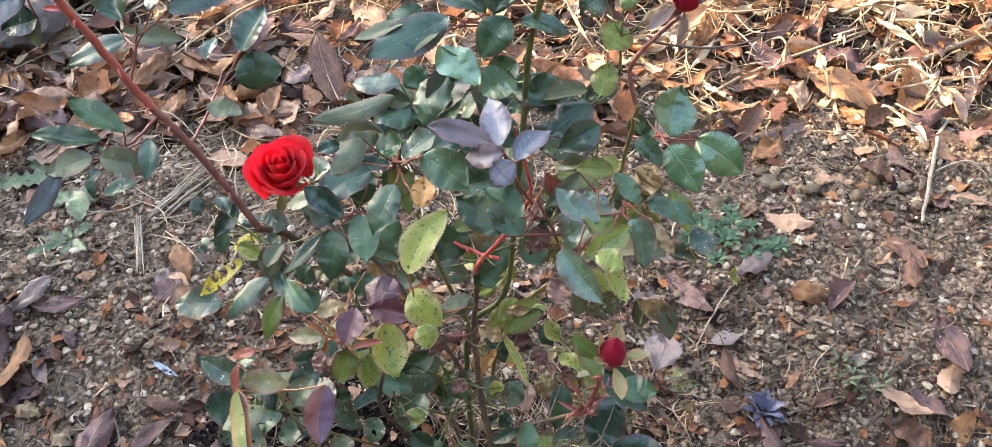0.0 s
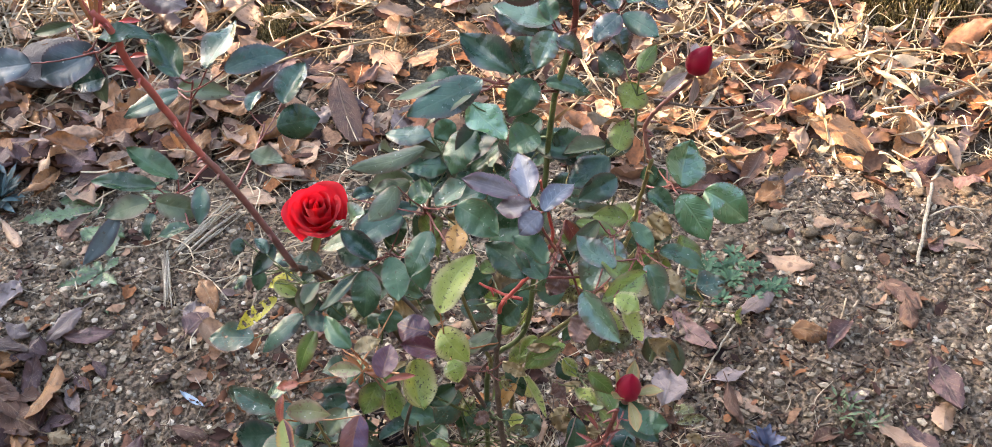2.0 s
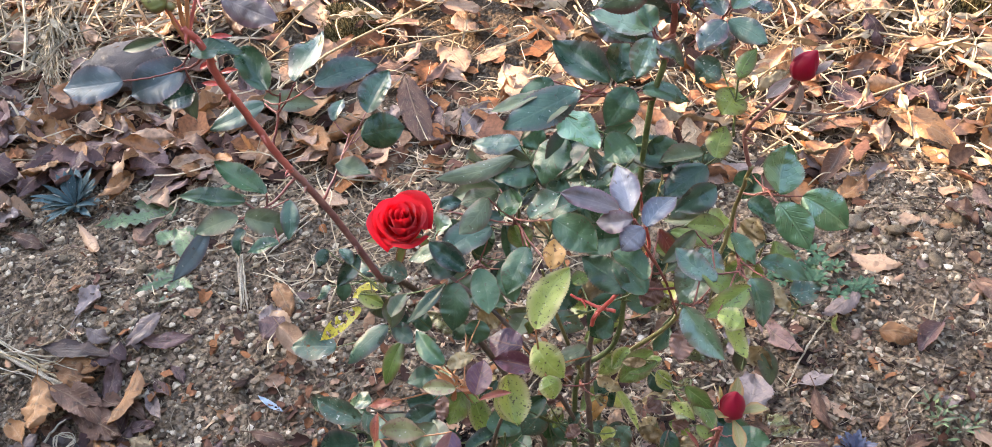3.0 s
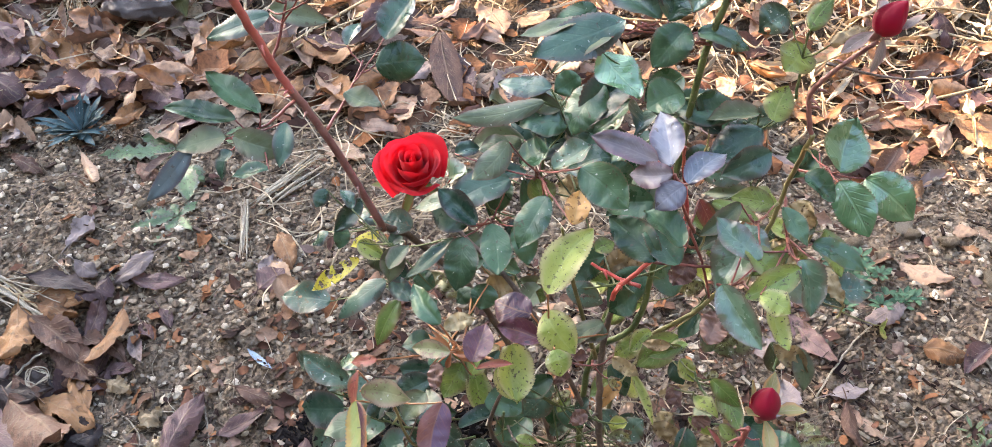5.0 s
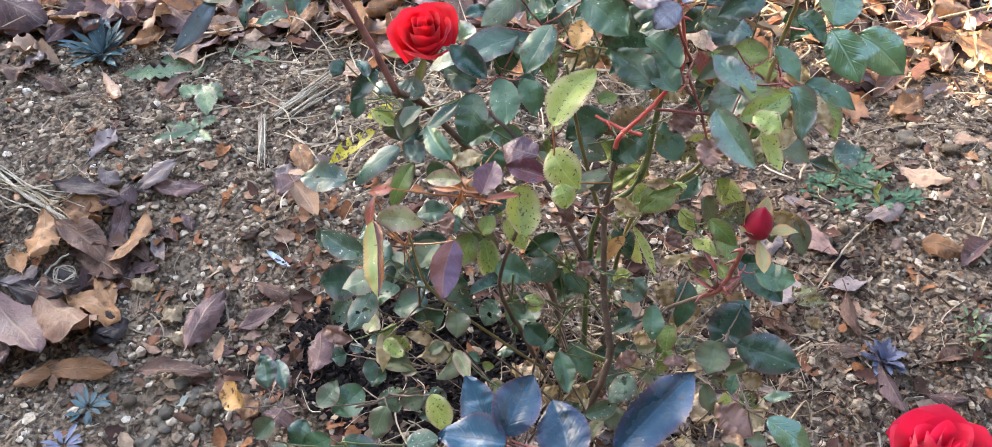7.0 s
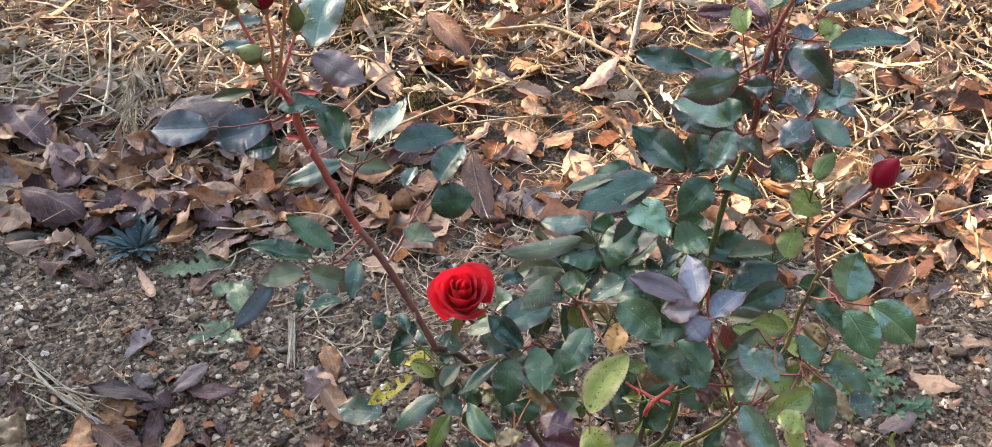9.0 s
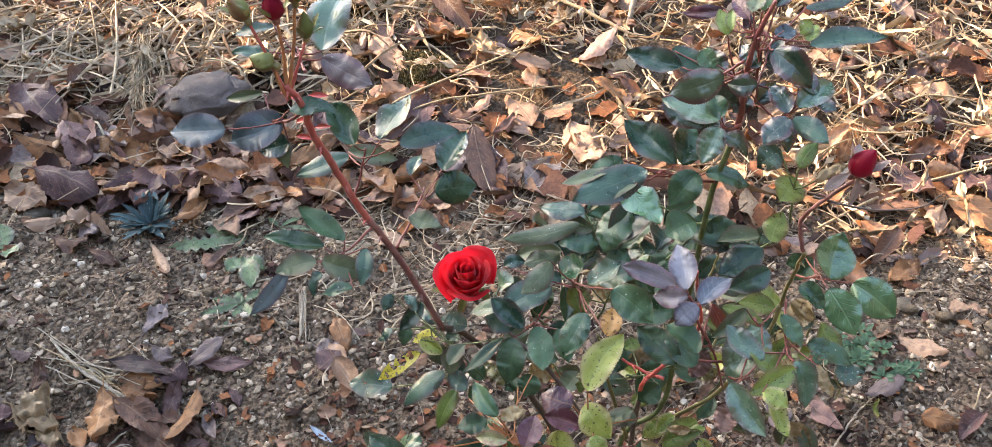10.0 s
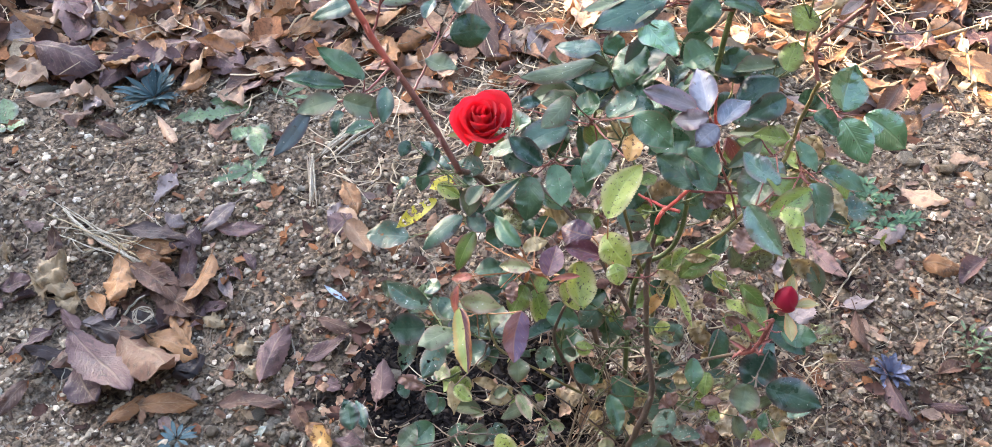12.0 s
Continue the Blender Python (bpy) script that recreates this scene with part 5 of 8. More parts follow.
leaflet(stalk, (-0.133, 0.606, 0.379), (-0.157, 0.622, 0.389), 0.021, LEAF_BLUE)
join_stalk(stalk)
stalk = leaf_stalk(rose, (-0.106, 0.465, 0.417), STEM_CORAL)
leaflet(stalk, (-0.120, 0.441, 0.455), (-0.087, 0.440, 0.455), 0.020, LEAF_PALE)
leaflet(stalk, (-0.154, 0.584, 0.250), (-0.126, 0.576, 0.245), 0.021, LEAF_EATEN)
leaflet(stalk, (-0.116, 0.422, 0.471), (-0.103, 0.381, 0.447), 0.020, LEAF_TWOTONE)
leaflet(stalk, (-0.078, 0.480, 0.399), (-0.080, 0.443, 0.377), 0.024, LEAF_CRIMSON)
leaflet(stalk, (-0.145, 0.590, 0.202), (-0.141, 0.610, 0.213), 0.022, LEAF_BLUE)
leaflet(stalk, (-0.121, 0.446, 0.469), (-0.123, 0.424, 0.456), 0.008, LEAF_RED)
join_stalk(stalk)
stalk = leaf_stalk(rose, (-0.163, 0.527, 0.301), STEM_GREEN)
leaflet(stalk, (-0.206, 0.601, 0.202), (-0.249, 0.594, 0.198), 0.037, LEAF_BLUE)
leaflet(stalk, (-0.205, 0.621, 0.214), (-0.252, 0.638, 0.224), 0.028, LEAF_EATEN)
leaflet(stalk, (-0.149, 0.536, 0.309), (-0.171, 0.552, 0.318), 0.019, LEAF_GREEN)
leaflet(stalk, (-0.180, 0.585, 0.226), (-0.194, 0.575, 0.220), 0.019, LEAF_GREEN)
leaflet(stalk, (-0.188, 0.603, 0.221), (-0.162, 0.597, 0.218), 0.022, LEAF_EATEN)
join_stalk(stalk)
stalk = leaf_stalk(rose, (-0.053, 0.576, 0.261), STEM_GREEN)
leaflet(stalk, (-0.075, 0.605, 0.233), (-0.039, 0.605, 0.233), 0.034, LEAF_GREEN)
leaflet(stalk, (-0.047, 0.669, 0.131), (-0.064, 0.633, 0.110), 0.039, LEAF_GREEN)
leaflet(stalk, (-0.066, 0.556, 0.248), (-0.074, 0.537, 0.236), 0.022, LEAF_EATEN)
leaflet(stalk, (-0.057, 0.602, 0.122), (-0.078, 0.598, 0.119), 0.013, LEAF_GREEN)
join_stalk(stalk)
stalk = leaf_stalk(rose, (0.045, 0.601, 0.352), STEM_OLIVE)
leaflet(stalk, (0.079, 0.561, 0.403), (0.053, 0.539, 0.390), 0.024, LEAF_LIME)
leaflet(stalk, (0.054, 0.606, 0.341), (0.034, 0.592, 0.333), 0.020, LEAF_YELLOW)
leaflet(stalk, (0.060, 0.588, 0.374), (0.047, 0.572, 0.365), 0.018, LEAF_YELLOW)
leaflet(stalk, (0.042, 0.570, 0.329), (0.025, 0.550, 0.317), 0.015, LEAF_ORANGE)
leaflet(stalk, (0.048, 0.582, 0.330), (0.069, 0.547, 0.311), 0.010, LEAF_YELLOW)
leaflet(stalk, (0.097, 0.645, 0.336), (0.084, 0.625, 0.325), 0.020, LEAF_GREEN)
join_stalk(stalk)
stalk = leaf_stalk(rose, (-0.153, 0.645, 0.375), STEM_OLIVE)
leaflet(stalk, (-0.170, 0.669, 0.363), (-0.196, 0.658, 0.357), 0.019, LEAF_RAGGED)
leaflet(stalk, (-0.190, 0.656, 0.344), (-0.235, 0.632, 0.330), 0.016, LEAF_RAGGED)
leaflet(stalk, (-0.168, 0.650, 0.347), (-0.188, 0.663, 0.355), 0.015, LEAF_RAGGED)
join_stalk(stalk)
stalk = leaf_stalk(rose, (-0.014, 0.637, 0.434), STEM_GREEN)
leaflet(stalk, (-0.059, 0.652, 0.456), (-0.068, 0.627, 0.441), 0.022, LEAF_GREEN)
leaflet(stalk, (-0.021, 0.687, 0.469), (-0.046, 0.675, 0.462), 0.017, LEAF_BLUE)
leaflet(stalk, (0.020, 0.619, 0.515), (-0.011, 0.610, 0.510), 0.024, LEAF_GREEN)
leaflet(stalk, (-0.017, 0.583, 0.533), (0.007, 0.598, 0.542), 0.023, LEAF_EATEN)
leaflet(stalk, (0.052, 0.593, 0.502), (0.017, 0.587, 0.498), 0.029, LEAF_GREEN)
leaflet(stalk, (0.014, 0.596, 0.445), (0.027, 0.604, 0.450), 0.014, LEAF_LIME)
join_stalk(stalk)
stalk = leaf_stalk(rose, (0.016, 0.602, 0.404), STEM_GREEN)
leaflet(stalk, (0.019, 0.639, 0.397), (-0.014, 0.621, 0.387), 0.031, LEAF_GREEN)
leaflet(stalk, (0.051, 0.630, 0.396), (0.027, 0.602, 0.380), 0.031, LEAF_GREEN)
leaflet(stalk, (0.045, 0.577, 0.425), (0.030, 0.563, 0.417), 0.022, LEAF_GREEN)
leaflet(stalk, (-0.006, 0.598, 0.399), (0.023, 0.593, 0.396), 0.020, LEAF_EATEN)
leaflet(stalk, (0.025, 0.564, 0.404), (-0.001, 0.552, 0.397), 0.018, LEAF_DULL)
leaflet(stalk, (0.084, 0.603, 0.444), (0.071, 0.583, 0.432), 0.019, LEAF_RUSSET)
join_stalk(stalk)
stalk = leaf_stalk(rose, (0.120, 0.618, 0.474), STEM_RED)
leaflet(stalk, (0.111, 0.605, 0.497), (0.085, 0.583, 0.484), 0.018, LEAF_DULL)
leaflet(stalk, (0.137, 0.630, 0.475), (0.107, 0.633, 0.477), 0.018, LEAF_LIME)
leaflet(stalk, (0.122, 0.539, 0.511), (0.093, 0.560, 0.523), 0.020, LEAF_SHEEN)
join_stalk(stalk)
stalk = leaf_stalk(rose, (-0.149, 0.624, 0.390), STEM_GREEN)
leaflet(stalk, (-0.185, 0.668, 0.404), (-0.202, 0.642, 0.389), 0.021, LEAF_BLUE)
leaflet(stalk, (-0.188, 0.652, 0.407), (-0.200, 0.668, 0.416), 0.015, LEAF_BLUE)
leaflet(stalk, (-0.182, 0.640, 0.382), (-0.159, 0.630, 0.376), 0.017, LEAF_YELLOW)
leaflet(stalk, (-0.139, 0.611, 0.412), (-0.141, 0.587, 0.398), 0.020, LEAF_DULL)
leaflet(stalk, (-0.147, 0.607, 0.379), (-0.128, 0.593, 0.371), 0.018, LEAF_BLUE)
leaflet(stalk, (-0.118, 0.625, 0.352), (-0.137, 0.635, 0.358), 0.018, LEAF_GREEN)
leaflet(stalk, (-0.096, 0.615, 0.424), (-0.129, 0.585, 0.406), 0.015, LEAF_GREEN)
join_stalk(stalk)
stalk = leaf_stalk(rose, (-0.115, 0.497, 0.324), STEM_RED)
leaflet(stalk, (-0.140, 0.585, 0.173), (-0.136, 0.575, 0.167), 0.017, LEAF_MOTTLED)
leaflet(stalk, (-0.095, 0.530, 0.260), (-0.091, 0.510, 0.249), 0.023, LEAF_DULL)
leaflet(stalk, (-0.163, 0.562, 0.191), (-0.177, 0.538, 0.176), 0.019, LEAF_LIME)
leaflet(stalk, (-0.153, 0.502, 0.243), (-0.135, 0.491, 0.237), 0.017, LEAF_YELLOW)
leaflet(stalk, (-0.102, 0.520, 0.353), (-0.114, 0.501, 0.342), 0.023, LEAF_DULL)
join_stalk(stalk)
stalk = leaf_stalk(rose, (-0.029, 0.570, 0.304), STEM_GREEN)
leaflet(stalk, (-0.051, 0.545, 0.361), (-0.032, 0.527, 0.351), 0.023, LEAF_YELLOW)
leaflet(stalk, (-0.014, 0.582, 0.311), (-0.040, 0.563, 0.300), 0.024, LEAF_GREEN)
leaflet(stalk, (-0.013, 0.607, 0.243), (0.015, 0.593, 0.235), 0.019, LEAF_GREEN)
leaflet(stalk, (-0.020, 0.611, 0.241), (-0.010, 0.589, 0.228), 0.019, LEAF_GREEN)
leaflet(stalk, (0.016, 0.586, 0.282), (0.007, 0.574, 0.275), 0.013, LEAF_EATEN)
leaflet(stalk, (0.043, 0.575, 0.262), (0.027, 0.585, 0.268), 0.018, LEAF_EATEN)
leaflet(stalk, (0.030, 0.578, 0.212), (0.046, 0.582, 0.214), 0.016, LEAF_EATEN)
leaflet(stalk, (0.052, 0.555, 0.257), (0.043, 0.545, 0.251), 0.012, LEAF_GREEN)
join_stalk(stalk)
stalk = leaf_stalk(rose, (0.106, 0.531, 0.372), STEM_GREEN)
leaflet(stalk, (0.109, 0.527, 0.392), (0.128, 0.502, 0.378), 0.015, LEAF_LIME)
leaflet(stalk, (0.104, 0.528, 0.399), (0.124, 0.512, 0.390), 0.014, LEAF_LIME)
leaflet(stalk, (0.084, 0.570, 0.365), (0.097, 0.558, 0.358), 0.015, LEAF_YELLOW)
leaflet(stalk, (0.080, 0.588, 0.340), (0.089, 0.573, 0.331), 0.016, LEAF_GREEN)
join_stalk(stalk)
stalk = leaf_stalk(rose, (-0.160, 0.655, 0.387), STEM_GREEN)
leaflet(stalk, (-0.169, 0.667, 0.381), (-0.193, 0.676, 0.386), 0.017, LEAF_BLUE)
leaflet(stalk, (-0.157, 0.644, 0.376), (-0.145, 0.659, 0.385), 0.019, LEAF_GREEN)
leaflet(stalk, (-0.137, 0.647, 0.399), (-0.163, 0.653, 0.402), 0.022, LEAF_EATEN)
leaflet(stalk, (-0.172, 0.644, 0.374), (-0.160, 0.626, 0.364), 0.020, LEAF_DULL)
leaflet(stalk, (-0.199, 0.688, 0.364), (-0.215, 0.679, 0.359), 0.015, LEAF_BLUE)
leaflet(stalk, (-0.213, 0.667, 0.412), (-0.219, 0.653, 0.404), 0.013, LEAF_BLUE)
leaflet(stalk, (-0.221, 0.674, 0.355), (-0.237, 0.666, 0.350), 0.013, LEAF_BLUE)
leaflet(stalk, (-0.200, 0.658, 0.379), (-0.200, 0.642, 0.370), 0.015, LEAF_GREEN)
join_stalk(stalk)
stalk = leaf_stalk(rose, (0.117, 0.445, 0.416), STEM_RED)
leaflet(stalk, (0.127, 0.516, 0.374), (0.161, 0.491, 0.359), 0.026, LEAF_GREEN)
leaflet(stalk, (0.139, 0.492, 0.386), (0.167, 0.488, 0.384), 0.020, LEAF_GREEN)
join_stalk(stalk)
stalk = leaf_stalk(rose, (0.125, 0.475, 0.324), STEM_RED)
leaflet(stalk, (0.137, 0.493, 0.302), (0.184, 0.483, 0.296), 0.031, LEAF_BLUE)
leaflet(stalk, (0.122, 0.502, 0.292), (0.117, 0.478, 0.279), 0.030, LEAF_DULL)
leaflet(stalk, (0.142, 0.542, 0.293), (0.125, 0.509, 0.275), 0.035, LEAF_BLUE)
leaflet(stalk, (0.127, 0.537, 0.263), (0.149, 0.563, 0.277), 0.027, LEAF_BLUE)
join_stalk(stalk)
stalk = leaf_stalk(rose, (0.084, 0.511, 0.311), STEM_RED)
leaflet(stalk, (0.096, 0.559, 0.296), (0.095, 0.526, 0.277), 0.021, LEAF_GREEN)
leaflet(stalk, (0.070, 0.492, 0.338), (0.072, 0.468, 0.325), 0.017, LEAF_GREEN)
leaflet(stalk, (0.085, 0.499, 0.309), (0.082, 0.481, 0.299), 0.019, LEAF_LIME)
leaflet(stalk, (0.102, 0.503, 0.239), (0.092, 0.497, 0.237), 0.015, LEAF_YELLOW)
leaflet(stalk, (0.061, 0.523, 0.281), (0.039, 0.514, 0.276), 0.017, LEAF_EATEN)
join_stalk(stalk)
stalk = leaf_stalk(rose, (0.024, 0.521, 0.230), STEM_GREEN)
leaflet(stalk, (-0.002, 0.494, 0.265), (0.009, 0.466, 0.249), 0.019, LEAF_GREEN)
leaflet(stalk, (-0.003, 0.593, 0.154), (0.020, 0.566, 0.138), 0.029, LEAF_GREEN)
leaflet(stalk, (0.060, 0.513, 0.221), (0.041, 0.492, 0.209), 0.022, LEAF_EATEN)
leaflet(stalk, (0.036, 0.570, 0.154), (0.054, 0.550, 0.143), 0.027, LEAF_EATEN)
leaflet(stalk, (0.057, 0.547, 0.222), (0.046, 0.529, 0.212), 0.023, LEAF_EATEN)
leaflet(stalk, (0.022, 0.577, 0.161), (0.049, 0.583, 0.164), 0.020, LEAF_EATEN)
leaflet(stalk, (0.119, 0.517, 0.215), (0.129, 0.498, 0.203), 0.019, LEAF_DULL)
join_stalk(stalk)
stalk = leaf_stalk(rose, (-0.024, 0.572, 0.237), STEM_GREEN)
leaflet(stalk, (-0.017, 0.604, 0.262), (-0.037, 0.582, 0.250), 0.026, LEAF_EATEN)
leaflet(stalk, (0.006, 0.608, 0.223), (-0.016, 0.592, 0.214), 0.025, LEAF_EATEN)
leaflet(stalk, (0.045, 0.566, 0.256), (0.062, 0.583, 0.265), 0.022, LEAF_EATEN)
leaflet(stalk, (0.041, 0.601, 0.236), (0.065, 0.599, 0.235), 0.016, LEAF_EATEN)
leaflet(stalk, (-0.021, 0.554, 0.198), (-0.041, 0.567, 0.206), 0.026, LEAF_GREEN)
leaflet(stalk, (-0.029, 0.606, 0.145), (-0.014, 0.594, 0.138), 0.017, LEAF_GREEN)
leaflet(stalk, (-0.017, 0.577, 0.165), (-0.029, 0.583, 0.168), 0.017, LEAF_GREEN)
join_stalk(stalk)
stalk = leaf_stalk(rose, (0.154, 0.424, 0.313), STEM_RED)
leaflet(stalk, (0.158, 0.419, 0.312), (0.195, 0.406, 0.305), 0.023, LEAF_GLOSS)
leaflet(stalk, (0.155, 0.438, 0.261), (0.125, 0.455, 0.271), 0.028, LEAF_RUSSET)
leaflet(stalk, (0.134, 0.471, 0.268), (0.129, 0.453, 0.258), 0.015, LEAF_YELLOW)
leaflet(stalk, (0.139, 0.477, 0.285), (0.136, 0.463, 0.277), 0.013, LEAF_GREEN)
join_stalk(stalk)
stalk = leaf_stalk(rose, (-0.136, 0.494, 0.198), STEM_RED)
leaflet(stalk, (-0.216, 0.611, 0.067), (-0.210, 0.589, 0.054), 0.016, LEAF_BLUE)
leaflet(stalk, (-0.237, 0.603, 0.080), (-0.253, 0.597, 0.077), 0.023, LEAF_BLUE)
leaflet(stalk, (-0.230, 0.603, 0.098), (-0.215, 0.597, 0.095), 0.012, LEAF_BLUE)
leaflet(stalk, (-0.201, 0.609, 0.056), (-0.210, 0.591, 0.045), 0.017, LEAF_GREEN)
leaflet(stalk, (-0.095, 0.543, 0.153), (-0.119, 0.557, 0.162), 0.015, LEAF_LIME)
leaflet(stalk, (-0.102, 0.583, 0.132), (-0.089, 0.577, 0.128), 0.012, LEAF_GREEN)
leaflet(stalk, (-0.087, 0.581, 0.122), (-0.075, 0.579, 0.120), 0.011, LEAF_LIME)
leaflet(stalk, (-0.150, 0.544, 0.172), (-0.167, 0.556, 0.179), 0.017, LEAF_YELLOW)
leaflet(stalk, (-0.194, 0.598, 0.111), (-0.210, 0.602, 0.113), 0.017, LEAF_BLUE)
join_stalk(stalk)
stalk = leaf_stalk(rose, (-0.168, 0.450, 0.214), STEM_RED)
leaflet(stalk, (-0.185, 0.511, 0.156), (-0.210, 0.489, 0.142), 0.031, LEAF_GREEN)
leaflet(stalk, (-0.139, 0.509, 0.168), (-0.129, 0.491, 0.158), 0.022, LEAF_DULL)
leaflet(stalk, (-0.159, 0.509, 0.164), (-0.148, 0.491, 0.154), 0.028, LEAF_EATEN)
leaflet(stalk, (-0.120, 0.508, 0.173), (-0.107, 0.492, 0.163), 0.023, LEAF_EATEN)
leaflet(stalk, (-0.138, 0.446, 0.227), (-0.147, 0.422, 0.214), 0.022, LEAF_DULL)
leaflet(stalk, (-0.104, 0.463, 0.228), (-0.089, 0.438, 0.213), 0.022, LEAF_YELLOW)
leaflet(stalk, (-0.198, 0.443, 0.218), (-0.186, 0.463, 0.230), 0.019, LEAF_DULL)
join_stalk(stalk)
stalk = leaf_stalk(rose, (-0.222, 0.454, 0.198), STEM_RED)
leaflet(stalk, (-0.255, 0.468, 0.199), (-0.268, 0.493, 0.214), 0.025, LEAF_BLUE)
leaflet(stalk, (-0.250, 0.487, 0.173), (-0.263, 0.513, 0.188), 0.017, LEAF_BLUE)
leaflet(stalk, (-0.272, 0.448, 0.195), (-0.294, 0.465, 0.204), 0.026, LEAF_ORANGE)
leaflet(stalk, (-0.240, 0.439, 0.197), (-0.253, 0.423, 0.188), 0.025, LEAF_DULL)
leaflet(stalk, (-0.215, 0.446, 0.191), (-0.225, 0.426, 0.180), 0.023, LEAF_GREEN)
join_stalk(stalk)
stalk = leaf_stalk(rose, (-0.153, 0.401, 0.227), STEM_GREEN)
leaflet(stalk, (-0.165, 0.408, 0.230), (-0.132, 0.399, 0.225), 0.024, LEAF_BLUE)
leaflet(stalk, (-0.173, 0.402, 0.238), (-0.196, 0.391, 0.231), 0.021, LEAF_GREEN)
leaflet(stalk, (-0.113, 0.410, 0.231), (-0.088, 0.417, 0.235), 0.023, LEAF_EATEN)
leaflet(stalk, (-0.205, 0.390, 0.240), (-0.217, 0.371, 0.229), 0.024, LEAF_DULL)
join_stalk(stalk)


# ---- leaves deep inside the bush ----
inner = random.Random(5)
for k in range(34):
    a, q = inner.uniform(0, 6.28), inner.random() ** 0.5
    z = inner.uniform(0.24, 0.56)
    c = Vector((0.03 + 0.08 * (z - 0.3) + 0.17 * q * math.cos(a) * (1.2 - abs(z - 0.38)), 0.675 + 0.05 * q * math.sin(a), z))
    if z > 0.33:
        c.x = max(c.x, -0.055 + 0.3 * max(0.0, z - 0.45))
    if c.x > 0.10 and z > 0.42:
        c.x -= 0.17
    stalk = leaf_stalk(rose, c + Vector((0.02 * (c.x < 0.02) - 0.01, -0.01, -0.02)), (STEM_GREEN, STEM_OLIVE)[k % 2])
    for _ in range(3):
        b = c + Vector((inner.uniform(-0.03, 0.03), inner.uniform(-0.02, 0.02), inner.uniform(-0.02, 0.02)))
        d = Vector((inner.uniform(-1, 1), inner.uniform(-0.6, 0.5), inner.uniform(-0.8, 0.3))).normalized()
        kinds = (LEAF_GREEN, LEAF_GREEN, LEAF_GREEN, LEAF_BLUE, LEAF_SHEEN, LEAF_EATEN, LEAF_DULL) if z > 0.42 else (LEAF_GREEN, LEAF_DULL, LEAF_MOTTLED, LEAF_MOTTLED, LEAF_EATEN, LEAF_LIME, LEAF_YELLOW, LEAF_DRY, LEAF_DRY)
        leaflet(stalk, b, b + d * inner.uniform(0.026, 0.044), inner.uniform(0.019, 0.030), inner.choice(kinds))
    join_stalk(stalk)
for k in range(60):
    a, q = inner.uniform(0, 6.28), inner.random() ** 0.5
    c = Vector((0.015 + 0.20 * q * math.cos(a), 0.57 + 0.125 * q * math.sin(a), inner.uniform(0.015, 0.25)))
    if math.hypot((c.x + 0.18) / 1.7, c.y - 0.63) < 0.085 and k % 5:
        continue
    stalk = leaf_stalk(rose, c + Vector((0.01, 0.01, -0.02)), (STEM_GREEN, STEM_RED)[k % 2])
    for _ in range(3):
        b = c + Vector((inner.uniform(-0.02, 0.02), inner.uniform(-0.02, 0.02), inner.uniform(-0.012, 0.012)))
        d = Vector((inner.uniform(-1, 1), inner.uniform(-0.7, 0.6), inner.uniform(-0.4, 0.3))).normalized()
        leaflet(stalk, b, b + d * inner.uniform(0.017, 0.034), inner.uniform(0.012, 0.022), inner.choice((LEAF_EATEN, LEAF_EATEN, LEAF_MOTTLED, LEAF_MOTTLED, LEAF_PALE, LEAF_DULL, LEAF_DRY, LEAF_DRY, LEAF_DRY, LEAF_RUSSET)))
    join_stalk(stalk)

for k in range(14):
    c = Vector((inner.uniform(-0.08, 0.15), inner.uniform(0.50, 0.60), inner.uniform(0.24, 0.45)))
    c.x += 0.3 * (c.z - 0.34)
    stalk = leaf_stalk(rose, c + Vector((inner.uniform(-0.015, 0.015), 0.02, -0.02)), (STEM_OLIVE, STEM_RED, STEM_GREEN)[k % 3])
    for _ in range(3):
        b = c + Vector((inner.uniform(-0.018, 0.018), inner.uniform(-0.012, 0.012), inner.uniform(-0.012, 0.012)))
        d = Vector((inner.uniform(-1, 1), inner.uniform(-0.6, 0.3), inner.uniform(-0.8, 0.2))).normalized()
        leaflet(stalk, b, b + d * inner.uniform(0.012, 0.024), inner.uniform(0.008, 0.015), inner.choice((LEAF_LIME, LEAF_LIME, LEAF_YELLOW, LEAF_MOTTLED, LEAF_MOTTLED, LEAF_EATEN, LEAF_DRY, LEAF_RUSSET)))
    join_stalk(stalk)

# dark speckled leaves low on the open side
for k in range(15):
    c = Vector((inner.uniform(-0.235, -0.10), inner.uniform(0.53, 0.64), inner.uniform(0.13, 0.30)))
    stalk = leaf_stalk(rose, c + Vector((0.02, 0.01, -0.02)), (STEM_BROWN, STEM_GREEN)[k % 2])
    for _ in range(2):
        b = c + Vector((inner.uniform(-0.02, 0.02), inner.uniform(-0.015, 0.015), inner.uniform(-0.012, 0.012)))
        d = Vector((inner.uniform(-1, 0.6), inner.uniform(-0.5, 0.5), inner.uniform(-0.5, 0.2))).normalized()
        leaflet(stalk, b, b + d * inner.uniform(0.026, 0.042), inner.uniform(0.020, 0.030), inner.choice((LEAF_EATEN, LEAF_EATEN, LEAF_BLUE, LEAF_GREEN, LEAF_DULL)))
    join_stalk(stalk)

# ---- a second rose, nearer ----
rose_near = thing("rose_bush", (0.06, 0.36, 0.0), "young rose shoot with glossy blue-black leaves and a pinkish-red bloom", "rose bush")
cane(rose_near, "cane", [(0.06, 0.36, -0.03), (0.06, 0.345, 0.2), (0.05, 0.30, 0.38), (0.031, 0.242, 0.507)], [0.005, 0.0045, 0.0036, 0.0016], STEM_RED, "", 5, 70)
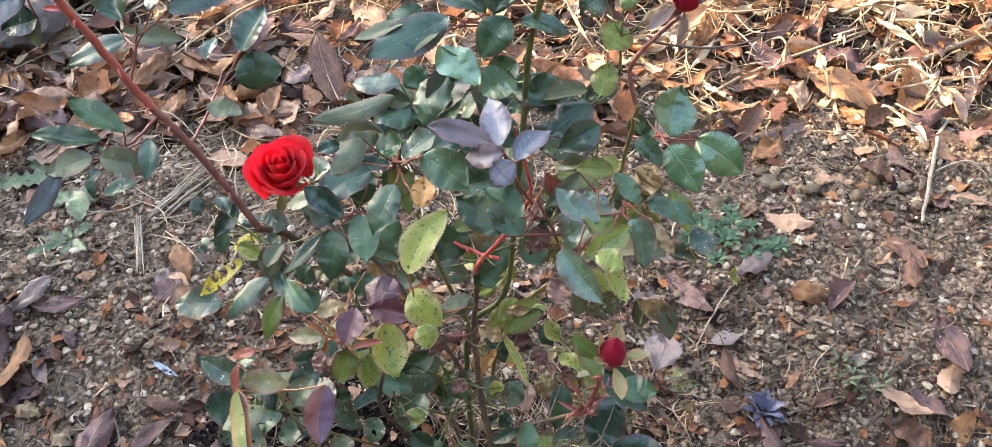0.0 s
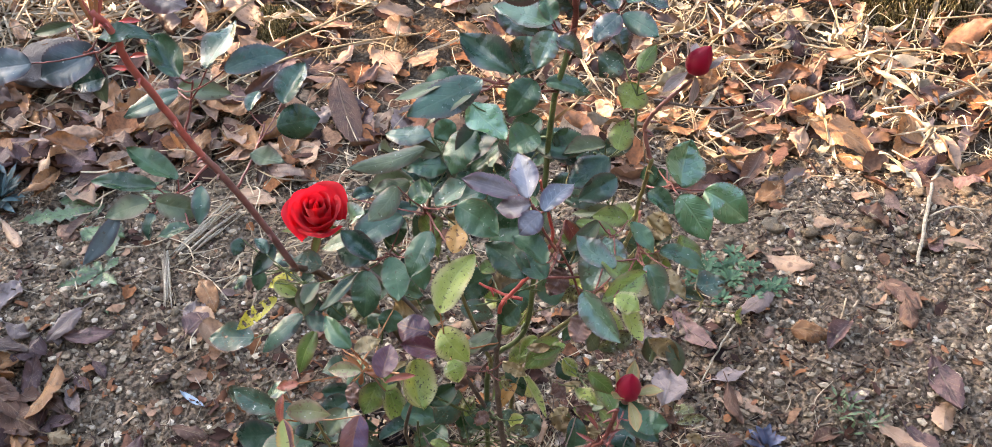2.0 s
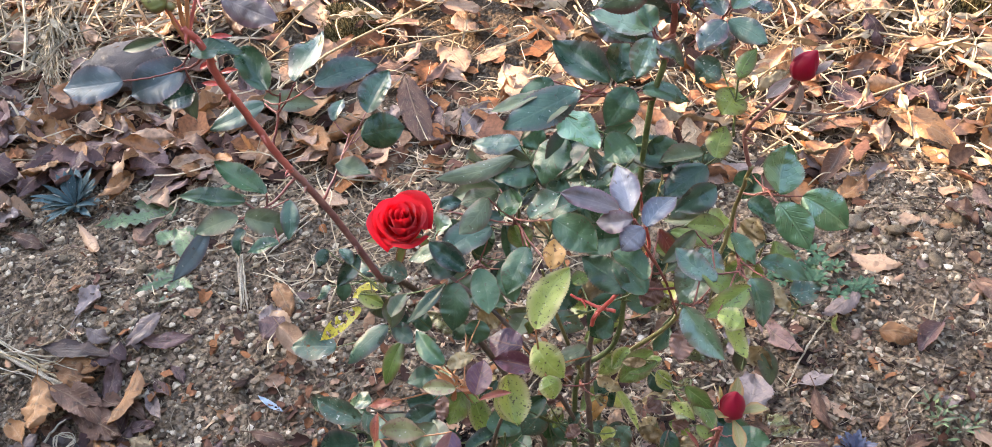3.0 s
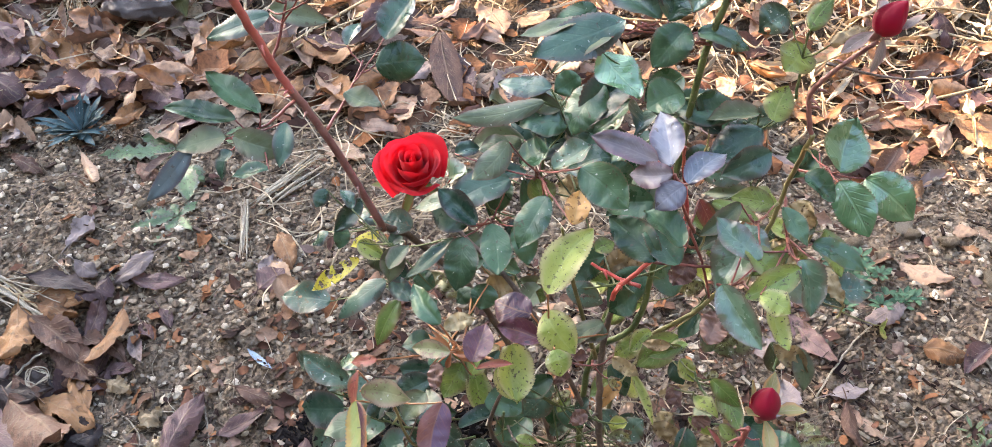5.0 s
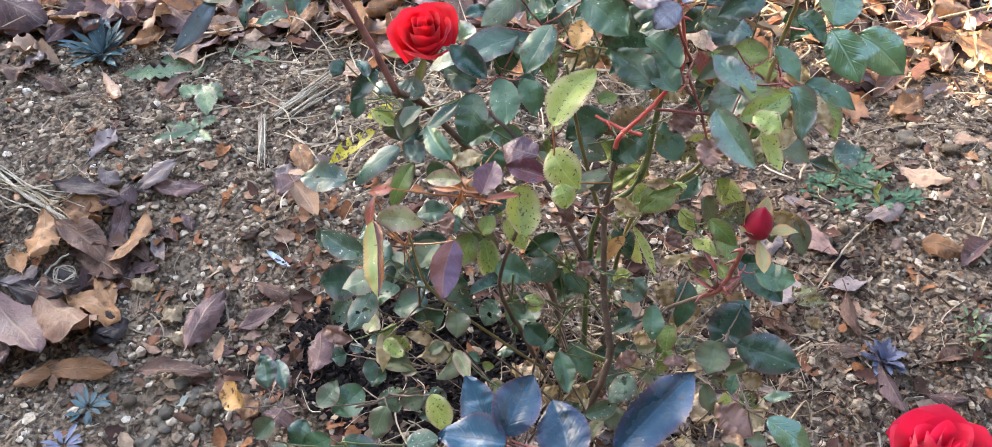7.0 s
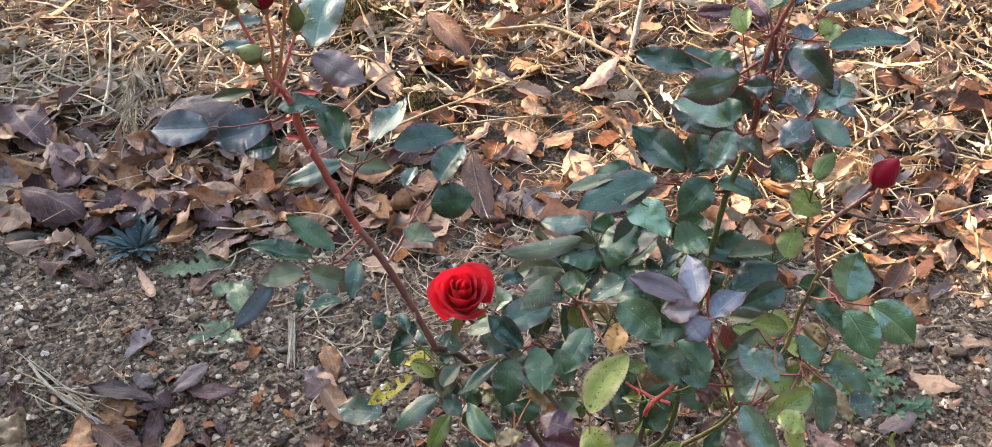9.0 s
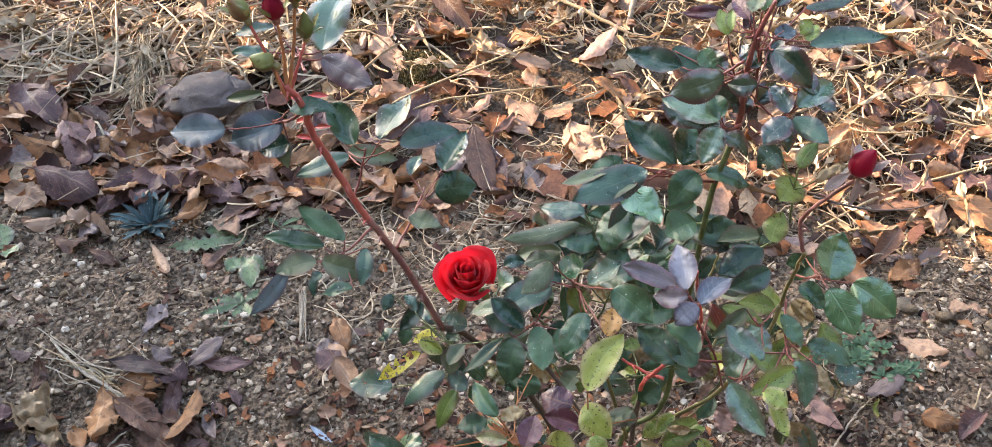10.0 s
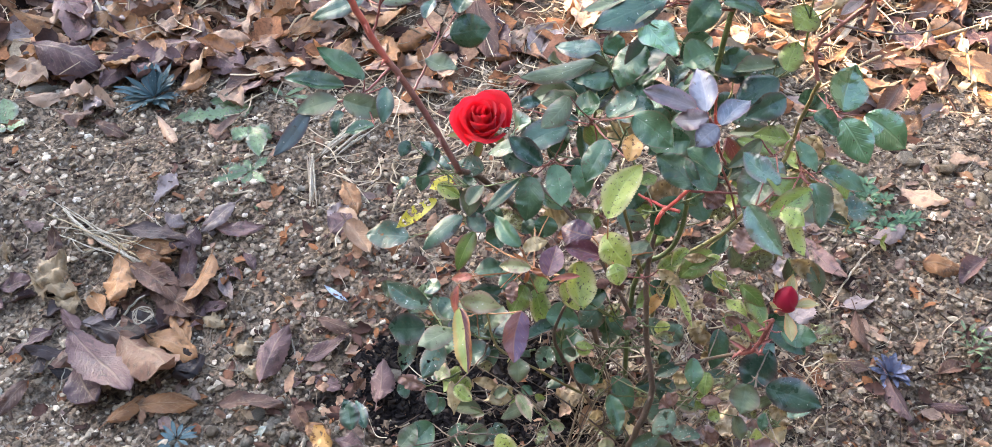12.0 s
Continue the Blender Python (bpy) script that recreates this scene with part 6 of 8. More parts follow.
cane(rose_near, "cane", [(0.07, 0.35, -0.02), (0.13, 0.32, 0.2), (0.19, 0.28, 0.40), (0.205, 0.262, 0.485)], [0.005, 0.0045, 0.004, 0.0032], STEM_GREEN, "", 5, 71)
bloom(rose_near, (0.207, 0.258, 0.513), (0.0, 0.1, 1.0), 0.066, PETAL_PINK, 4, "pinkish-red rose bloom seen from its side")
stalk = leaf_stalk(rose_near, (0.029, 0.240, 0.509), STEM_RED)
leaflet(stalk, (0.057, 0.239, 0.521), (0.093, 0.275, 0.542), 0.029, LEAF_NIGHT, 0.62)
leaflet(stalk, (0.037, 0.236, 0.507), (0.023, 0.264, 0.523), 0.031, LEAF_NIGHT, 0.62)
leaflet(stalk, (0.002, 0.244, 0.515), (0.013, 0.271, 0.531), 0.028, LEAF_NIGHT, 0.62)
leaflet(stalk, (-0.004, 0.247, 0.508), (-0.020, 0.271, 0.522), 0.027, LEAF_NIGHT, 0.62)
leaflet(stalk, (0.004, 0.239, 0.514), (-0.032, 0.243, 0.516), 0.027, LEAF_NIGHT, 0.62)
join_stalk(stalk)
stalk = leaf_stalk(rose_near, (0.056, 0.209, 0.524), STEM_RED)
leaflet(stalk, (0.048, 0.226, 0.523), (0.081, 0.217, 0.517), 0.024, LEAF_NIGHT, 0.62)
leaflet(stalk, (0.018, 0.227, 0.515), (-0.009, 0.209, 0.505), 0.025, LEAF_NIGHT, 0.62)
join_stalk(stalk)


# ---- fallen leaves ----
LEAF_WORDS = {
    "purple": "fallen purple-brown leaf lying on the soil", "orange": "curled orange-brown fallen leaf on the soil", "tan": "pale tan fallen leaf on the soil",
    "dark": "blackened rotting fallen leaf on the soil", "grey": "greyish lilac fallen leaf lying on the soil", "russet": "russet-brown fallen leaf on the soil",
    "pale": "small pale green-grey fallen leaf", "crumpled": "crumpled straw-coloured dry leaf", "blue": "small silvery blue leaf on the soil",
}
fallen = [0]


def fallen_leaf(base, tip, width, kind, lift=0.0):
    """A dry toothed leaf on the ground, rolled and wavy, from its stalk's end to its tip."""
    fallen[0] += 1
    r = random.Random(fallen[0] * 13 + 1)
    zb, zt = gz(*base), gz(*tip)
    mid = ((base[0] + tip[0]) / 2, (base[1] + tip[1]) / 2)
    up = max(0.0, gz(*mid) - (zb + zt) / 2) + 0.003
    b, t = Vector((*base, zb + up + lift)), Vector((*tip, zt + up + lift * r.uniform(0.3, 1.2)))
    length = (t - b).length
    curl = r.uniform(-0.6, 0.8)
    crumple = kind == "crumpled"
    verts, faces, uvs = sheet(length, width, cherry_outline, r.uniform(-0.1, 0.6), r.uniform(-0.4, 0.25), 0.16 if crumple else r.uniform(0.03, 0.12), curl if not crumple else 0.6, 0.10 if crumple else 0.05, 21, fallen[0], 8, 0.45 if crumple else r.uniform(0.08, 0.26))
    tip_over = 0.24 + min(0.5, lift * 16)
    face = Vector((r.uniform(-1, 1) * tip_over, r.uniform(-1.1, 0.7) * tip_over, 1.0))
    pts = moved(verts, framed(b, t, face))
    low = min(p.z - gz(p.x, p.y) for p in pts)
    pts = [p + Vector((0, 0, -low + 0.001 + lift * 0.6 - 0.003)) for p in pts]
    heap = Heap()
    heap.add(pts, faces, uvs)
    d = (b - t).normalized()
    foot = sum((pts[k] for k in range(9)), Vector()) / 9
    heap.add(*tube([foot - d * 0.004, foot + d * 0.008 + Vector((0, 0, 0.001)), foot + d * 0.016], [0.0008, 0.0007, 0.0007], 5, 0, 1, 2))
    me = heap.mesh("fallen_leaf")
    c = foot.copy()
    for v in me.vertices:
        v.co = v.co - c
    ob = put("fallen_leaf", me, DEAD[kind])
    ob.location = c
    return tagged(ob, LEAF_WORDS[kind], "leaf", "fallen leaves")

fallen_leaf((-0.560, 0.910), (-0.608, 0.868), 0.031, 'grey', 0.014)
fallen_leaf((-0.587, 0.881), (-0.519, 0.888), 0.028, 'purple', 0.008)
fallen_leaf((-0.610, 0.873), (-0.627, 0.828), 0.034, 'purple', 0.008)
fallen_leaf((-0.659, 0.885), (-0.626, 0.877), 0.026, 'grey', 0.003)
fallen_leaf((-0.709, 0.851), (-0.614, 0.841), 0.031, 'dark', 0.032)
fallen_leaf((-0.693, 0.835), (-0.624, 0.835), 0.025, 'orange', 0.025)
fallen_leaf((-0.677, 0.814), (-0.626, 0.813), 0.036, 'orange', 0.021)
fallen_leaf((-0.668, 0.802), (-0.623, 0.797), 0.025, 'russet', 0.014)
fallen_leaf((-0.625, 0.801), (-0.584, 0.787), 0.025, 'russet', 0.010)
fallen_leaf((-0.700, 0.810), (-0.673, 0.732), 0.050, 'orange', 0.020)
fallen_leaf((-0.680, 0.798), (-0.596, 0.756), 0.048, 'russet', 0.024)
fallen_leaf((-0.644, 0.771), (-0.568, 0.741), 0.042, 'russet', 0.018)
fallen_leaf((-0.574, 0.831), (-0.575, 0.747), 0.034, 'orange', 0.024)
fallen_leaf((-0.625, 0.745), (-0.581, 0.722), 0.030, 'russet', 0.010)
fallen_leaf((-0.606, 0.741), (-0.565, 0.694), 0.027, 'orange', 0.014)
fallen_leaf((-0.620, 0.710), (-0.600, 0.742), 0.034, 'purple', 0.011)
fallen_leaf((-0.677, 0.722), (-0.615, 0.718), 0.030, 'dark', 0.008)
fallen_leaf((-0.713, 0.713), (-0.616, 0.696), 0.035, 'dark', 0.006)
fallen_leaf((-0.628, 0.702), (-0.543, 0.673), 0.041, 'orange', 0.021)
fallen_leaf((-0.653, 0.689), (-0.550, 0.604), 0.063, 'russet', 0.021)
fallen_leaf((-0.731, 0.696), (-0.610, 0.588), 0.065, 'purple', 0.020)
fallen_leaf((-0.705, 0.649), (-0.639, 0.584), 0.049, 'purple', 0.008)
fallen_leaf((-0.601, 0.589), (-0.519, 0.602), 0.028, 'orange', 0.014)
fallen_leaf((-0.617, 0.557), (-0.594, 0.612), 0.026, 'orange', 0.014)
fallen_leaf((-0.593, 0.679), (-0.538, 0.651), 0.034, 'dark', 0.004)
fallen_leaf((-0.570, 0.643), (-0.537, 0.675), 0.031, 'dark', 0.006)
fallen_leaf((-0.586, 0.789), (-0.547, 0.762), 0.020, 'russet', 0.004)
fallen_leaf((-0.729, 0.717), (-0.680, 0.738), 0.034, 'grey', 0.003)
fallen_leaf((-0.807, 0.757), (-0.778, 0.801), 0.048, 'crumpled', 0.007)
fallen_leaf((-0.823, 0.775), (-0.749, 0.760), 0.038, 'crumpled', 0.004)
fallen_leaf((-0.776, 0.744), (-0.738, 0.739), 0.031, 'crumpled', 0.000)
fallen_leaf((-0.825, 0.817), (-0.820, 0.861), 0.032, 'russet', 0.000)
fallen_leaf((-0.870, 0.762), (-0.823, 0.772), 0.032, 'purple', 0.000)
fallen_leaf((-0.849, 0.745), (-0.817, 0.755), 0.021, 'purple', 0.000)
fallen_leaf((-0.445, 0.638), (-0.437, 0.741), 0.037, 'purple', 0.008)
fallen_leaf((-0.419, 0.642), (-0.400, 0.666), 0.017, 'purple', 0.000)
fallen_leaf((-0.491, 0.598), (-0.409, 0.614), 0.027, 'russet', 0.007)
fallen_leaf((-0.399, 0.615), (-0.376, 0.582), 0.022, 'russet', 0.000)
fallen_leaf((-0.444, 0.573), (-0.418, 0.578), 0.015, 'pale', 0.000)
fallen_leaf((-0.501, 0.685), (-0.484, 0.714), 0.024, 'crumpled', 0.000)
fallen_leaf((-0.475, 0.652), (-0.456, 0.669), 0.023, 'crumpled', 0.000)
fallen_leaf((-0.561, 0.738), (-0.529, 0.733), 0.022, 'crumpled', 0.000)
fallen_leaf((-0.555, 0.809), (-0.521, 0.757), 0.020, 'grey', 0.000)
fallen_leaf((-0.533, 0.844), (-0.511, 0.822), 0.017, 'purple', 0.000)
fallen_leaf((-0.552, 0.826), (-0.526, 0.802), 0.019, 'purple', 0.000)
fallen_leaf((-0.459, 0.784), (-0.443, 0.776), 0.012, 'orange', 0.000)
fallen_leaf((-0.893, 0.813), (-0.876, 0.822), 0.027, 'crumpled', 0.000)
fallen_leaf((-0.891, 0.735), (-0.856, 0.733), 0.031, 'purple', 0.000)
fallen_leaf((-0.688, 0.917), (-0.679, 0.978), 0.035, 'grey', 0.000)
fallen_leaf((-0.408, 0.687), (-0.356, 0.718), 0.024, 'purple', 0.006)
fallen_leaf((-0.291, 0.624), (-0.297, 0.683), 0.032, 'purple', 0.030)
fallen_leaf((-0.375, 0.591), (-0.341, 0.569), 0.031, 'orange', 0.012)
fallen_leaf((-0.412, 0.879), (-0.393, 0.918), 0.043, 'purple', 0.004)
fallen_leaf((-0.396, 0.901), (-0.349, 0.847), 0.037, 'tan', 0.012)
fallen_leaf((-0.401, 0.745), (-0.350, 0.738), 0.021, 'russet', 0.000)
fallen_leaf((-0.389, 0.668), (-0.347, 0.656), 0.021, 'purple', 0.000)
fallen_leaf((-0.341, 0.639), (-0.321, 0.669), 0.021, 'russet', 0.000)
fallen_leaf((-0.380, 0.563), (-0.337, 0.562), 0.026, 'russet', 0.000)
fallen_leaf((-0.329, 0.564), (-0.290, 0.554), 0.031, 'purple', 0.010)
fallen_leaf((-0.406, 0.803), (-0.368, 0.779), 0.010, 'blue', 0.000)
fallen_leaf((0.479, 1.384), (0.571, 1.292), 0.050, 'orange', 0.020)
fallen_leaf((0.643, 1.393), (0.615, 1.292), 0.053, 'orange', 0.015)
fallen_leaf((0.661, 1.280), (0.598, 1.263), 0.038, 'purple', 0.010)
fallen_leaf((0.344, 1.383), (0.428, 1.358), 0.040, 'russet', 0.010)
fallen_leaf((0.394, 1.347), (0.473, 1.328), 0.024, 'tan', 0.000)
fallen_leaf((0.373, 1.176), (0.419, 1.221), 0.038, 'orange', 0.000)
fallen_leaf((0.518, 1.018), (0.558, 0.948), 0.028, 'russet', 0.000)
fallen_leaf((0.378, 0.900), (0.430, 0.898), 0.038, 'orange', 0.000)
fallen_leaf((0.463, 0.926), (0.424, 0.876), 0.029, 'purple', 0.000)
fallen_leaf((0.374, 0.992), (0.311, 0.899), 0.033, 'grey', 0.000)
fallen_leaf((0.230, 0.936), (0.284, 0.868), 0.025, 'purple', 0.000)
fallen_leaf((0.200, 0.919), (0.203, 0.871), 0.036, 'grey', 0.000)
fallen_leaf((0.551, 0.867), (0.569, 0.789), 0.040, 'purple', 0.000)
fallen_leaf((0.566, 0.811), (0.541, 0.763), 0.029, 'tan', 0.000)
fallen_leaf((0.292, 0.824), (0.308, 0.772), 0.019, 'russet', 0.000)
fallen_leaf((0.295, 0.817), (0.340, 0.788), 0.017, 'tan', 0.000)
fallen_leaf((0.470, 0.777), (0.513, 0.733), 0.026, 'tan', 0.010)
fallen_leaf((0.474, 0.729), (0.509, 0.700), 0.045, 'russet', 0.000)
fallen_leaf((0.502, 0.783), (0.538, 0.735), 0.022, 'purple', 0.000)
fallen_leaf((0.273, 0.830), (0.321, 0.852), 0.023, 'grey', 0.000)
fallen_leaf((0.326, 0.737), (0.350, 0.682), 0.024, 'purple', 0.000)
fallen_leaf((0.375, 0.712), (0.418, 0.701), 0.015, 'purple', 0.000)
fallen_leaf((0.447, 1.137), (0.474, 1.122), 0.026, 'tan', 0.000)
fallen_leaf((0.479, 1.147), (0.499, 1.115), 0.020, 'tan', 0.000)
fallen_leaf((0.515, 1.152), (0.556, 1.121), 0.036, 'russet', 0.000)
fallen_leaf((0.574, 1.155), (0.577, 1.108), 0.016, 'russet', 0.000)
fallen_leaf((0.641, 1.134), (0.654, 1.103), 0.022, 'orange', 0.000)
fallen_leaf((0.621, 1.087), (0.675, 1.072), 0.020, 'tan', 0.000)
fallen_leaf((0.592, 1.105), (0.621, 1.073), 0.027, 'purple', 0.000)
fallen_leaf((0.457, 1.108), (0.476, 1.084), 0.016, 'orange', 0.000)
fallen_leaf((0.348, 1.559), (0.324, 1.468), 0.043, 'orange', 0.010)
fallen_leaf((0.478, 1.431), (0.509, 1.384), 0.034, 'orange', 0.020)
fallen_leaf((0.397, 1.485), (0.462, 1.382), 0.046, 'purple', 0.010)
fallen_leaf((0.525, 1.466), (0.572, 1.397), 0.057, 'purple', 0.010)
fallen_leaf((0.297, 1.380), (0.342, 1.340), 0.045, 'tan', 0.000)
fallen_leaf((0.709, 1.446), (0.757, 1.379), 0.034, 'russet', 0.010)
fallen_leaf((0.520, 1.315), (0.566, 1.262), 0.032, 'orange', 0.000)
fallen_leaf((0.682, 1.254), (0.716, 1.219), 0.038, 'purple', 0.000)
fallen_leaf((0.368, 1.055), (0.429, 1.017), 0.031, 'tan', 0.000)
fallen_leaf((0.333, 1.080), (0.363, 1.049), 0.022, 'russet', 0.000)
fallen_leaf((0.204, 0.789), (0.236, 0.773), 0.020, 'russet', 0.000)
fallen_leaf((0.261, 0.759), (0.306, 0.744), 0.018, 'russet', 0.000)
fallen_leaf((-0.526, 1.423), (-0.419, 1.354), 0.053, 'orange', 0.015)
fallen_leaf((-0.309, 1.432), (-0.223, 1.307), 0.069, 'purple', 0.010)
fallen_leaf((-0.356, 1.324), (-0.292, 1.247), 0.040, 'tan', 0.010)
fallen_leaf((-0.431, 1.207), (-0.355, 1.165), 0.038, 'tan', 0.000)
fallen_leaf((-0.759, 1.276), (-0.700, 1.223), 0.033, 'tan', 0.000)
fallen_leaf((-0.416, 0.934), (-0.379, 0.885), 0.024, 'tan', 0.000)
fallen_leaf((0.678, 1.481), (0.705, 1.429), 0.034, 'orange', 0.010)
fallen_leaf((-1.186, 1.485), (-1.051, 1.379), 0.092, 'russet', 0.030)
fallen_leaf((-1.061, 1.397), (-0.959, 1.306), 0.076, 'purple', 0.030)
fallen_leaf((-1.034, 1.453), (-0.938, 1.346), 0.052, 'grey', 0.030)
fallen_leaf((-1.025, 1.237), (-0.899, 1.205), 0.072, 'purple', 0.020)
fallen_leaf((-0.899, 1.274), (-0.784, 1.222), 0.072, 'purple', 0.020)
fallen_leaf((-0.823, 1.233), (-0.774, 1.275), 0.060, 'purple', 0.020)
fallen_leaf((-0.767, 1.258), (-0.703, 1.226), 0.054, 'tan', 0.020)
fallen_leaf((-0.731, 1.281), (-0.662, 1.232), 0.059, 'purple', 0.020)
fallen_leaf((-0.718, 1.122), (-0.721, 1.200), 0.034, 'orange', 0.025)
fallen_leaf((-0.606, 1.186), (-0.613, 1.258), 0.030, 'orange', 0.025)
fallen_leaf((-0.669, 1.202), (-0.604, 1.173), 0.051, 'purple', 0.010)
fallen_leaf((-0.680, 1.177), (-0.631, 1.146), 0.046, 'tan', 0.010)
fallen_leaf((-0.904, 1.143), (-0.850, 1.112), 0.034, 'grey', 0.010)
fallen_leaf((-0.927, 1.118), (-0.894, 1.170), 0.046, 'tan', 0.015)
fallen_leaf((-0.952, 1.364), (-0.854, 1.330), 0.055, 'orange', 0.030)
fallen_leaf((-0.874, 1.375), (-0.785, 1.331), 0.070, 'russet', 0.030)
fallen_leaf((-0.943, 1.394), (-0.961, 1.334), 0.056, 'orange', 0.030)
fallen_leaf((-1.075, 1.212), (-0.984, 1.184), 0.060, 'tan', 0.020)
fallen_leaf((-1.118, 1.296), (-1.083, 1.330), 0.050, 'grey', 0.020)
fallen_leaf((-0.664, 1.309), (-0.594, 1.267), 0.048, 'russet', 0.020)
fallen_leaf((-0.617, 1.333), (-0.537, 1.293), 0.048, 'purple', 0.020)
fallen_leaf((-1.199, 1.507), (-1.074, 1.411), 0.080, 'purple', 0.015)
fallen_leaf((-1.087, 1.448), (-0.970, 1.322), 0.062, 'purple', 0.020)
fallen_leaf((-1.041, 1.245), (-0.957, 1.300), 0.044, 'purple', 0.010)
fallen_leaf((-1.100, 1.256), (-1.009, 1.224), 0.042, 'orange', 0.000)
fallen_leaf((-0.140, 1.523), (-0.082, 1.394), 0.076, 'tan', 0.010)
fallen_leaf((-0.184, 1.317), (-0.156, 1.407), 0.069, 'grey', 0.000)
fallen_leaf((-1.046, 1.815), (-0.916, 1.766), 0.051, 'tan', 0.020)
fallen_leaf((0.194, 1.554), (0.244, 1.636), 0.051, 'tan', 0.010)
fallen_leaf((0.374, 1.639), (0.419, 1.595), 0.053, 'russet', 0.010)
fallen_leaf((-0.560, 1.726), (-0.472, 1.639), 0.061, 'tan', 0.020)
fallen_leaf((-0.143, 2.009), (-0.088, 1.898), 0.038, 'russet', 0.020)
fallen_leaf((-0.283, 1.796), (-0.227, 1.709), 0.045, 'orange', 0.020)
fallen_leaf((-0.236, 1.667), (-0.199, 1.591), 0.048, 'tan', 0.020)
fallen_leaf((-0.257, 1.565), (-0.205, 1.493), 0.054, 'tan', 0.010)
fallen_leaf((-0.116, 1.639), (-0.039, 1.600), 0.029, 'orange', 0.010)
fallen_leaf((-1.324, 1.755), (-1.184, 1.708), 0.066, 'purple', 0.010)
fallen_leaf((-1.171, 1.745), (-1.027, 1.675), 0.053, 'russet', 0.020)
fallen_leaf((-1.004, 1.515), (-0.932, 1.470), 0.032, 'orange', 0.020)
fallen_leaf((-1.042, 1.415), (-0.924, 1.288), 0.051, 'grey', 0.020)
fallen_leaf((-1.002, 1.361), (-0.920, 1.340), 0.033, 'orange', 0.020)
fallen_leaf((-0.964, 1.322), (-0.906, 1.269), 0.030, 'tan', 0.020)
fallen_leaf((-0.943, 1.386), (-0.853, 1.346), 0.043, 'orange', 0.015)
fallen_leaf((-0.911, 1.421), (-0.794, 1.360), 0.059, 'orange', 0.015)
fallen_leaf((-0.947, 1.542), (-0.907, 1.581), 0.049, 'tan', 0.015)
fallen_leaf((-1.021, 1.229), (-0.917, 1.253), 0.049, 'purple', 0.000)
fallen_leaf((-0.900, 1.264), (-0.775, 1.240), 0.060, 'purple', 0.000)
fallen_leaf((-0.796, 1.262), (-0.727, 1.287), 0.048, 'tan', 0.000)
fallen_leaf((-0.877, 1.311), (-0.753, 1.302), 0.042, 'purple', 0.015)
fallen_leaf((-1.097, 1.218), (-1.104, 1.270), 0.032, 'orange', 0.000)
fallen_leaf((-0.930, 1.104), (-0.858, 1.092), 0.034, 'russet', 0.000)
fallen_leaf((-0.906, 1.162), (-0.846, 1.132), 0.030, 'tan', 0.000)
fallen_leaf((-0.851, 1.078), (-0.794, 1.058), 0.027, 'russet', 0.000)
fallen_leaf((-0.999, 1.129), (-0.941, 1.165), 0.030, 'tan', 0.000)
fallen_leaf((-0.718, 1.144), (-0.722, 1.231), 0.032, 'orange', 0.020)
fallen_leaf((-0.723, 1.265), (-0.677, 1.246), 0.029, 'orange', 0.000)
fallen_leaf((-0.671, 1.290), (-0.617, 1.264), 0.036, 'russet', 0.000)
fallen_leaf((-0.758, 1.104), (-0.692, 1.031), 0.018, 'tan', 0.000)
fallen_leaf((-0.674, 1.105), (-0.629, 1.069), 0.029, 'russet', 0.000)
fallen_leaf((-0.625, 1.113), (-0.657, 1.065), 0.020, 'russet', 0.000)
fallen_leaf((-0.422, 0.982), (-0.387, 0.927), 0.034, 'orange', 0.000)
fallen_leaf((-0.434, 0.931), (-0.399, 0.922), 0.040, 'grey', 0.000)
fallen_leaf((-0.626, 1.831), (-0.569, 1.919), 0.045, 'tan', 0.020)
fallen_leaf((-0.479, 1.885), (-0.377, 1.771), 0.052, 'russet', 0.030)
fallen_leaf((-0.559, 1.880), (-0.496, 1.957), 0.030, 'tan', 0.020)
fallen_leaf((-0.483, 1.366), (-0.408, 1.291), 0.053, 'orange', 0.010)
fallen_leaf((-0.302, 1.448), (-0.242, 1.299), 0.048, 'russet', 0.010)
fallen_leaf((-0.247, 1.332), (-0.204, 1.390), 0.043, 'tan', 0.010)
fallen_leaf((0.097, 1.964), (0.122, 2.007), 0.030, 'orange', 0.000)
fallen_leaf((0.035, 1.438), (0.058, 1.390), 0.036, 'orange', 0.000)
fallen_leaf((0.482, 1.806), (0.518, 1.745), 0.048, 'tan', 0.010)
fallen_leaf((0.480, 1.619), (0.514, 1.567), 0.049, 'purple', 0.010)
fallen_leaf((0.517, 1.903), (0.542, 1.836), 0.041, 'russet', 0.010)
fallen_leaf((0.442, 1.875), (0.452, 1.763), 0.032, 'russet', 0.020)
fallen_leaf((0.495, 1.489), (0.525, 1.443), 0.047, 'purple', 0.000)

fallen_leaf((0.205, 0.775), (0.225, 0.845), 0.045, 'grey', 0.030)

scatter = random.Random(21)


def in_compost(x, y):
    return math.hypot((x + 0.18) / 1.7, y - 0.67) < 0.085


def in_sun_side(x, y):
    """How far a place lies past the bare soil, among the straw (over 0: straw)."""
    return y - (1.40 - 0.18 * x if x > -0.2 else 1.50 - 0.05 * x)


# leaves in the drift behind the bare soil: the topmost one by one
def drift_place():
    if scatter.random() < 0.42:
        return scatter.gauss(-0.85, 0.22), 1.25 + abs(scatter.gauss(0.05, 0.14))
    if scatter.random() < 0.34:
        return (scatter.uniform(0.12, 0.8) if scatter.random() < 0.7 else scatter.uniform(-0.5, 0.12)), max(1.22, scatter.gauss(1.47, 0.13))
    return scatter.uniform(-1.3, 1.0), scatter.uniform(1.35, 2.3)


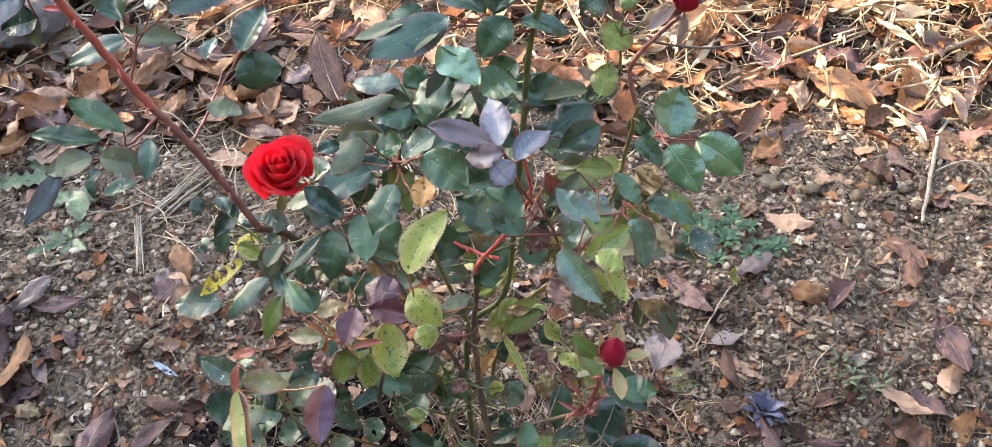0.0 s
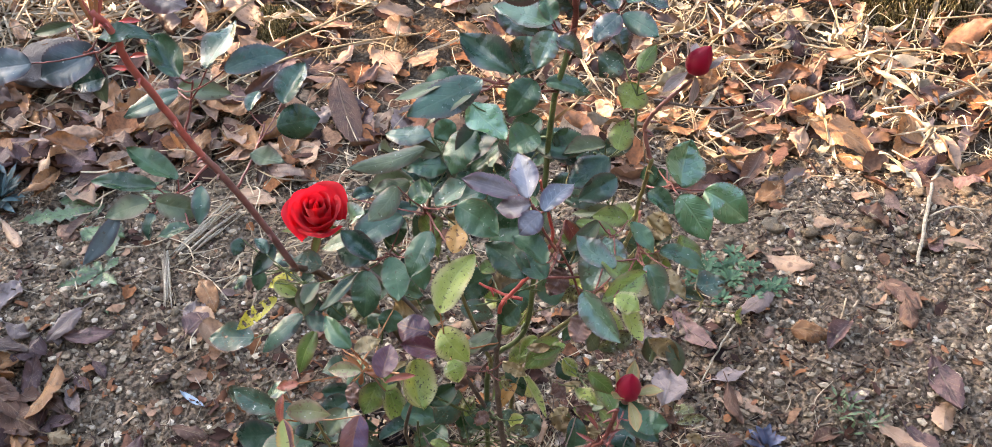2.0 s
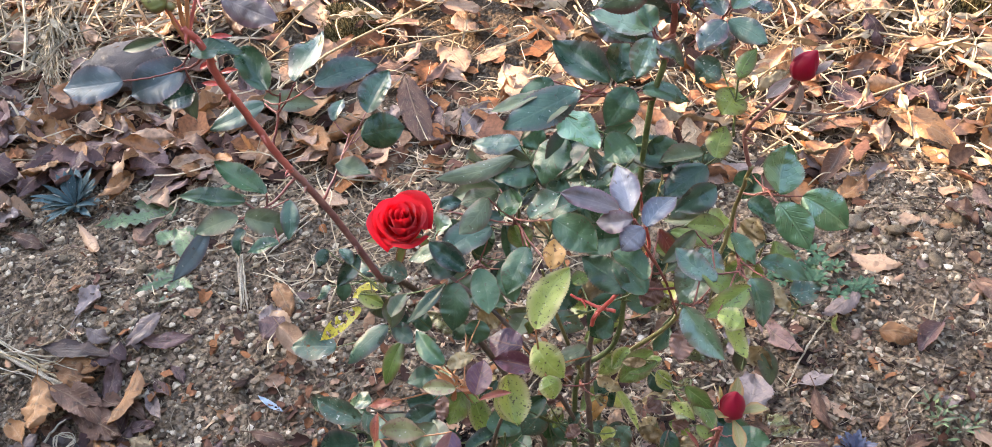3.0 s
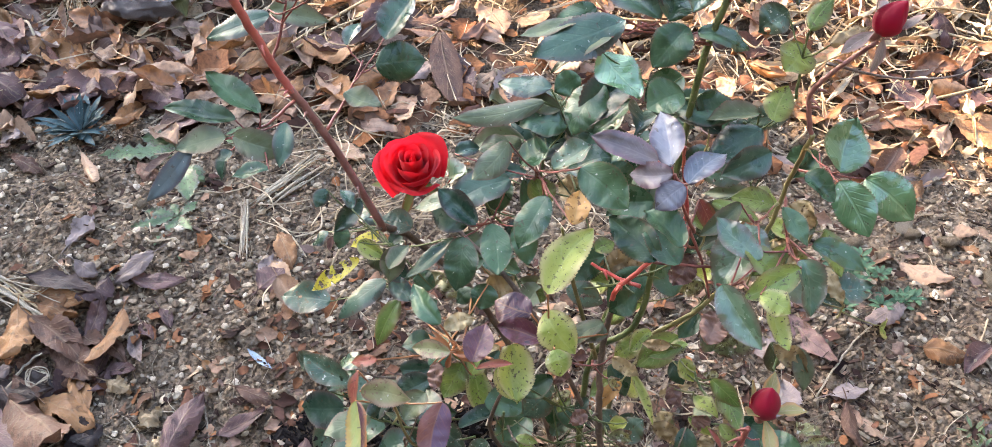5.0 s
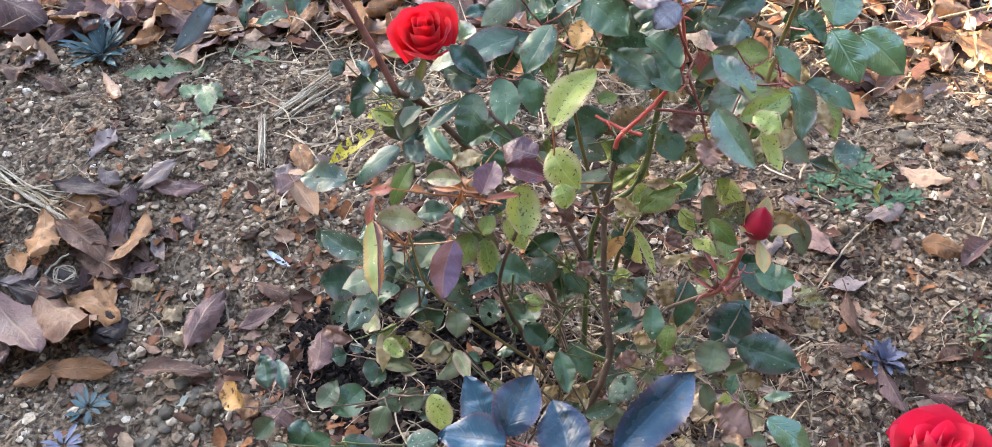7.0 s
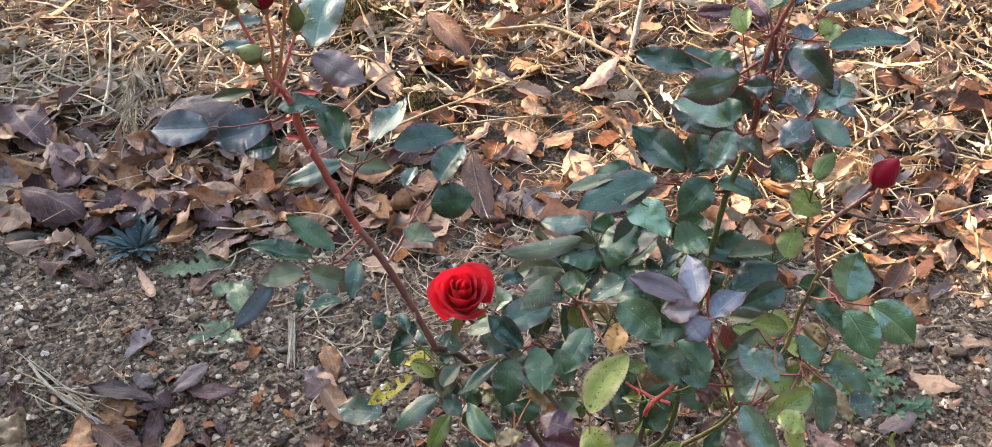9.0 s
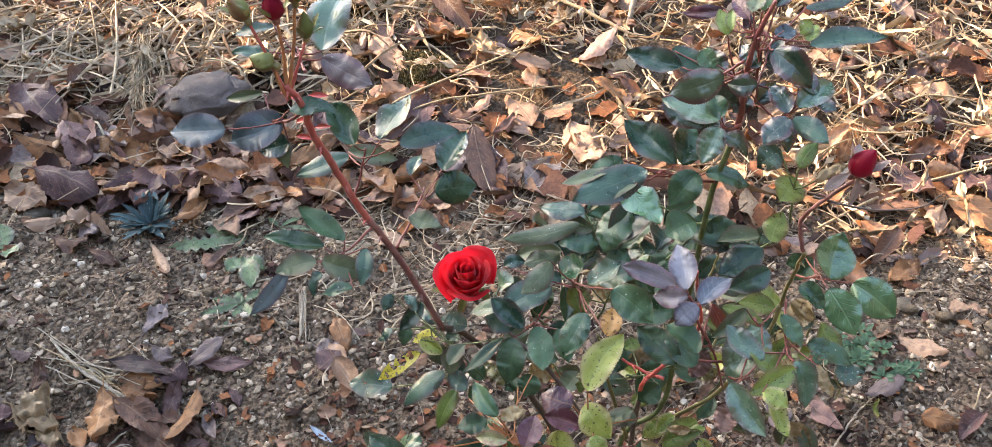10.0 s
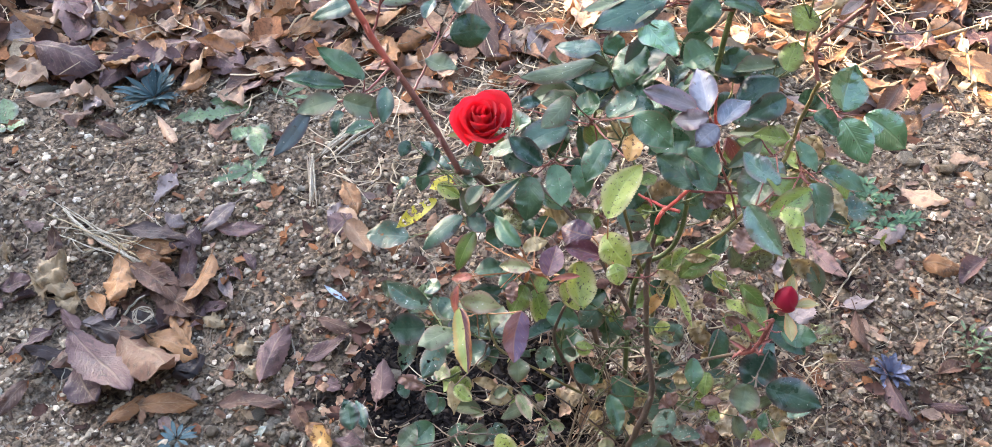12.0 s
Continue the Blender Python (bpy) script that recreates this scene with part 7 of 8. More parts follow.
for _ in range(72):
    x, y = drift_place()
    a, size = scatter.uniform(0, 6.28), scatter.uniform(0.05, 0.095) * (1.2 if x < -0.4 else 1.0)
    kind = scatter.choice(("purple", "russet", "russet", "orange", "orange", "orange", "tan", "tan") if x < -0.4 else ("tan", "tan", "orange", "orange", "russet", "grey"))
    fallen_leaf((x, y), (x + size * math.cos(a), y + size * math.sin(a)), size * scatter.uniform(0.38, 0.56), kind, scatter.uniform(0.012, 0.042 if x < -0.4 else 0.03))


for _ in range(26):
    x, y = scatter.uniform(-0.9, 0.95), scatter.uniform(1.5, 2.2)
    a, size = scatter.uniform(0, 6.28), scatter.uniform(0.04, 0.08)
    fallen_leaf((x, y), (x + size * math.cos(a), y + size * math.sin(a)), size * scatter.uniform(0.45, 0.7), scatter.choice(("crumpled", "tan", "orange", "orange")), scatter.uniform(0.012, 0.035))


def leaf_drift():
    """The leaves below them, heaped past counting."""
    heap = Heap()
    for k in range(400):
        x, y = drift_place()
        a, size = scatter.uniform(0, 6.28), scatter.uniform(0.045, 0.095)
        verts, faces, uvs = sheet(size, size * scatter.uniform(0.34, 0.56), cherry_outline, scatter.uniform(-0.1, 0.7), scatter.uniform(-0.4, 0.3), 0.08, scatter.uniform(-0.6, 0.9), 0.06, 15, k, 6, scatter.uniform(0.1, 0.3))
        b = Vector((x, y, gz(x, y) + scatter.uniform(0.004, 0.034 if x < -0.4 else 0.024)))
        d = Vector((math.cos(a), math.sin(a), scatter.uniform(-0.3, 0.3)))
        heap.add(moved(verts, framed(b, b + d, (scatter.uniform(-1, 1), scatter.uniform(-1.1, 0.8), 1))), faces, uvs)
    return tagged(put("leaf_drift", heap.mesh("leaf_drift"), DRIFT), "heaped curled brown and purple fallen leaves", "leaf litter", kind="stuff")


leaf_drift()
# small brown leaves packed into the heap on the open soil
for _ in range(8):
    x, y = scatter.gauss(-0.645, 0.055), scatter.gauss(0.76, 0.065)
    a, size = scatter.uniform(0, 6.28), scatter.uniform(0.03, 0.062)
    fallen_leaf((x, y), (x + size * math.cos(a), y + size * math.sin(a)), size * scatter.uniform(0.42, 0.6), scatter.choice(("orange", "russet", "russet", "dark", "purple")), scatter.uniform(0.0, 0.012))
# dark rotting leaves round that heap
for _ in range(24):
    x, y = scatter.gauss(-0.70, 0.065), scatter.gauss(0.735, 0.085)
    a, size = scatter.uniform(0, 6.28), scatter.uniform(0.03, 0.065)
    fallen_leaf((x, y), (x + size * math.cos(a), y + size * math.sin(a)), size * scatter.uniform(0.36, 0.55), scatter.choice(("dark", "dark", "purple", "purple", "russet")), scatter.uniform(0.0, 0.006))
# shrivelled pale leaves under the rose
for _ in range(52):
    x, y = scatter.gauss(0.07, 0.09), scatter.gauss(0.61, 0.06)
    a, size = scatter.uniform(0, 6.28), scatter.uniform(0.022, 0.045)
    fallen_leaf((x, y), (x + size * math.cos(a), y + size * math.sin(a)), size * scatter.uniform(0.5, 0.8), scatter.choice(("crumpled", "crumpled", "tan", "grey")), scatter.uniform(0.0, 0.02))
# small ones over the darker soil beyond the sunny edge
for _ in range(12):
    x, y = scatter.uniform(0.25, 0.8), scatter.uniform(0.55, 1.25)
    a, size = scatter.uniform(0, 6.28), scatter.uniform(0.025, 0.06)
    fallen_leaf((x, y), (x + size * math.cos(a), y + size * math.sin(a)), size * scatter.uniform(0.4, 0.6), scatter.choice(("purple", "russet", "russet", "dark", "orange", "grey")), 0.0)


def leaf_litter():
    """Broken and half-buried leaf pieces, past counting."""
    heap = Heap()
    for k in range(6200):
        p = scatter.random()
        if p < 0.10:
            x, y = scatter.gauss(-0.85, 0.24), 1.24 + abs(scatter.gauss(0.05, 0.15))
        elif p < 0.30:
            x, y = scatter.uniform(-1.6, 1.2), 1.28 + 1.0 * scatter.random() ** 1.2
            y += 0.12 * (x > 0.2)
        elif p < 0.72:
            x, y = scatter.gauss(-0.06, 0.26), scatter.gauss(0.74, 0.17)
        else:
            x, y = scatter.uniform(-1.5, 1.1), scatter.uniform(0.3, 1.3)
        if in_compost(x, y) and scatter.random() < 0.8:
            continue
        small = y < 1.22
        size = 0.005 + 0.026 * scatter.random() ** 1.6 if small else scatter.uniform(0.03, 0.08)
        a = scatter.uniform(0, 6.28)
        verts, faces, uvs = sheet(size, size * scatter.uniform(0.35, 0.8), cherry_outline, scatter.uniform(-0.4, 0.6), scatter.uniform(-0.3, 0.4), 0.10, scatter.uniform(-0.4, 0.6), 0.12, 6, k)
        z = gz(x, y) + scatter.uniform(-0.001, 0.004 if small else 0.018)
        d = Vector((math.cos(a), math.sin(a), scatter.uniform(-0.25, 0.25)))
        b = Vector((x, y, z))
        heap.add(moved(verts, framed(b, b + d, (scatter.uniform(-0.6, 0.6), scatter.uniform(-0.6, 0.6), 1))), faces, uvs)
    return tagged(put("leaf_litter", heap.mesh("leaf_litter"), LITTER), "broken brown leaf litter strewn over the soil", "leaf litter", kind="stuff")


leaf_litter()


def chips():
    """Bark, stalk and leaf chips, thickest round the foot of the rose."""
    heap = Heap()
    r = random.Random(63)
    for k in range(9500):
        x, y = (r.gauss(0.16, 0.26), r.gauss(0.68, 0.17)) if r.random() < 0.45 else (r.uniform(-1.3, 1.0), r.uniform(0.35, 1.35))
        if in_compost(x, y) and r.random() < 0.85:
            continue
        L, w, h = 0.003 + 0.018 * r.random() ** 1.7, 0.001 + 0.006 * r.random() ** 1.8, r.uniform(0.0006, 0.0022)
        d = Vector((r.uniform(-1, 1), r.uniform(-1, 1), r.uniform(-0.35, 0.35))).normalized()
        m = framed((x, y, gz(x, y) + 0.0015), Vector((x, y, gz(x, y) + 0.0015)) + d, (r.uniform(-0.5, 0.5), r.uniform(-0.5, 0.5), 1))
        c = [(-L / 2, -w / 2 * r.uniform(0.3, 1), 0), (L / 2, -w / 2 * r.uniform(0.3, 1), 0), (L / 2, w / 2, 0), (-L / 2, w / 2 * r.uniform(0.3, 1), 0)]
        pts = [(a, b, h) for a, b, _ in c] + [(a, b, -h) for a, b, _ in c]
        heap.add(moved(pts, m), [(0, 1, 2, 3), (7, 6, 5, 4), (0, 4, 5, 1), (1, 5, 6, 2), (2, 6, 7, 3), (3, 7, 4, 0)], [(0, 0)] * 8)
    return tagged(put("bark_chips", heap.mesh("bark_chips", False), CHIPS), "small chips of bark, stalk and dry leaf", "chips", kind="stuff")


chips()


def blades(name, n, where, lengths, radius, material, label, category, lift, seed, flat=0.5, bow=0.25):
    """Dry stalks and blades, strewn."""
    r = random.Random(seed)
    heap = Heap()
    for k in range(n):
        x, y, turn = where(r)
        if in_compost(x, y) and r.random() < 0.85:
            continue
        a = turn + r.gauss(0, 1.0)
        L = r.uniform(*lengths) * (0.5 + r.random())
        side = Vector((-math.sin(a), math.cos(a), 0)) * r.uniform(-bow, bow) * L
        p0 = Vector((x, y, 0)) - Vector((math.cos(a), math.sin(a), 0)) * L / 2
        p2 = p0 + Vector((math.cos(a), math.sin(a), 0)) * L
        p1 = (p0 + p2) / 2 + side
        tilt = r.uniform(0, lift)
        pts = []
        for q, h in ((p0, r.random()), (p1, r.random()), (p2, r.random())):
            q.z = gz(q.x, q.y) + 0.0015 + tilt * h
            pts.append(q)
        rad = r.uniform(*radius)
        v, f, t = tube(pts, [rad, rad * r.uniform(0.8, 1.3), rad * 0.5], 4, 0.0, k, 4)
        heap.add(v, f, t)
    return tagged(put(name, heap.mesh(name, False), material), label, category, kind="stuff")


def in_straw(r):
    while True:
        x, y = r.uniform(-2.3, 2.0), r.uniform(1.25, 3.2)
        edge = in_sun_side(x, y)
        rim = min(x + 2.3, 2.0 - x, 3.2 - y) - 0.5 * float(vnoise(x, y, 0.3, 6))
        if edge > r.uniform(-0.22, 0.22) and rim > r.uniform(0.0, 0.5) and float(vnoise(x, y, 0.17, 17)) > r.uniform(0.0, 0.55):
            return x, y, 0.35 if x > -0.5 else 0.55


def on_soil(r):
    return r.uniform(-1.5, 1.1), r.uniform(0.3, 1.5), r.uniform(0, 3.14)


def at_foot(r):
    return r.gauss(0.03, 0.13), r.gauss(0.64, 0.10), r.uniform(0, 3.14)


blades("straw", 900, in_straw, (0.035, 0.14), (0.0009, 0.0028), STRAW, "mat of bleached dry straw and grass stalks", "straw", 0.05, 31, bow=0.38)
blades("straw", 8600, in_straw, (0.015, 0.06), (0.0006, 0.0016), STRAW, "fine curled bits of dry grass", "straw", 0.055, 32, bow=0.6)
def flat_blades(n, seed):
    """Flat bleached grass blades, folded and bent."""
    r = random.Random(seed)
    heap = Heap()
    for k in range(n):
        x, y, turn = in_straw(r)
        a, L = turn + r.gauss(0, 1.3), r.uniform(0.03, 0.15)
        v, f, t = sheet(L, r.uniform(0.004, 0.013), lance_outline, r.uniform(0.1, 0.8), r.uniform(-0.5, 0.6), 0.5, 0.2, 0.0, 12, k, 4, 1.2)
        b = Vector((x, y, gz(x, y) + r.uniform(0.004, 0.05)))
        d = Vector((math.cos(a), math.sin(a), r.uniform(-0.12, 0.22)))
        heap.add(moved(v, framed(b, b + d, (r.uniform(-0.7, 0.7), r.uniform(-0.7, 0.7), 1))), f, t)
    return tagged(put("dry_grass", heap.mesh("dry_grass"), STRAW), "flat bleached grass blades tangled in the straw", "dry grass", kind="stuff")


flat_blades(1500, 41)


def in_bundle(r):
    return r.gauss(-1.02, 0.22), r.gauss(1.66, 0.08), 0.45


blades("straw", 400, in_bundle, (0.08, 0.22), (0.0013, 0.0032), STRAW, "thick wisp of pale dry straw", "straw", 0.08, 36, bow=0.12)
def behind_rose(r):
    return r.gauss(-0.20, 0.20), r.gauss(1.20, 0.15), r.uniform(0, 3.14)


blades("straw", 420, behind_rose, (0.03, 0.10), (0.0005, 0.0014), STRAW, "pale broken stalks on the soil behind the rose", "straw", 0.03, 38, bow=0.3)


def over_drift(r):
    return r.gauss(-0.75, 0.28), r.gauss(1.42, 0.10), 0.6


blades("straw", 190, over_drift, (0.05, 0.16), (0.0006, 0.0016), STRAW, "thin pale stalks fallen over the leaf drift", "straw", 0.07, 37, bow=0.3)
blades("rootlets", 3800, on_soil, (0.012, 0.05), (0.00025, 0.0007), ROOTLET, "fine brown rootlets and twig bits on the soil", "rootlets", 0.006, 33, bow=0.3)
blades("rootlets", 1100, at_foot, (0.02, 0.06), (0.0004, 0.0009), ROOTLET, "thin dry twigs round the foot of the rose", "twigs", 0.03, 34, bow=0.22)
blades("dry_twigs", 150, at_foot, (0.02, 0.07), (0.0005, 0.0012), STRAW, "pale broken stalks under the rose", "twigs", 0.05, 35, bow=0.4)


# ---- straws that lie on top, one by one ----
pick = random.Random(77)
STRAWS = []
for k in range(14):
    bow = pick.uniform(-0.25, 0.25)
    v, f, t = tube([(-0.5, 0, 0), (-0.2, bow, 0.02), (0.2, bow * pick.uniform(0.4, 1.2), 0.03), (0.5, 0, 0)], [0.012, 0.014, 0.013, 0.006], 6, 0.004, k, 4)
    me = mesh_of("straw_stalk", v, f, t)
    me.materials.append(STRAW_ONE)
    STRAWS.append(me)
for k in range(250):
    x, y, turn = in_straw(pick)
    ob = new("straw_stalk", STRAWS[k % 14])
    L = pick.uniform(0.04, 0.17)
    ob.location = (x, y, gz(x, y) + pick.uniform(0.012, 0.05))
    ob.rotation_euler = (pick.uniform(-1, 1), pick.uniform(-0.14, 0.14), turn + pick.gauss(0, 0.8))
    ob.scale = (L, 0.12, 0.12)
    tagged(ob, "bleached dry straw stalk lying on the mat", "straw", "straw stalks")


# ---- single stalks and sticks ----
def stick(points, radii, material, label, seed=0, sides=8, flat=1.0, kink=0.0012):
    pts = [Vector((p[0], p[1], gz(p[0], p[1]) + p[2])) for p in points]
    c = pts[0].copy()
    v, f, t = tube([p - c for p in pts], radii, sides, kink, seed, 6)
    ob = put("stick", mesh_of("stick", v, f, t), material)
    ob.location = c
    return tagged(ob, label, "stick")


def split_stalk(points, seed):
    """A flattened dry stalk, split into fibres along its length."""
    r = random.Random(seed)
    pts = [Vector((p[0], p[1], gz(p[0], p[1]) + p[2])) for p in points]
    c = pts[0].copy()
    d = (pts[-1] - pts[0]).normalized()
    side = Vector((-d.y, d.x, 0))
    ob = thing("dry_stalk", c, "split pale dry stalk lying on the soil", "stalk")
    for k in range(9):
        w = (k - 4) * 0.00125
        a, b = r.uniform(0, 0.022), r.choice((r.uniform(0.35, 0.7), r.uniform(0.8, 1.05), r.uniform(0.9, 1.1)))
        splay = r.gauss(0, 0.0016)
        line = [p + side * (w + splay * i + r.uniform(-0.0006, 0.0006)) + d * (a if i == 0 else 0) + Vector((0, 0, r.uniform(-0.001, 0.0022))) for i, p in enumerate(pts)]
        line[-1] = line[-2].lerp(line[-1], b)
        fat = r.uniform(0.0007, 0.0019)
        v, f, t = tube(line, [fat * 0.35, fat, fat * r.uniform(0.15, 0.7)], 5, 0.0007, seed * 9 + k, 6)
        put("fibre", mesh_of("fibre", v, f, t), PALE_WOOD if r.random() < 0.75 else GREY_WOOD, ob)
    return ob


split_stalk([(-0.455, 0.930, 0.006), (-0.472, 0.985, 0.009), (-0.490, 1.040, 0.012)], 1)
split_stalk([(-0.484, 1.030, 0.010), (-0.450, 1.092, 0.012), (-0.418, 1.152, 0.016)], 2)
split_stalk([(-0.470, 1.030, 0.006), (-0.438, 1.080, 0.006), (-0.405, 1.135, 0.010)], 3)
stick([(0.600, 1.385, 0.012), (0.70, 1.445, 0.022), (0.81, 1.50, 0.02), (0.95, 1.50, 0.02)], [0.0035, 0.0045, 0.0045, 0.003], GREY_WOOD, "dry brown stick among the straw", 4)
stick([(0.575, 1.040, 0.004), (0.605, 1.12, 0.006), (0.645, 1.23, 0.008), (0.69, 1.30, 0.012)], [0.0022, 0.003, 0.0034, 0.002], PALE_WOOD, "thin pale branched twig on the soil", 5)
stick([(0.62, 1.15, 0.006), (0.66, 1.17, 0.008), (0.70, 1.165, 0.006)], [0.0018, 0.0016, 0.001], PALE_WOOD, "thin pale branched twig on the soil", 6)
stick([(-0.821, 0.892, 0.005), (-0.765, 0.850, 0.010), (-0.685, 0.814, 0.024), (-0.658, 0.802, 0.027)], [0.0024, 0.0027, 0.0022, 0.0012], PALE_WOOD, "long pale straw lying on the soil", 7, 6)
stick([(-0.775, 0.854, 0.006), (-0.737, 0.841, 0.013), (-0.670, 0.801, 0.027)], [0.0016, 0.0018, 0.0012], PALE_WOOD, "long pale straw lying on the soil", 8, 6)
stick([(-0.770, 0.858, 0.005), (-0.740, 0.857, 0.016), (-0.707, 0.870, 0.016), (-0.652, 0.861, 0.016)], [0.0009, 0.0011, 0.0010, 0.0006], PALE_WOOD, "thin bent straw lying on the soil", 9, 6)
stick([(-0.795, 0.847, 0.003), (-0.769, 0.827, 0.008), (-0.739, 0.829, 0.013), (-0.706, 0.807, 0.016)], [0.0009, 0.0010, 0.0009, 0.0006], PALE_WOOD, "thin bent straw lying on the soil", 10, 6)
stick([(-0.793, 0.854, 0.005), (-0.752, 0.849, 0.010), (-0.709, 0.835, 0.016), (-0.672, 0.839, 0.024)], [0.0009, 0.0010, 0.0009, 0.0006], PALE_WOOD, "thin bent straw lying on the soil", 20, 6)
stick([(-0.710, 0.906, 0.003), (-0.676, 0.881, 0.008), (-0.656, 0.867, 0.008)], [0.0008, 0.0008, 0.0005], PALE_WOOD, "thin bent straw lying on the soil", 21, 6)
stick([(-0.732, 0.678, 0.003), (-0.721, 0.636, 0.006), (-0.715, 0.599, 0.003)], [0.0007, 0.0007, 0.0004], PALE_WOOD, "thin bent straw lying on the soil", 22, 6)
stick([(-0.736, 0.676, 0.003), (-0.709, 0.653, 0.006), (-0.695, 0.638, 0.003)], [0.0007, 0.0006, 0.0004], PALE_WOOD, "thin bent straw lying on the soil", 23, 6)
stick([(-0.539, 0.707, 0.003), (-0.499, 0.680, 0.006), (-0.481, 0.643, 0.005)], [0.0010, 0.0010, 0.0006], GREY_WOOD, "thin bent straw lying on the soil", 24, 6)
stick([(-0.539, 0.672, 0.003), (-0.501, 0.663, 0.006), (-0.454, 0.664, 0.005)], [0.0010, 0.0010, 0.0006], GREY_WOOD, "thin bent straw lying on the soil", 25, 6)
stick([(-0.493, 0.711, 0.003), (-0.466, 0.712, 0.005), (-0.438, 0.717, 0.003)], [0.0010, 0.0010, 0.0006], PALE_WOOD, "thin bent straw lying on the soil", 26, 6)
stick([(-0.439, 0.734, 0.003), (-0.425, 0.705, 0.005), (-0.408, 0.670, 0.003)], [0.0010, 0.0010, 0.0006], PALE_WOOD, "thin bent straw lying on the soil", 27, 6)
stick([(-0.673, 0.710, 0.010), (-0.662, 0.736, 0.024), (-0.645, 0.754, 0.029)], [0.0017, 0.0016, 0.0010], PALE_WOOD, "short pale root over the brown leaves", 28, 6)
wisp = random.Random(12)
for k in range(7):
    x, y = wisp.uniform(-0.86, -0.73), wisp.uniform(0.825, 0.915)
    bx, by = wisp.uniform(-0.69, -0.63), wisp.uniform(0.79, 0.84)
    stick([(x, y, 0.005), ((x + bx) / 2 + wisp.gauss(0, 0.006), (y + by) / 2 + wisp.gauss(0, 0.006), 0.018), (bx, by, 0.030)], [0.0008, 0.0011, 0.0006], PALE_WOOD if k % 3 else STRAW_ONE, "thin bent straw lying over the brown leaves", 30 + k, 6)
stick([(-0.36, 1.88, 0.03), (-0.22, 1.885, 0.05), (-0.10, 1.83, 0.03), (-0.02, 1.80, 0.012)], [0.0025, 0.004, 0.004, 0.002], STRAW_ONE, "broad bleached reed blade in the straw", 11)
stick([(-0.065, 1.86, 0.01), (-0.055, 1.90, 0.07), (-0.04, 1.95, 0.15)], [0.006, 0.006, 0.004], PALE_WOOD, "upright bleached reed stub in the straw", 12)
stick([(-0.19, 1.91, 0.01), (-0.20, 1.95, 0.06), (-0.21, 1.99, 0.12)], [0.004, 0.004, 0.003], PALE_WOOD, "upright bleached reed stub in the straw", 13)
stick([(0.40, 1.74, 0.02), (0.32, 1.80, 0.03), (0.26, 1.90, 0.03)], [0.005, 0.006, 0.004], PALE_WOOD, "bleached reed lying in the straw", 14)
stick([(0.45, 1.60, 0.02), (0.62, 1.57, 0.03), (0.85, 1.60, 0.02)], [0.002, 0.0026, 0.002], STRAW_ONE, "long yellow straw in the straw mat", 15)
stick([(0.28, 1.30, 0.015), (0.40, 1.40, 0.025), (0.60, 1.50, 0.03)], [0.002, 0.0028, 0.002], STRAW_ONE, "long yellow straw in the straw mat", 16)
stick([(-0.62, 1.30, 0.02), (-0.45, 1.52, 0.035), (-0.22, 1.74, 0.03)], [0.0018, 0.0024, 0.002], STRAW_ONE, "long yellow straw in the straw mat", 17)
stick([(-0.58, 1.36, 0.02), (-0.40, 1.50, 0.04), (-0.16, 1.60, 0.03)], [0.0016, 0.002, 0.0016], STRAW_ONE, "long yellow straw in the straw mat", 18)
stick([(0.26, 0.83, 0.006), (0.29, 0.88, 0.01), (0.325, 0.93, 0.012)], [0.0010, 0.0013, 0.0009], PALE_WOOD, "thin pale twig on the soil", 19)


def knot():
    """A little ball of wiry dead root."""
    r = random.Random(3)
    c = Vector((-0.633, 0.718, gz(-0.633, 0.718) + 0.030))
    ob = thing("root_knot", c, "curled knot of pale wiry dead root", "root")
    for k in range(5):
        ph = r.uniform(0, 6.28)
        ring = [c + Vector((0.013 * math.cos(a + ph) * r.uniform(0.7, 1.2), 0.012 * math.sin(a + ph) * r.uniform(0.7, 1.2), 0.004 * math.sin(a * 2 + k))) for a in np.linspace(0, 5.6, 8)]
        v, f, t = tube(ring, 0.0007, 5, 0.0004, k, 3)
        put("root", mesh_of("root", v, f, t), PALE_WOOD, ob)
    return ob


knot()


# ---- stones ----
def rock_mesh(seed, flat=0.65):
    bm = bmesh.new()
    bmesh.ops.create_icosphere(bm, subdivisions=2, radius=1.0)
    off = Vector((seed * 3.1, seed * 1.7, seed * 0.9))
    for v in bm.verts:
        v.co *= 0.7 + 0.7 * (noise.noise(v.co * 1.3 + off) * 0.5 + 0.5) + 0.30 * noise.noise(v.co * 2.4 + off) + 0.12 * noise.noise(v.co * 5 + off)
        v.co.z *= flat
    me = bpy.data.meshes.new("pebble")
    bm.to_mesh(me)
    bm.free()
    me.polygons.foreach_set("use_smooth", [True] * len(me.polygons))
    return me


ROCKS = [rock_mesh(k) for k in range(6)]
for me in ROCKS:
    me.materials.append(PEBBLE)
ROCKS_WHITE = [rock_mesh(k + 10) for k in range(4)]
for me in ROCKS_WHITE:
    me.materials.append(PEBBLE_WHITE)


def pebble(x, y, size, white=False):
    me = rng.choice(ROCKS_WHITE if white else ROCKS)
    ob = new("pebble", me)
    ob.location = (x, y, gz(x, y) + size * 0.15)
    ob.rotation_euler = (rng.uniform(-0.3, 0.3), rng.uniform(-0.3, 0.3), rng.uniform(0, 6.28))
    ob.scale = (size * rng.uniform(0.4, 0.6), size * rng.uniform(0.32, 0.5), size * rng.uniform(0.35, 0.5))
    return tagged(ob, "small whitish stone half sunk in the soil" if white else "small buff pebble half sunk in the soil", "pebble", "pebbles")


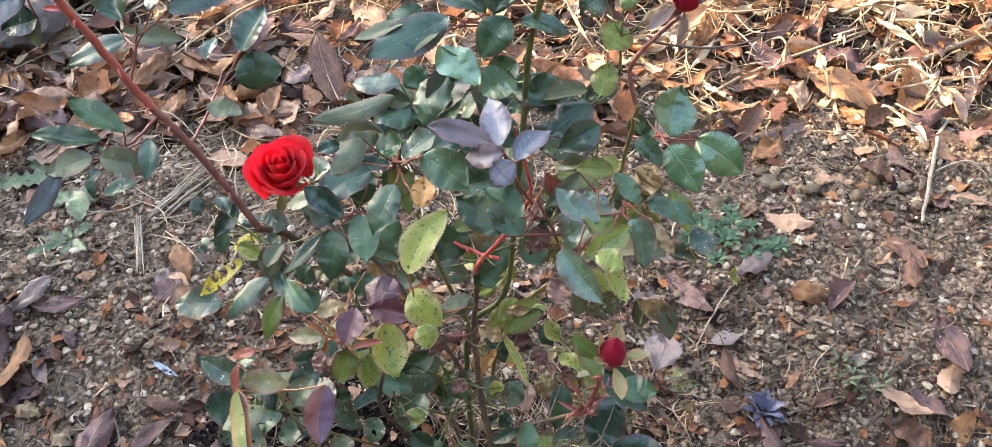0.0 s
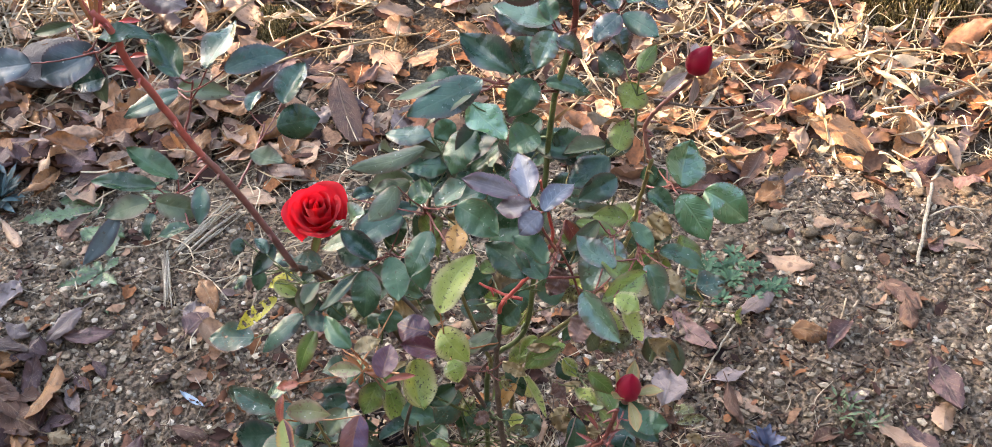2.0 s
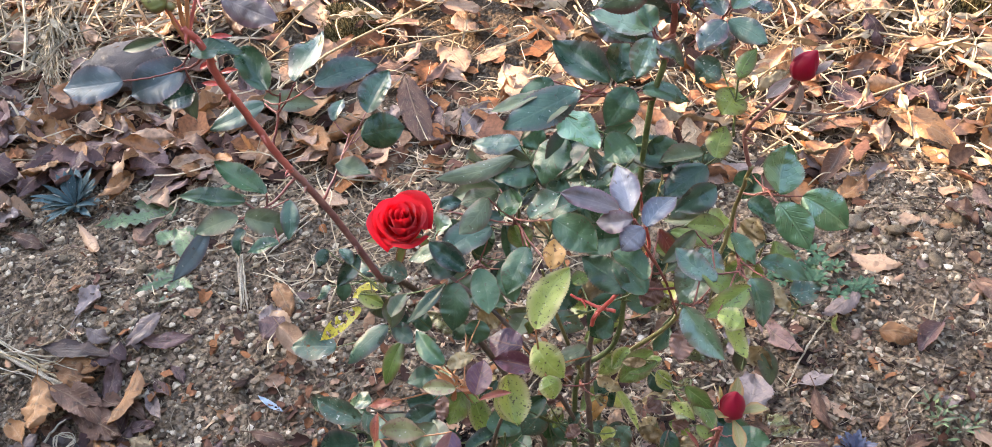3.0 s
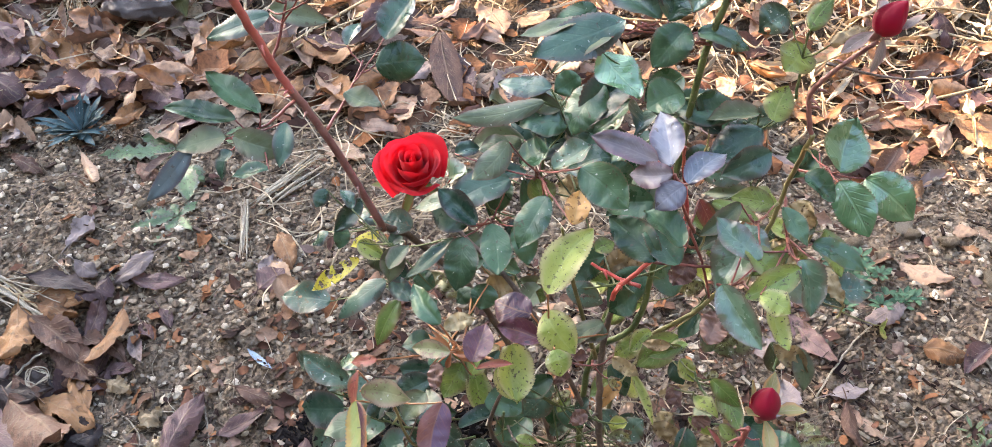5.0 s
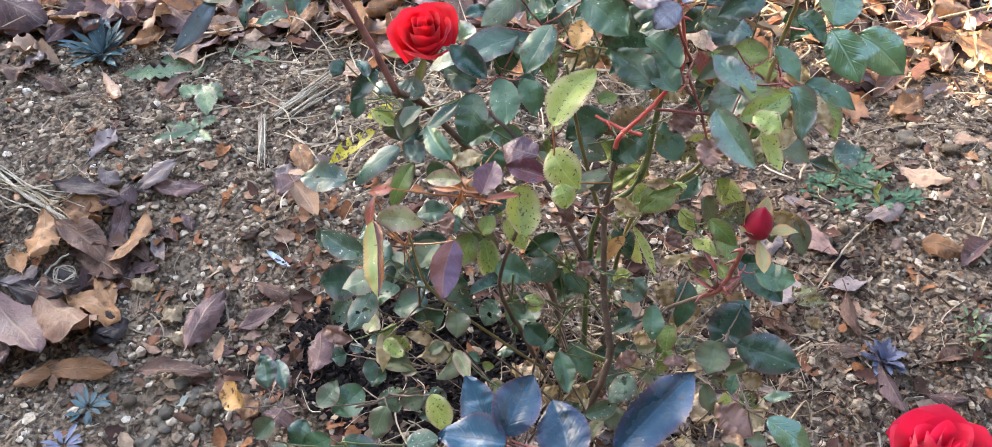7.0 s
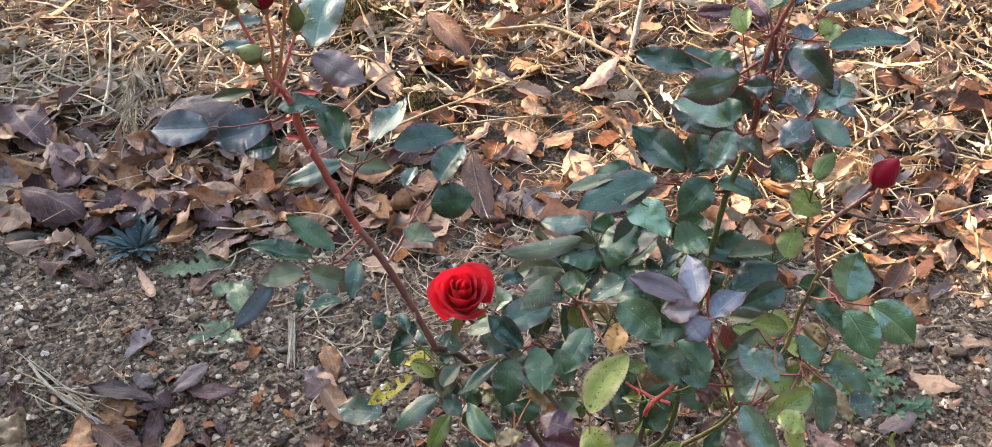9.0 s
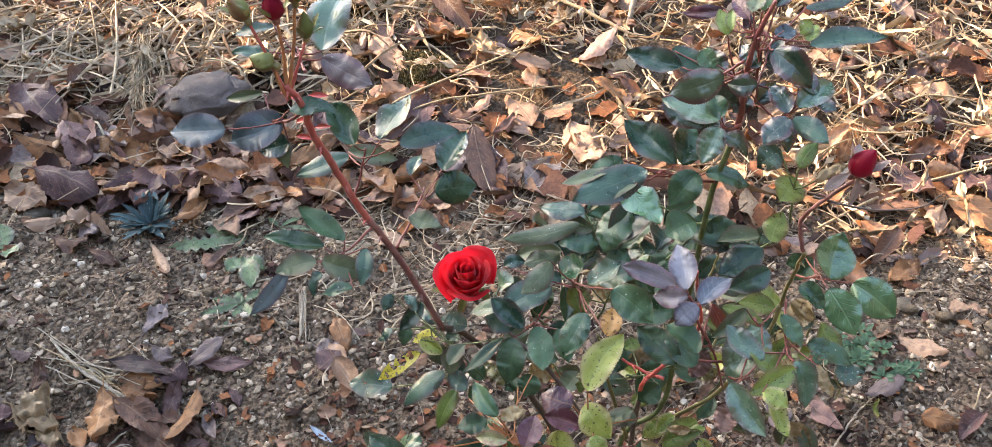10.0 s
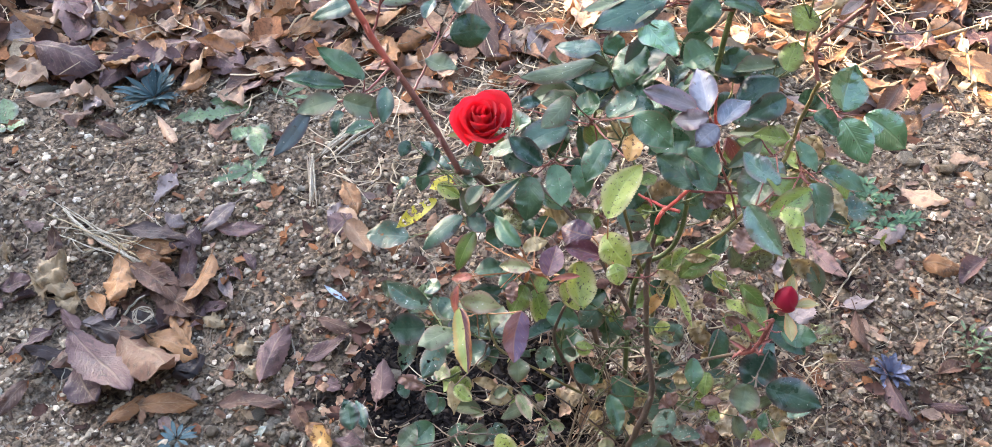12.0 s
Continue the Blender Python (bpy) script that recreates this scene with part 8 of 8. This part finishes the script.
def grey_stone():
    """A weathered lump of stone half under the straw."""
    me = rock_mesh(21, 0.5)
    bm = bmesh.new()
    bm.from_mesh(me)
    bmesh.ops.subdivide_edges(bm, edges=bm.edges, cuts=7, use_grid_fill=True)
    for v in bm.verts:
        v.co = v.co.normalized() * (v.co.length * 0.5 + 0.42)
        v.co *= 1 + 0.16 * noise.noise(v.co * 2.2) + 0.09 * noise.noise(v.co * 6.0) + 0.05 * noise.noise(v.co * 14.0)
        v.co.z *= 0.62
    bm.to_mesh(me)
    bm.free()
    me.materials.append(GREY_STONE)
    ob = new("stone", me)
    ob.location = (-0.81, 1.49, gz(-0.81, 1.49) + 0.055)
    ob.scale = (0.088, 0.060, 0.085)
    ob.rotation_euler = (0.15, -0.1, 0.2)
    return tagged(ob, "weathered grey stone half under straw and leaves", "stone")


grey_stone()


def dry_frond(root, tip, n, seed):
    """A dead feathery plant lying over the leaves."""
    r = random.Random(seed)
    heap = Heap()
    a, b = Vector((*root, gz(*root) + 0.05)), Vector((*tip, gz(*tip) + 0.02))
    for k in range(n):
        t0 = r.uniform(0, 0.75)
        p = a.lerp(b, t0) + Vector((r.gauss(0, 0.006), r.gauss(0, 0.006), r.gauss(0, 0.004)))
        q = a.lerp(b, t0 + r.uniform(0.2, 0.45)) + Vector((r.gauss(0, 0.016 + 0.02 * t0), r.gauss(0, 0.012), r.uniform(-0.01, 0.02)))
        heap.add(*tube([p, p.lerp(q, 0.5) + Vector((r.gauss(0, 0.005), 0, r.gauss(0, 0.004))), q], [0.0009, 0.0007, 0.0003], 4, 0.0006, k, 3))
    ob = put("dry_plant", heap.mesh("dry_plant"), STRAW)
    return tagged(ob, "dead feathery brown plant lying over the leaf drift", "dry plant")


dry_frond((-1.03, 1.72), (-0.95, 1.46), 150, 6)
pebble(0.387, 1.129, 0.024, True)
pebble(-1.003, 1.175, 0.046, True)
pebble(-0.285, 0.682, 0.020, True)
pebble(-0.573, 1.036, 0.022, True)
pebble(-0.600, 1.000, 0.024, True)
for x, y, s in ((0.53, 1.13, 0.03), (0.50, 1.09, 0.026), (0.44, 1.11, 0.024), (0.58, 1.08, 0.022), (0.62, 1.10, 0.024)):
    pebble(x, y, s)
for _ in range(60):
    pebble(rng.uniform(0.3, 0.9), rng.uniform(1.0, 1.42), rng.uniform(0.010, 0.024))
for _ in range(190):
    pebble(rng.uniform(-1.2, 0.9), rng.uniform(0.4, 1.3), rng.uniform(0.007, 0.017), rng.random() < 0.2)
for _ in range(30):
    pebble(rng.gauss(-0.42, 0.05), rng.gauss(0.57, 0.04), rng.uniform(0.008, 0.02), rng.random() < 0.7)


def gravel():
    """Grit and small stones, past counting."""
    bm = bmesh.new()
    bmesh.ops.create_icosphere(bm, subdivisions=1, radius=1.0)
    base = [v.co.copy() for v in bm.verts]
    tris = [tuple(v.index for v in f.verts) for f in bm.faces]
    bm.free()
    heap = Heap()
    r = random.Random(8)
    for k in range(30000):
        x, y = r.uniform(-1.6, 1.2), 0.2 + 1.35 * r.random() ** 0.85
        if y > 1.3 and r.random() < 0.6:
            continue
        if in_compost(x, y) and r.random() < 0.9:
            continue
        if float(vnoise(x, y, 0.12, 9)) < r.random() * 0.75:
            continue
        s = 0.0014 + 0.0062 * r.random() ** 2.7
        sx, sy, sz = s * r.uniform(0.7, 1.3), s * r.uniform(0.6, 1.1), s * r.uniform(0.5, 0.8)
        a = r.uniform(0, 6.28)
        ca, sa = math.cos(a), math.sin(a)
        z = gz(x, y) + sz * 0.3
        heap.add([(x + (ca * p.x * sx - sa * p.y * sy) * q, y + (sa * p.x * sx + ca * p.y * sy) * q, z + p.z * sz * q) for p in base for q in (r.uniform(0.65, 1.25),)], tris, [(0, 0)] * len(base))
    return tagged(put("gravel", heap.mesh("gravel", False), GRAVEL), "buff grit and fine gravel in the soil", "gravel", kind="stuff")


gravel()


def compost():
    """Crumbs round the planting hole: dark compost, with the rose's shade put into their black."""
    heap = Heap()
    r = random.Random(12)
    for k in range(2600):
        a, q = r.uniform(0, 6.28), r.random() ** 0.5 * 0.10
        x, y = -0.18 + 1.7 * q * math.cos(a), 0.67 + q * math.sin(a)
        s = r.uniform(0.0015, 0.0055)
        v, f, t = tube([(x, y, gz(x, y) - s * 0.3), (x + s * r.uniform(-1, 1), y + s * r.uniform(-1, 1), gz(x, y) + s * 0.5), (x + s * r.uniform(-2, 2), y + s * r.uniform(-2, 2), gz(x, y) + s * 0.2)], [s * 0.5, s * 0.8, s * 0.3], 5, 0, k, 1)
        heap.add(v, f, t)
    return tagged(put("compost", heap.mesh("compost", False), SHADED_COMPOST), "crumbly compost at the foot of the rose, blackened for shade", "compost", kind="stuff")


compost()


# ---- weeds and moss ----
def rosette(x, y, n, length, width, material, label, rise=0.25, seed=0, outline=lance_outline, teeth=0.02):
    r = random.Random(seed)
    z = gz(x, y)
    w = thing("weed", (x, y, z), label, "weed")
    for k in range(n):
        a = 2 * math.pi * k / n + r.uniform(-0.25, 0.25)
        L = length * r.uniform(0.7, 1.15)
        e = rise * r.uniform(0.4, 1.5)
        b = Vector((x + 0.003 * math.cos(a), y + 0.003 * math.sin(a), z + 0.004))
        t = b + Vector((math.cos(a) * math.cos(e), math.sin(a) * math.cos(e), math.sin(e))) * L
        v, f, u = sheet(L, width * r.uniform(0.8, 1.2), outline, 0.25, r.uniform(0.0, 0.4), 0.03, 0.05, teeth, 13, seed * 40 + k, 4, 0.12)
        put("weed_leaf", mesh_of("weed_leaf", moved(v, framed(b, t, (0, 0, 1))), f, u), material, w)
    return w


rosette(-0.788, 1.160, 34, 0.058, 0.0125, WEED_BLUE, "blue-green weed rosette with narrow leaves in the soil", 0.75, 1)
def weed(root, tips, width, material, label, seed=0, teeth=0.25, rise=0.012):
    """A low weed whose ragged blades lie out from its root to the given tips."""
    z = gz(*root)
    w = thing("weed", (*root, z), label, "weed")
    for k, tip in enumerate(tips):
        b, t = Vector((*root, z + 0.006)), Vector((*tip, gz(*tip) + rise))
        v, f, u = sheet((t - b).length, width, lance_outline, 0.3, 0.12, 0.06, 0.1, teeth, 17, seed * 40 + k, 4, 0.2)
        put("weed_leaf", mesh_of("weed_leaf", moved(v, framed(b, t, (0.1, -0.2, 1))), f, u), material, w)
    return w


weed((-0.619, 1.152), ((-0.731, 1.100), (-0.695, 1.161), (-0.653, 1.100),), 0.030, WEED_GREEN, "flat grey-green weed with lobed leaves on the soil", 2, 0.30)
weed((-0.636, 1.241), ((-0.682, 1.305), (-0.628, 1.285), (-0.596, 1.224), (-0.671, 1.225),), 0.018, WEED_CLOVER, "small fresh green weed among fallen leaves", 12, 0.12)
weed((-0.600, 1.090), ((-0.566, 1.028), (-0.616, 1.057), (-0.561, 1.076),), 0.034, WEED_GREEN, "grey-green weed with soft broad leaves", 3, 0.10)
weed((-0.568, 0.997), ((-0.619, 0.963), (-0.548, 1.021), (-0.577, 0.938), (-0.536, 0.968), (-0.538, 0.924), (-0.616, 0.995), (-0.587, 1.017),), 0.015, WEED_GREEN, "pale green weed with ragged narrow leaves in the soil", 13, 0.35)
weed((-0.574, 1.184), ((-0.552, 1.221), (-0.599, 1.198), (-0.522, 1.189), (-0.543, 1.153),), 0.010, WEED_GREEN, "thin grey-green grassy weed by the stalks", 14, 0.10)
rosette(-1.000, 1.067, 3, 0.045, 0.038, WEED_GREEN, "broad bright green weed leaf", 0.3, 4, rose_outline)
rosette(0.334, 0.748, 34, 0.025, 0.0085, WEED_SLATE, "slate-blue weed tuft with small crowded leaves", 0.8, 5, rose_outline, 0.1)
rosette(-0.530, 0.552, 13, 0.024, 0.0065, WEED_BLUE, "slate-blue weed rosette flat on the soil", 0.2, 6)
rosette(-0.534, 0.500, 12, 0.026, 0.0065, WEED_SLATE, "slate-blue weed rosette flat on the soil", 0.2, 7)
rosette(-0.720, 1.357, 7, 0.022, 0.012, WEED_GREEN, "small fresh green seedling among leaves", 0.5, 8, rose_outline)
creep = random.Random(4)
for k in range(24):
    rosette(0.305 + creep.gauss(0, 0.040), 1.005 + creep.gauss(0, 0.026), 9, 0.015, 0.0062, WEED_CLOVER, "low creeping green weed with small round leaves", 0.5, 50 + k, rose_outline)
for k in range(7):
    rosette(0.445 + creep.gauss(0, 0.02), 0.775 + creep.gauss(0, 0.02), 6, 0.016, 0.004, WEED_GREEN, "small dark feathery weed tuft", 0.9, 80 + k)


def moss_clump(x, y, size, seed):
    """A cushion of dull moss."""
    heap = Heap()
    r = random.Random(seed)
    for k in range(2300):
        a, q = r.uniform(0, 6.28), r.random() ** 0.5
        px, py = x + size * q * math.cos(a), y + 0.8 * size * q * math.sin(a)
        z = gz(px, py) + 0.32 * size * (1 - q * q) * (0.7 + 0.5 * r.random())
        d = Vector((r.uniform(-1, 1), r.uniform(-1, 1), r.uniform(0.3, 1.4))).normalized() * r.uniform(0.005, 0.013)
        heap.add(*tube([Vector((px, py, z - 0.01)), Vector((px, py, z)) + d * 0.4, Vector((px, py, z)) + d], [0.0014, 0.0010, 0.0003], 4, 0, k, 1))
    return tagged(put("moss", heap.mesh("moss"), MOSS), "cushion of dull olive moss in the straw", "moss", kind="stuff")


moss_clump(0.74, 1.72, 0.12, 1)
moss_clump(-0.63, 1.93, 0.11, 2)
moss_clump(-0.445, 1.66, 0.07, 3)
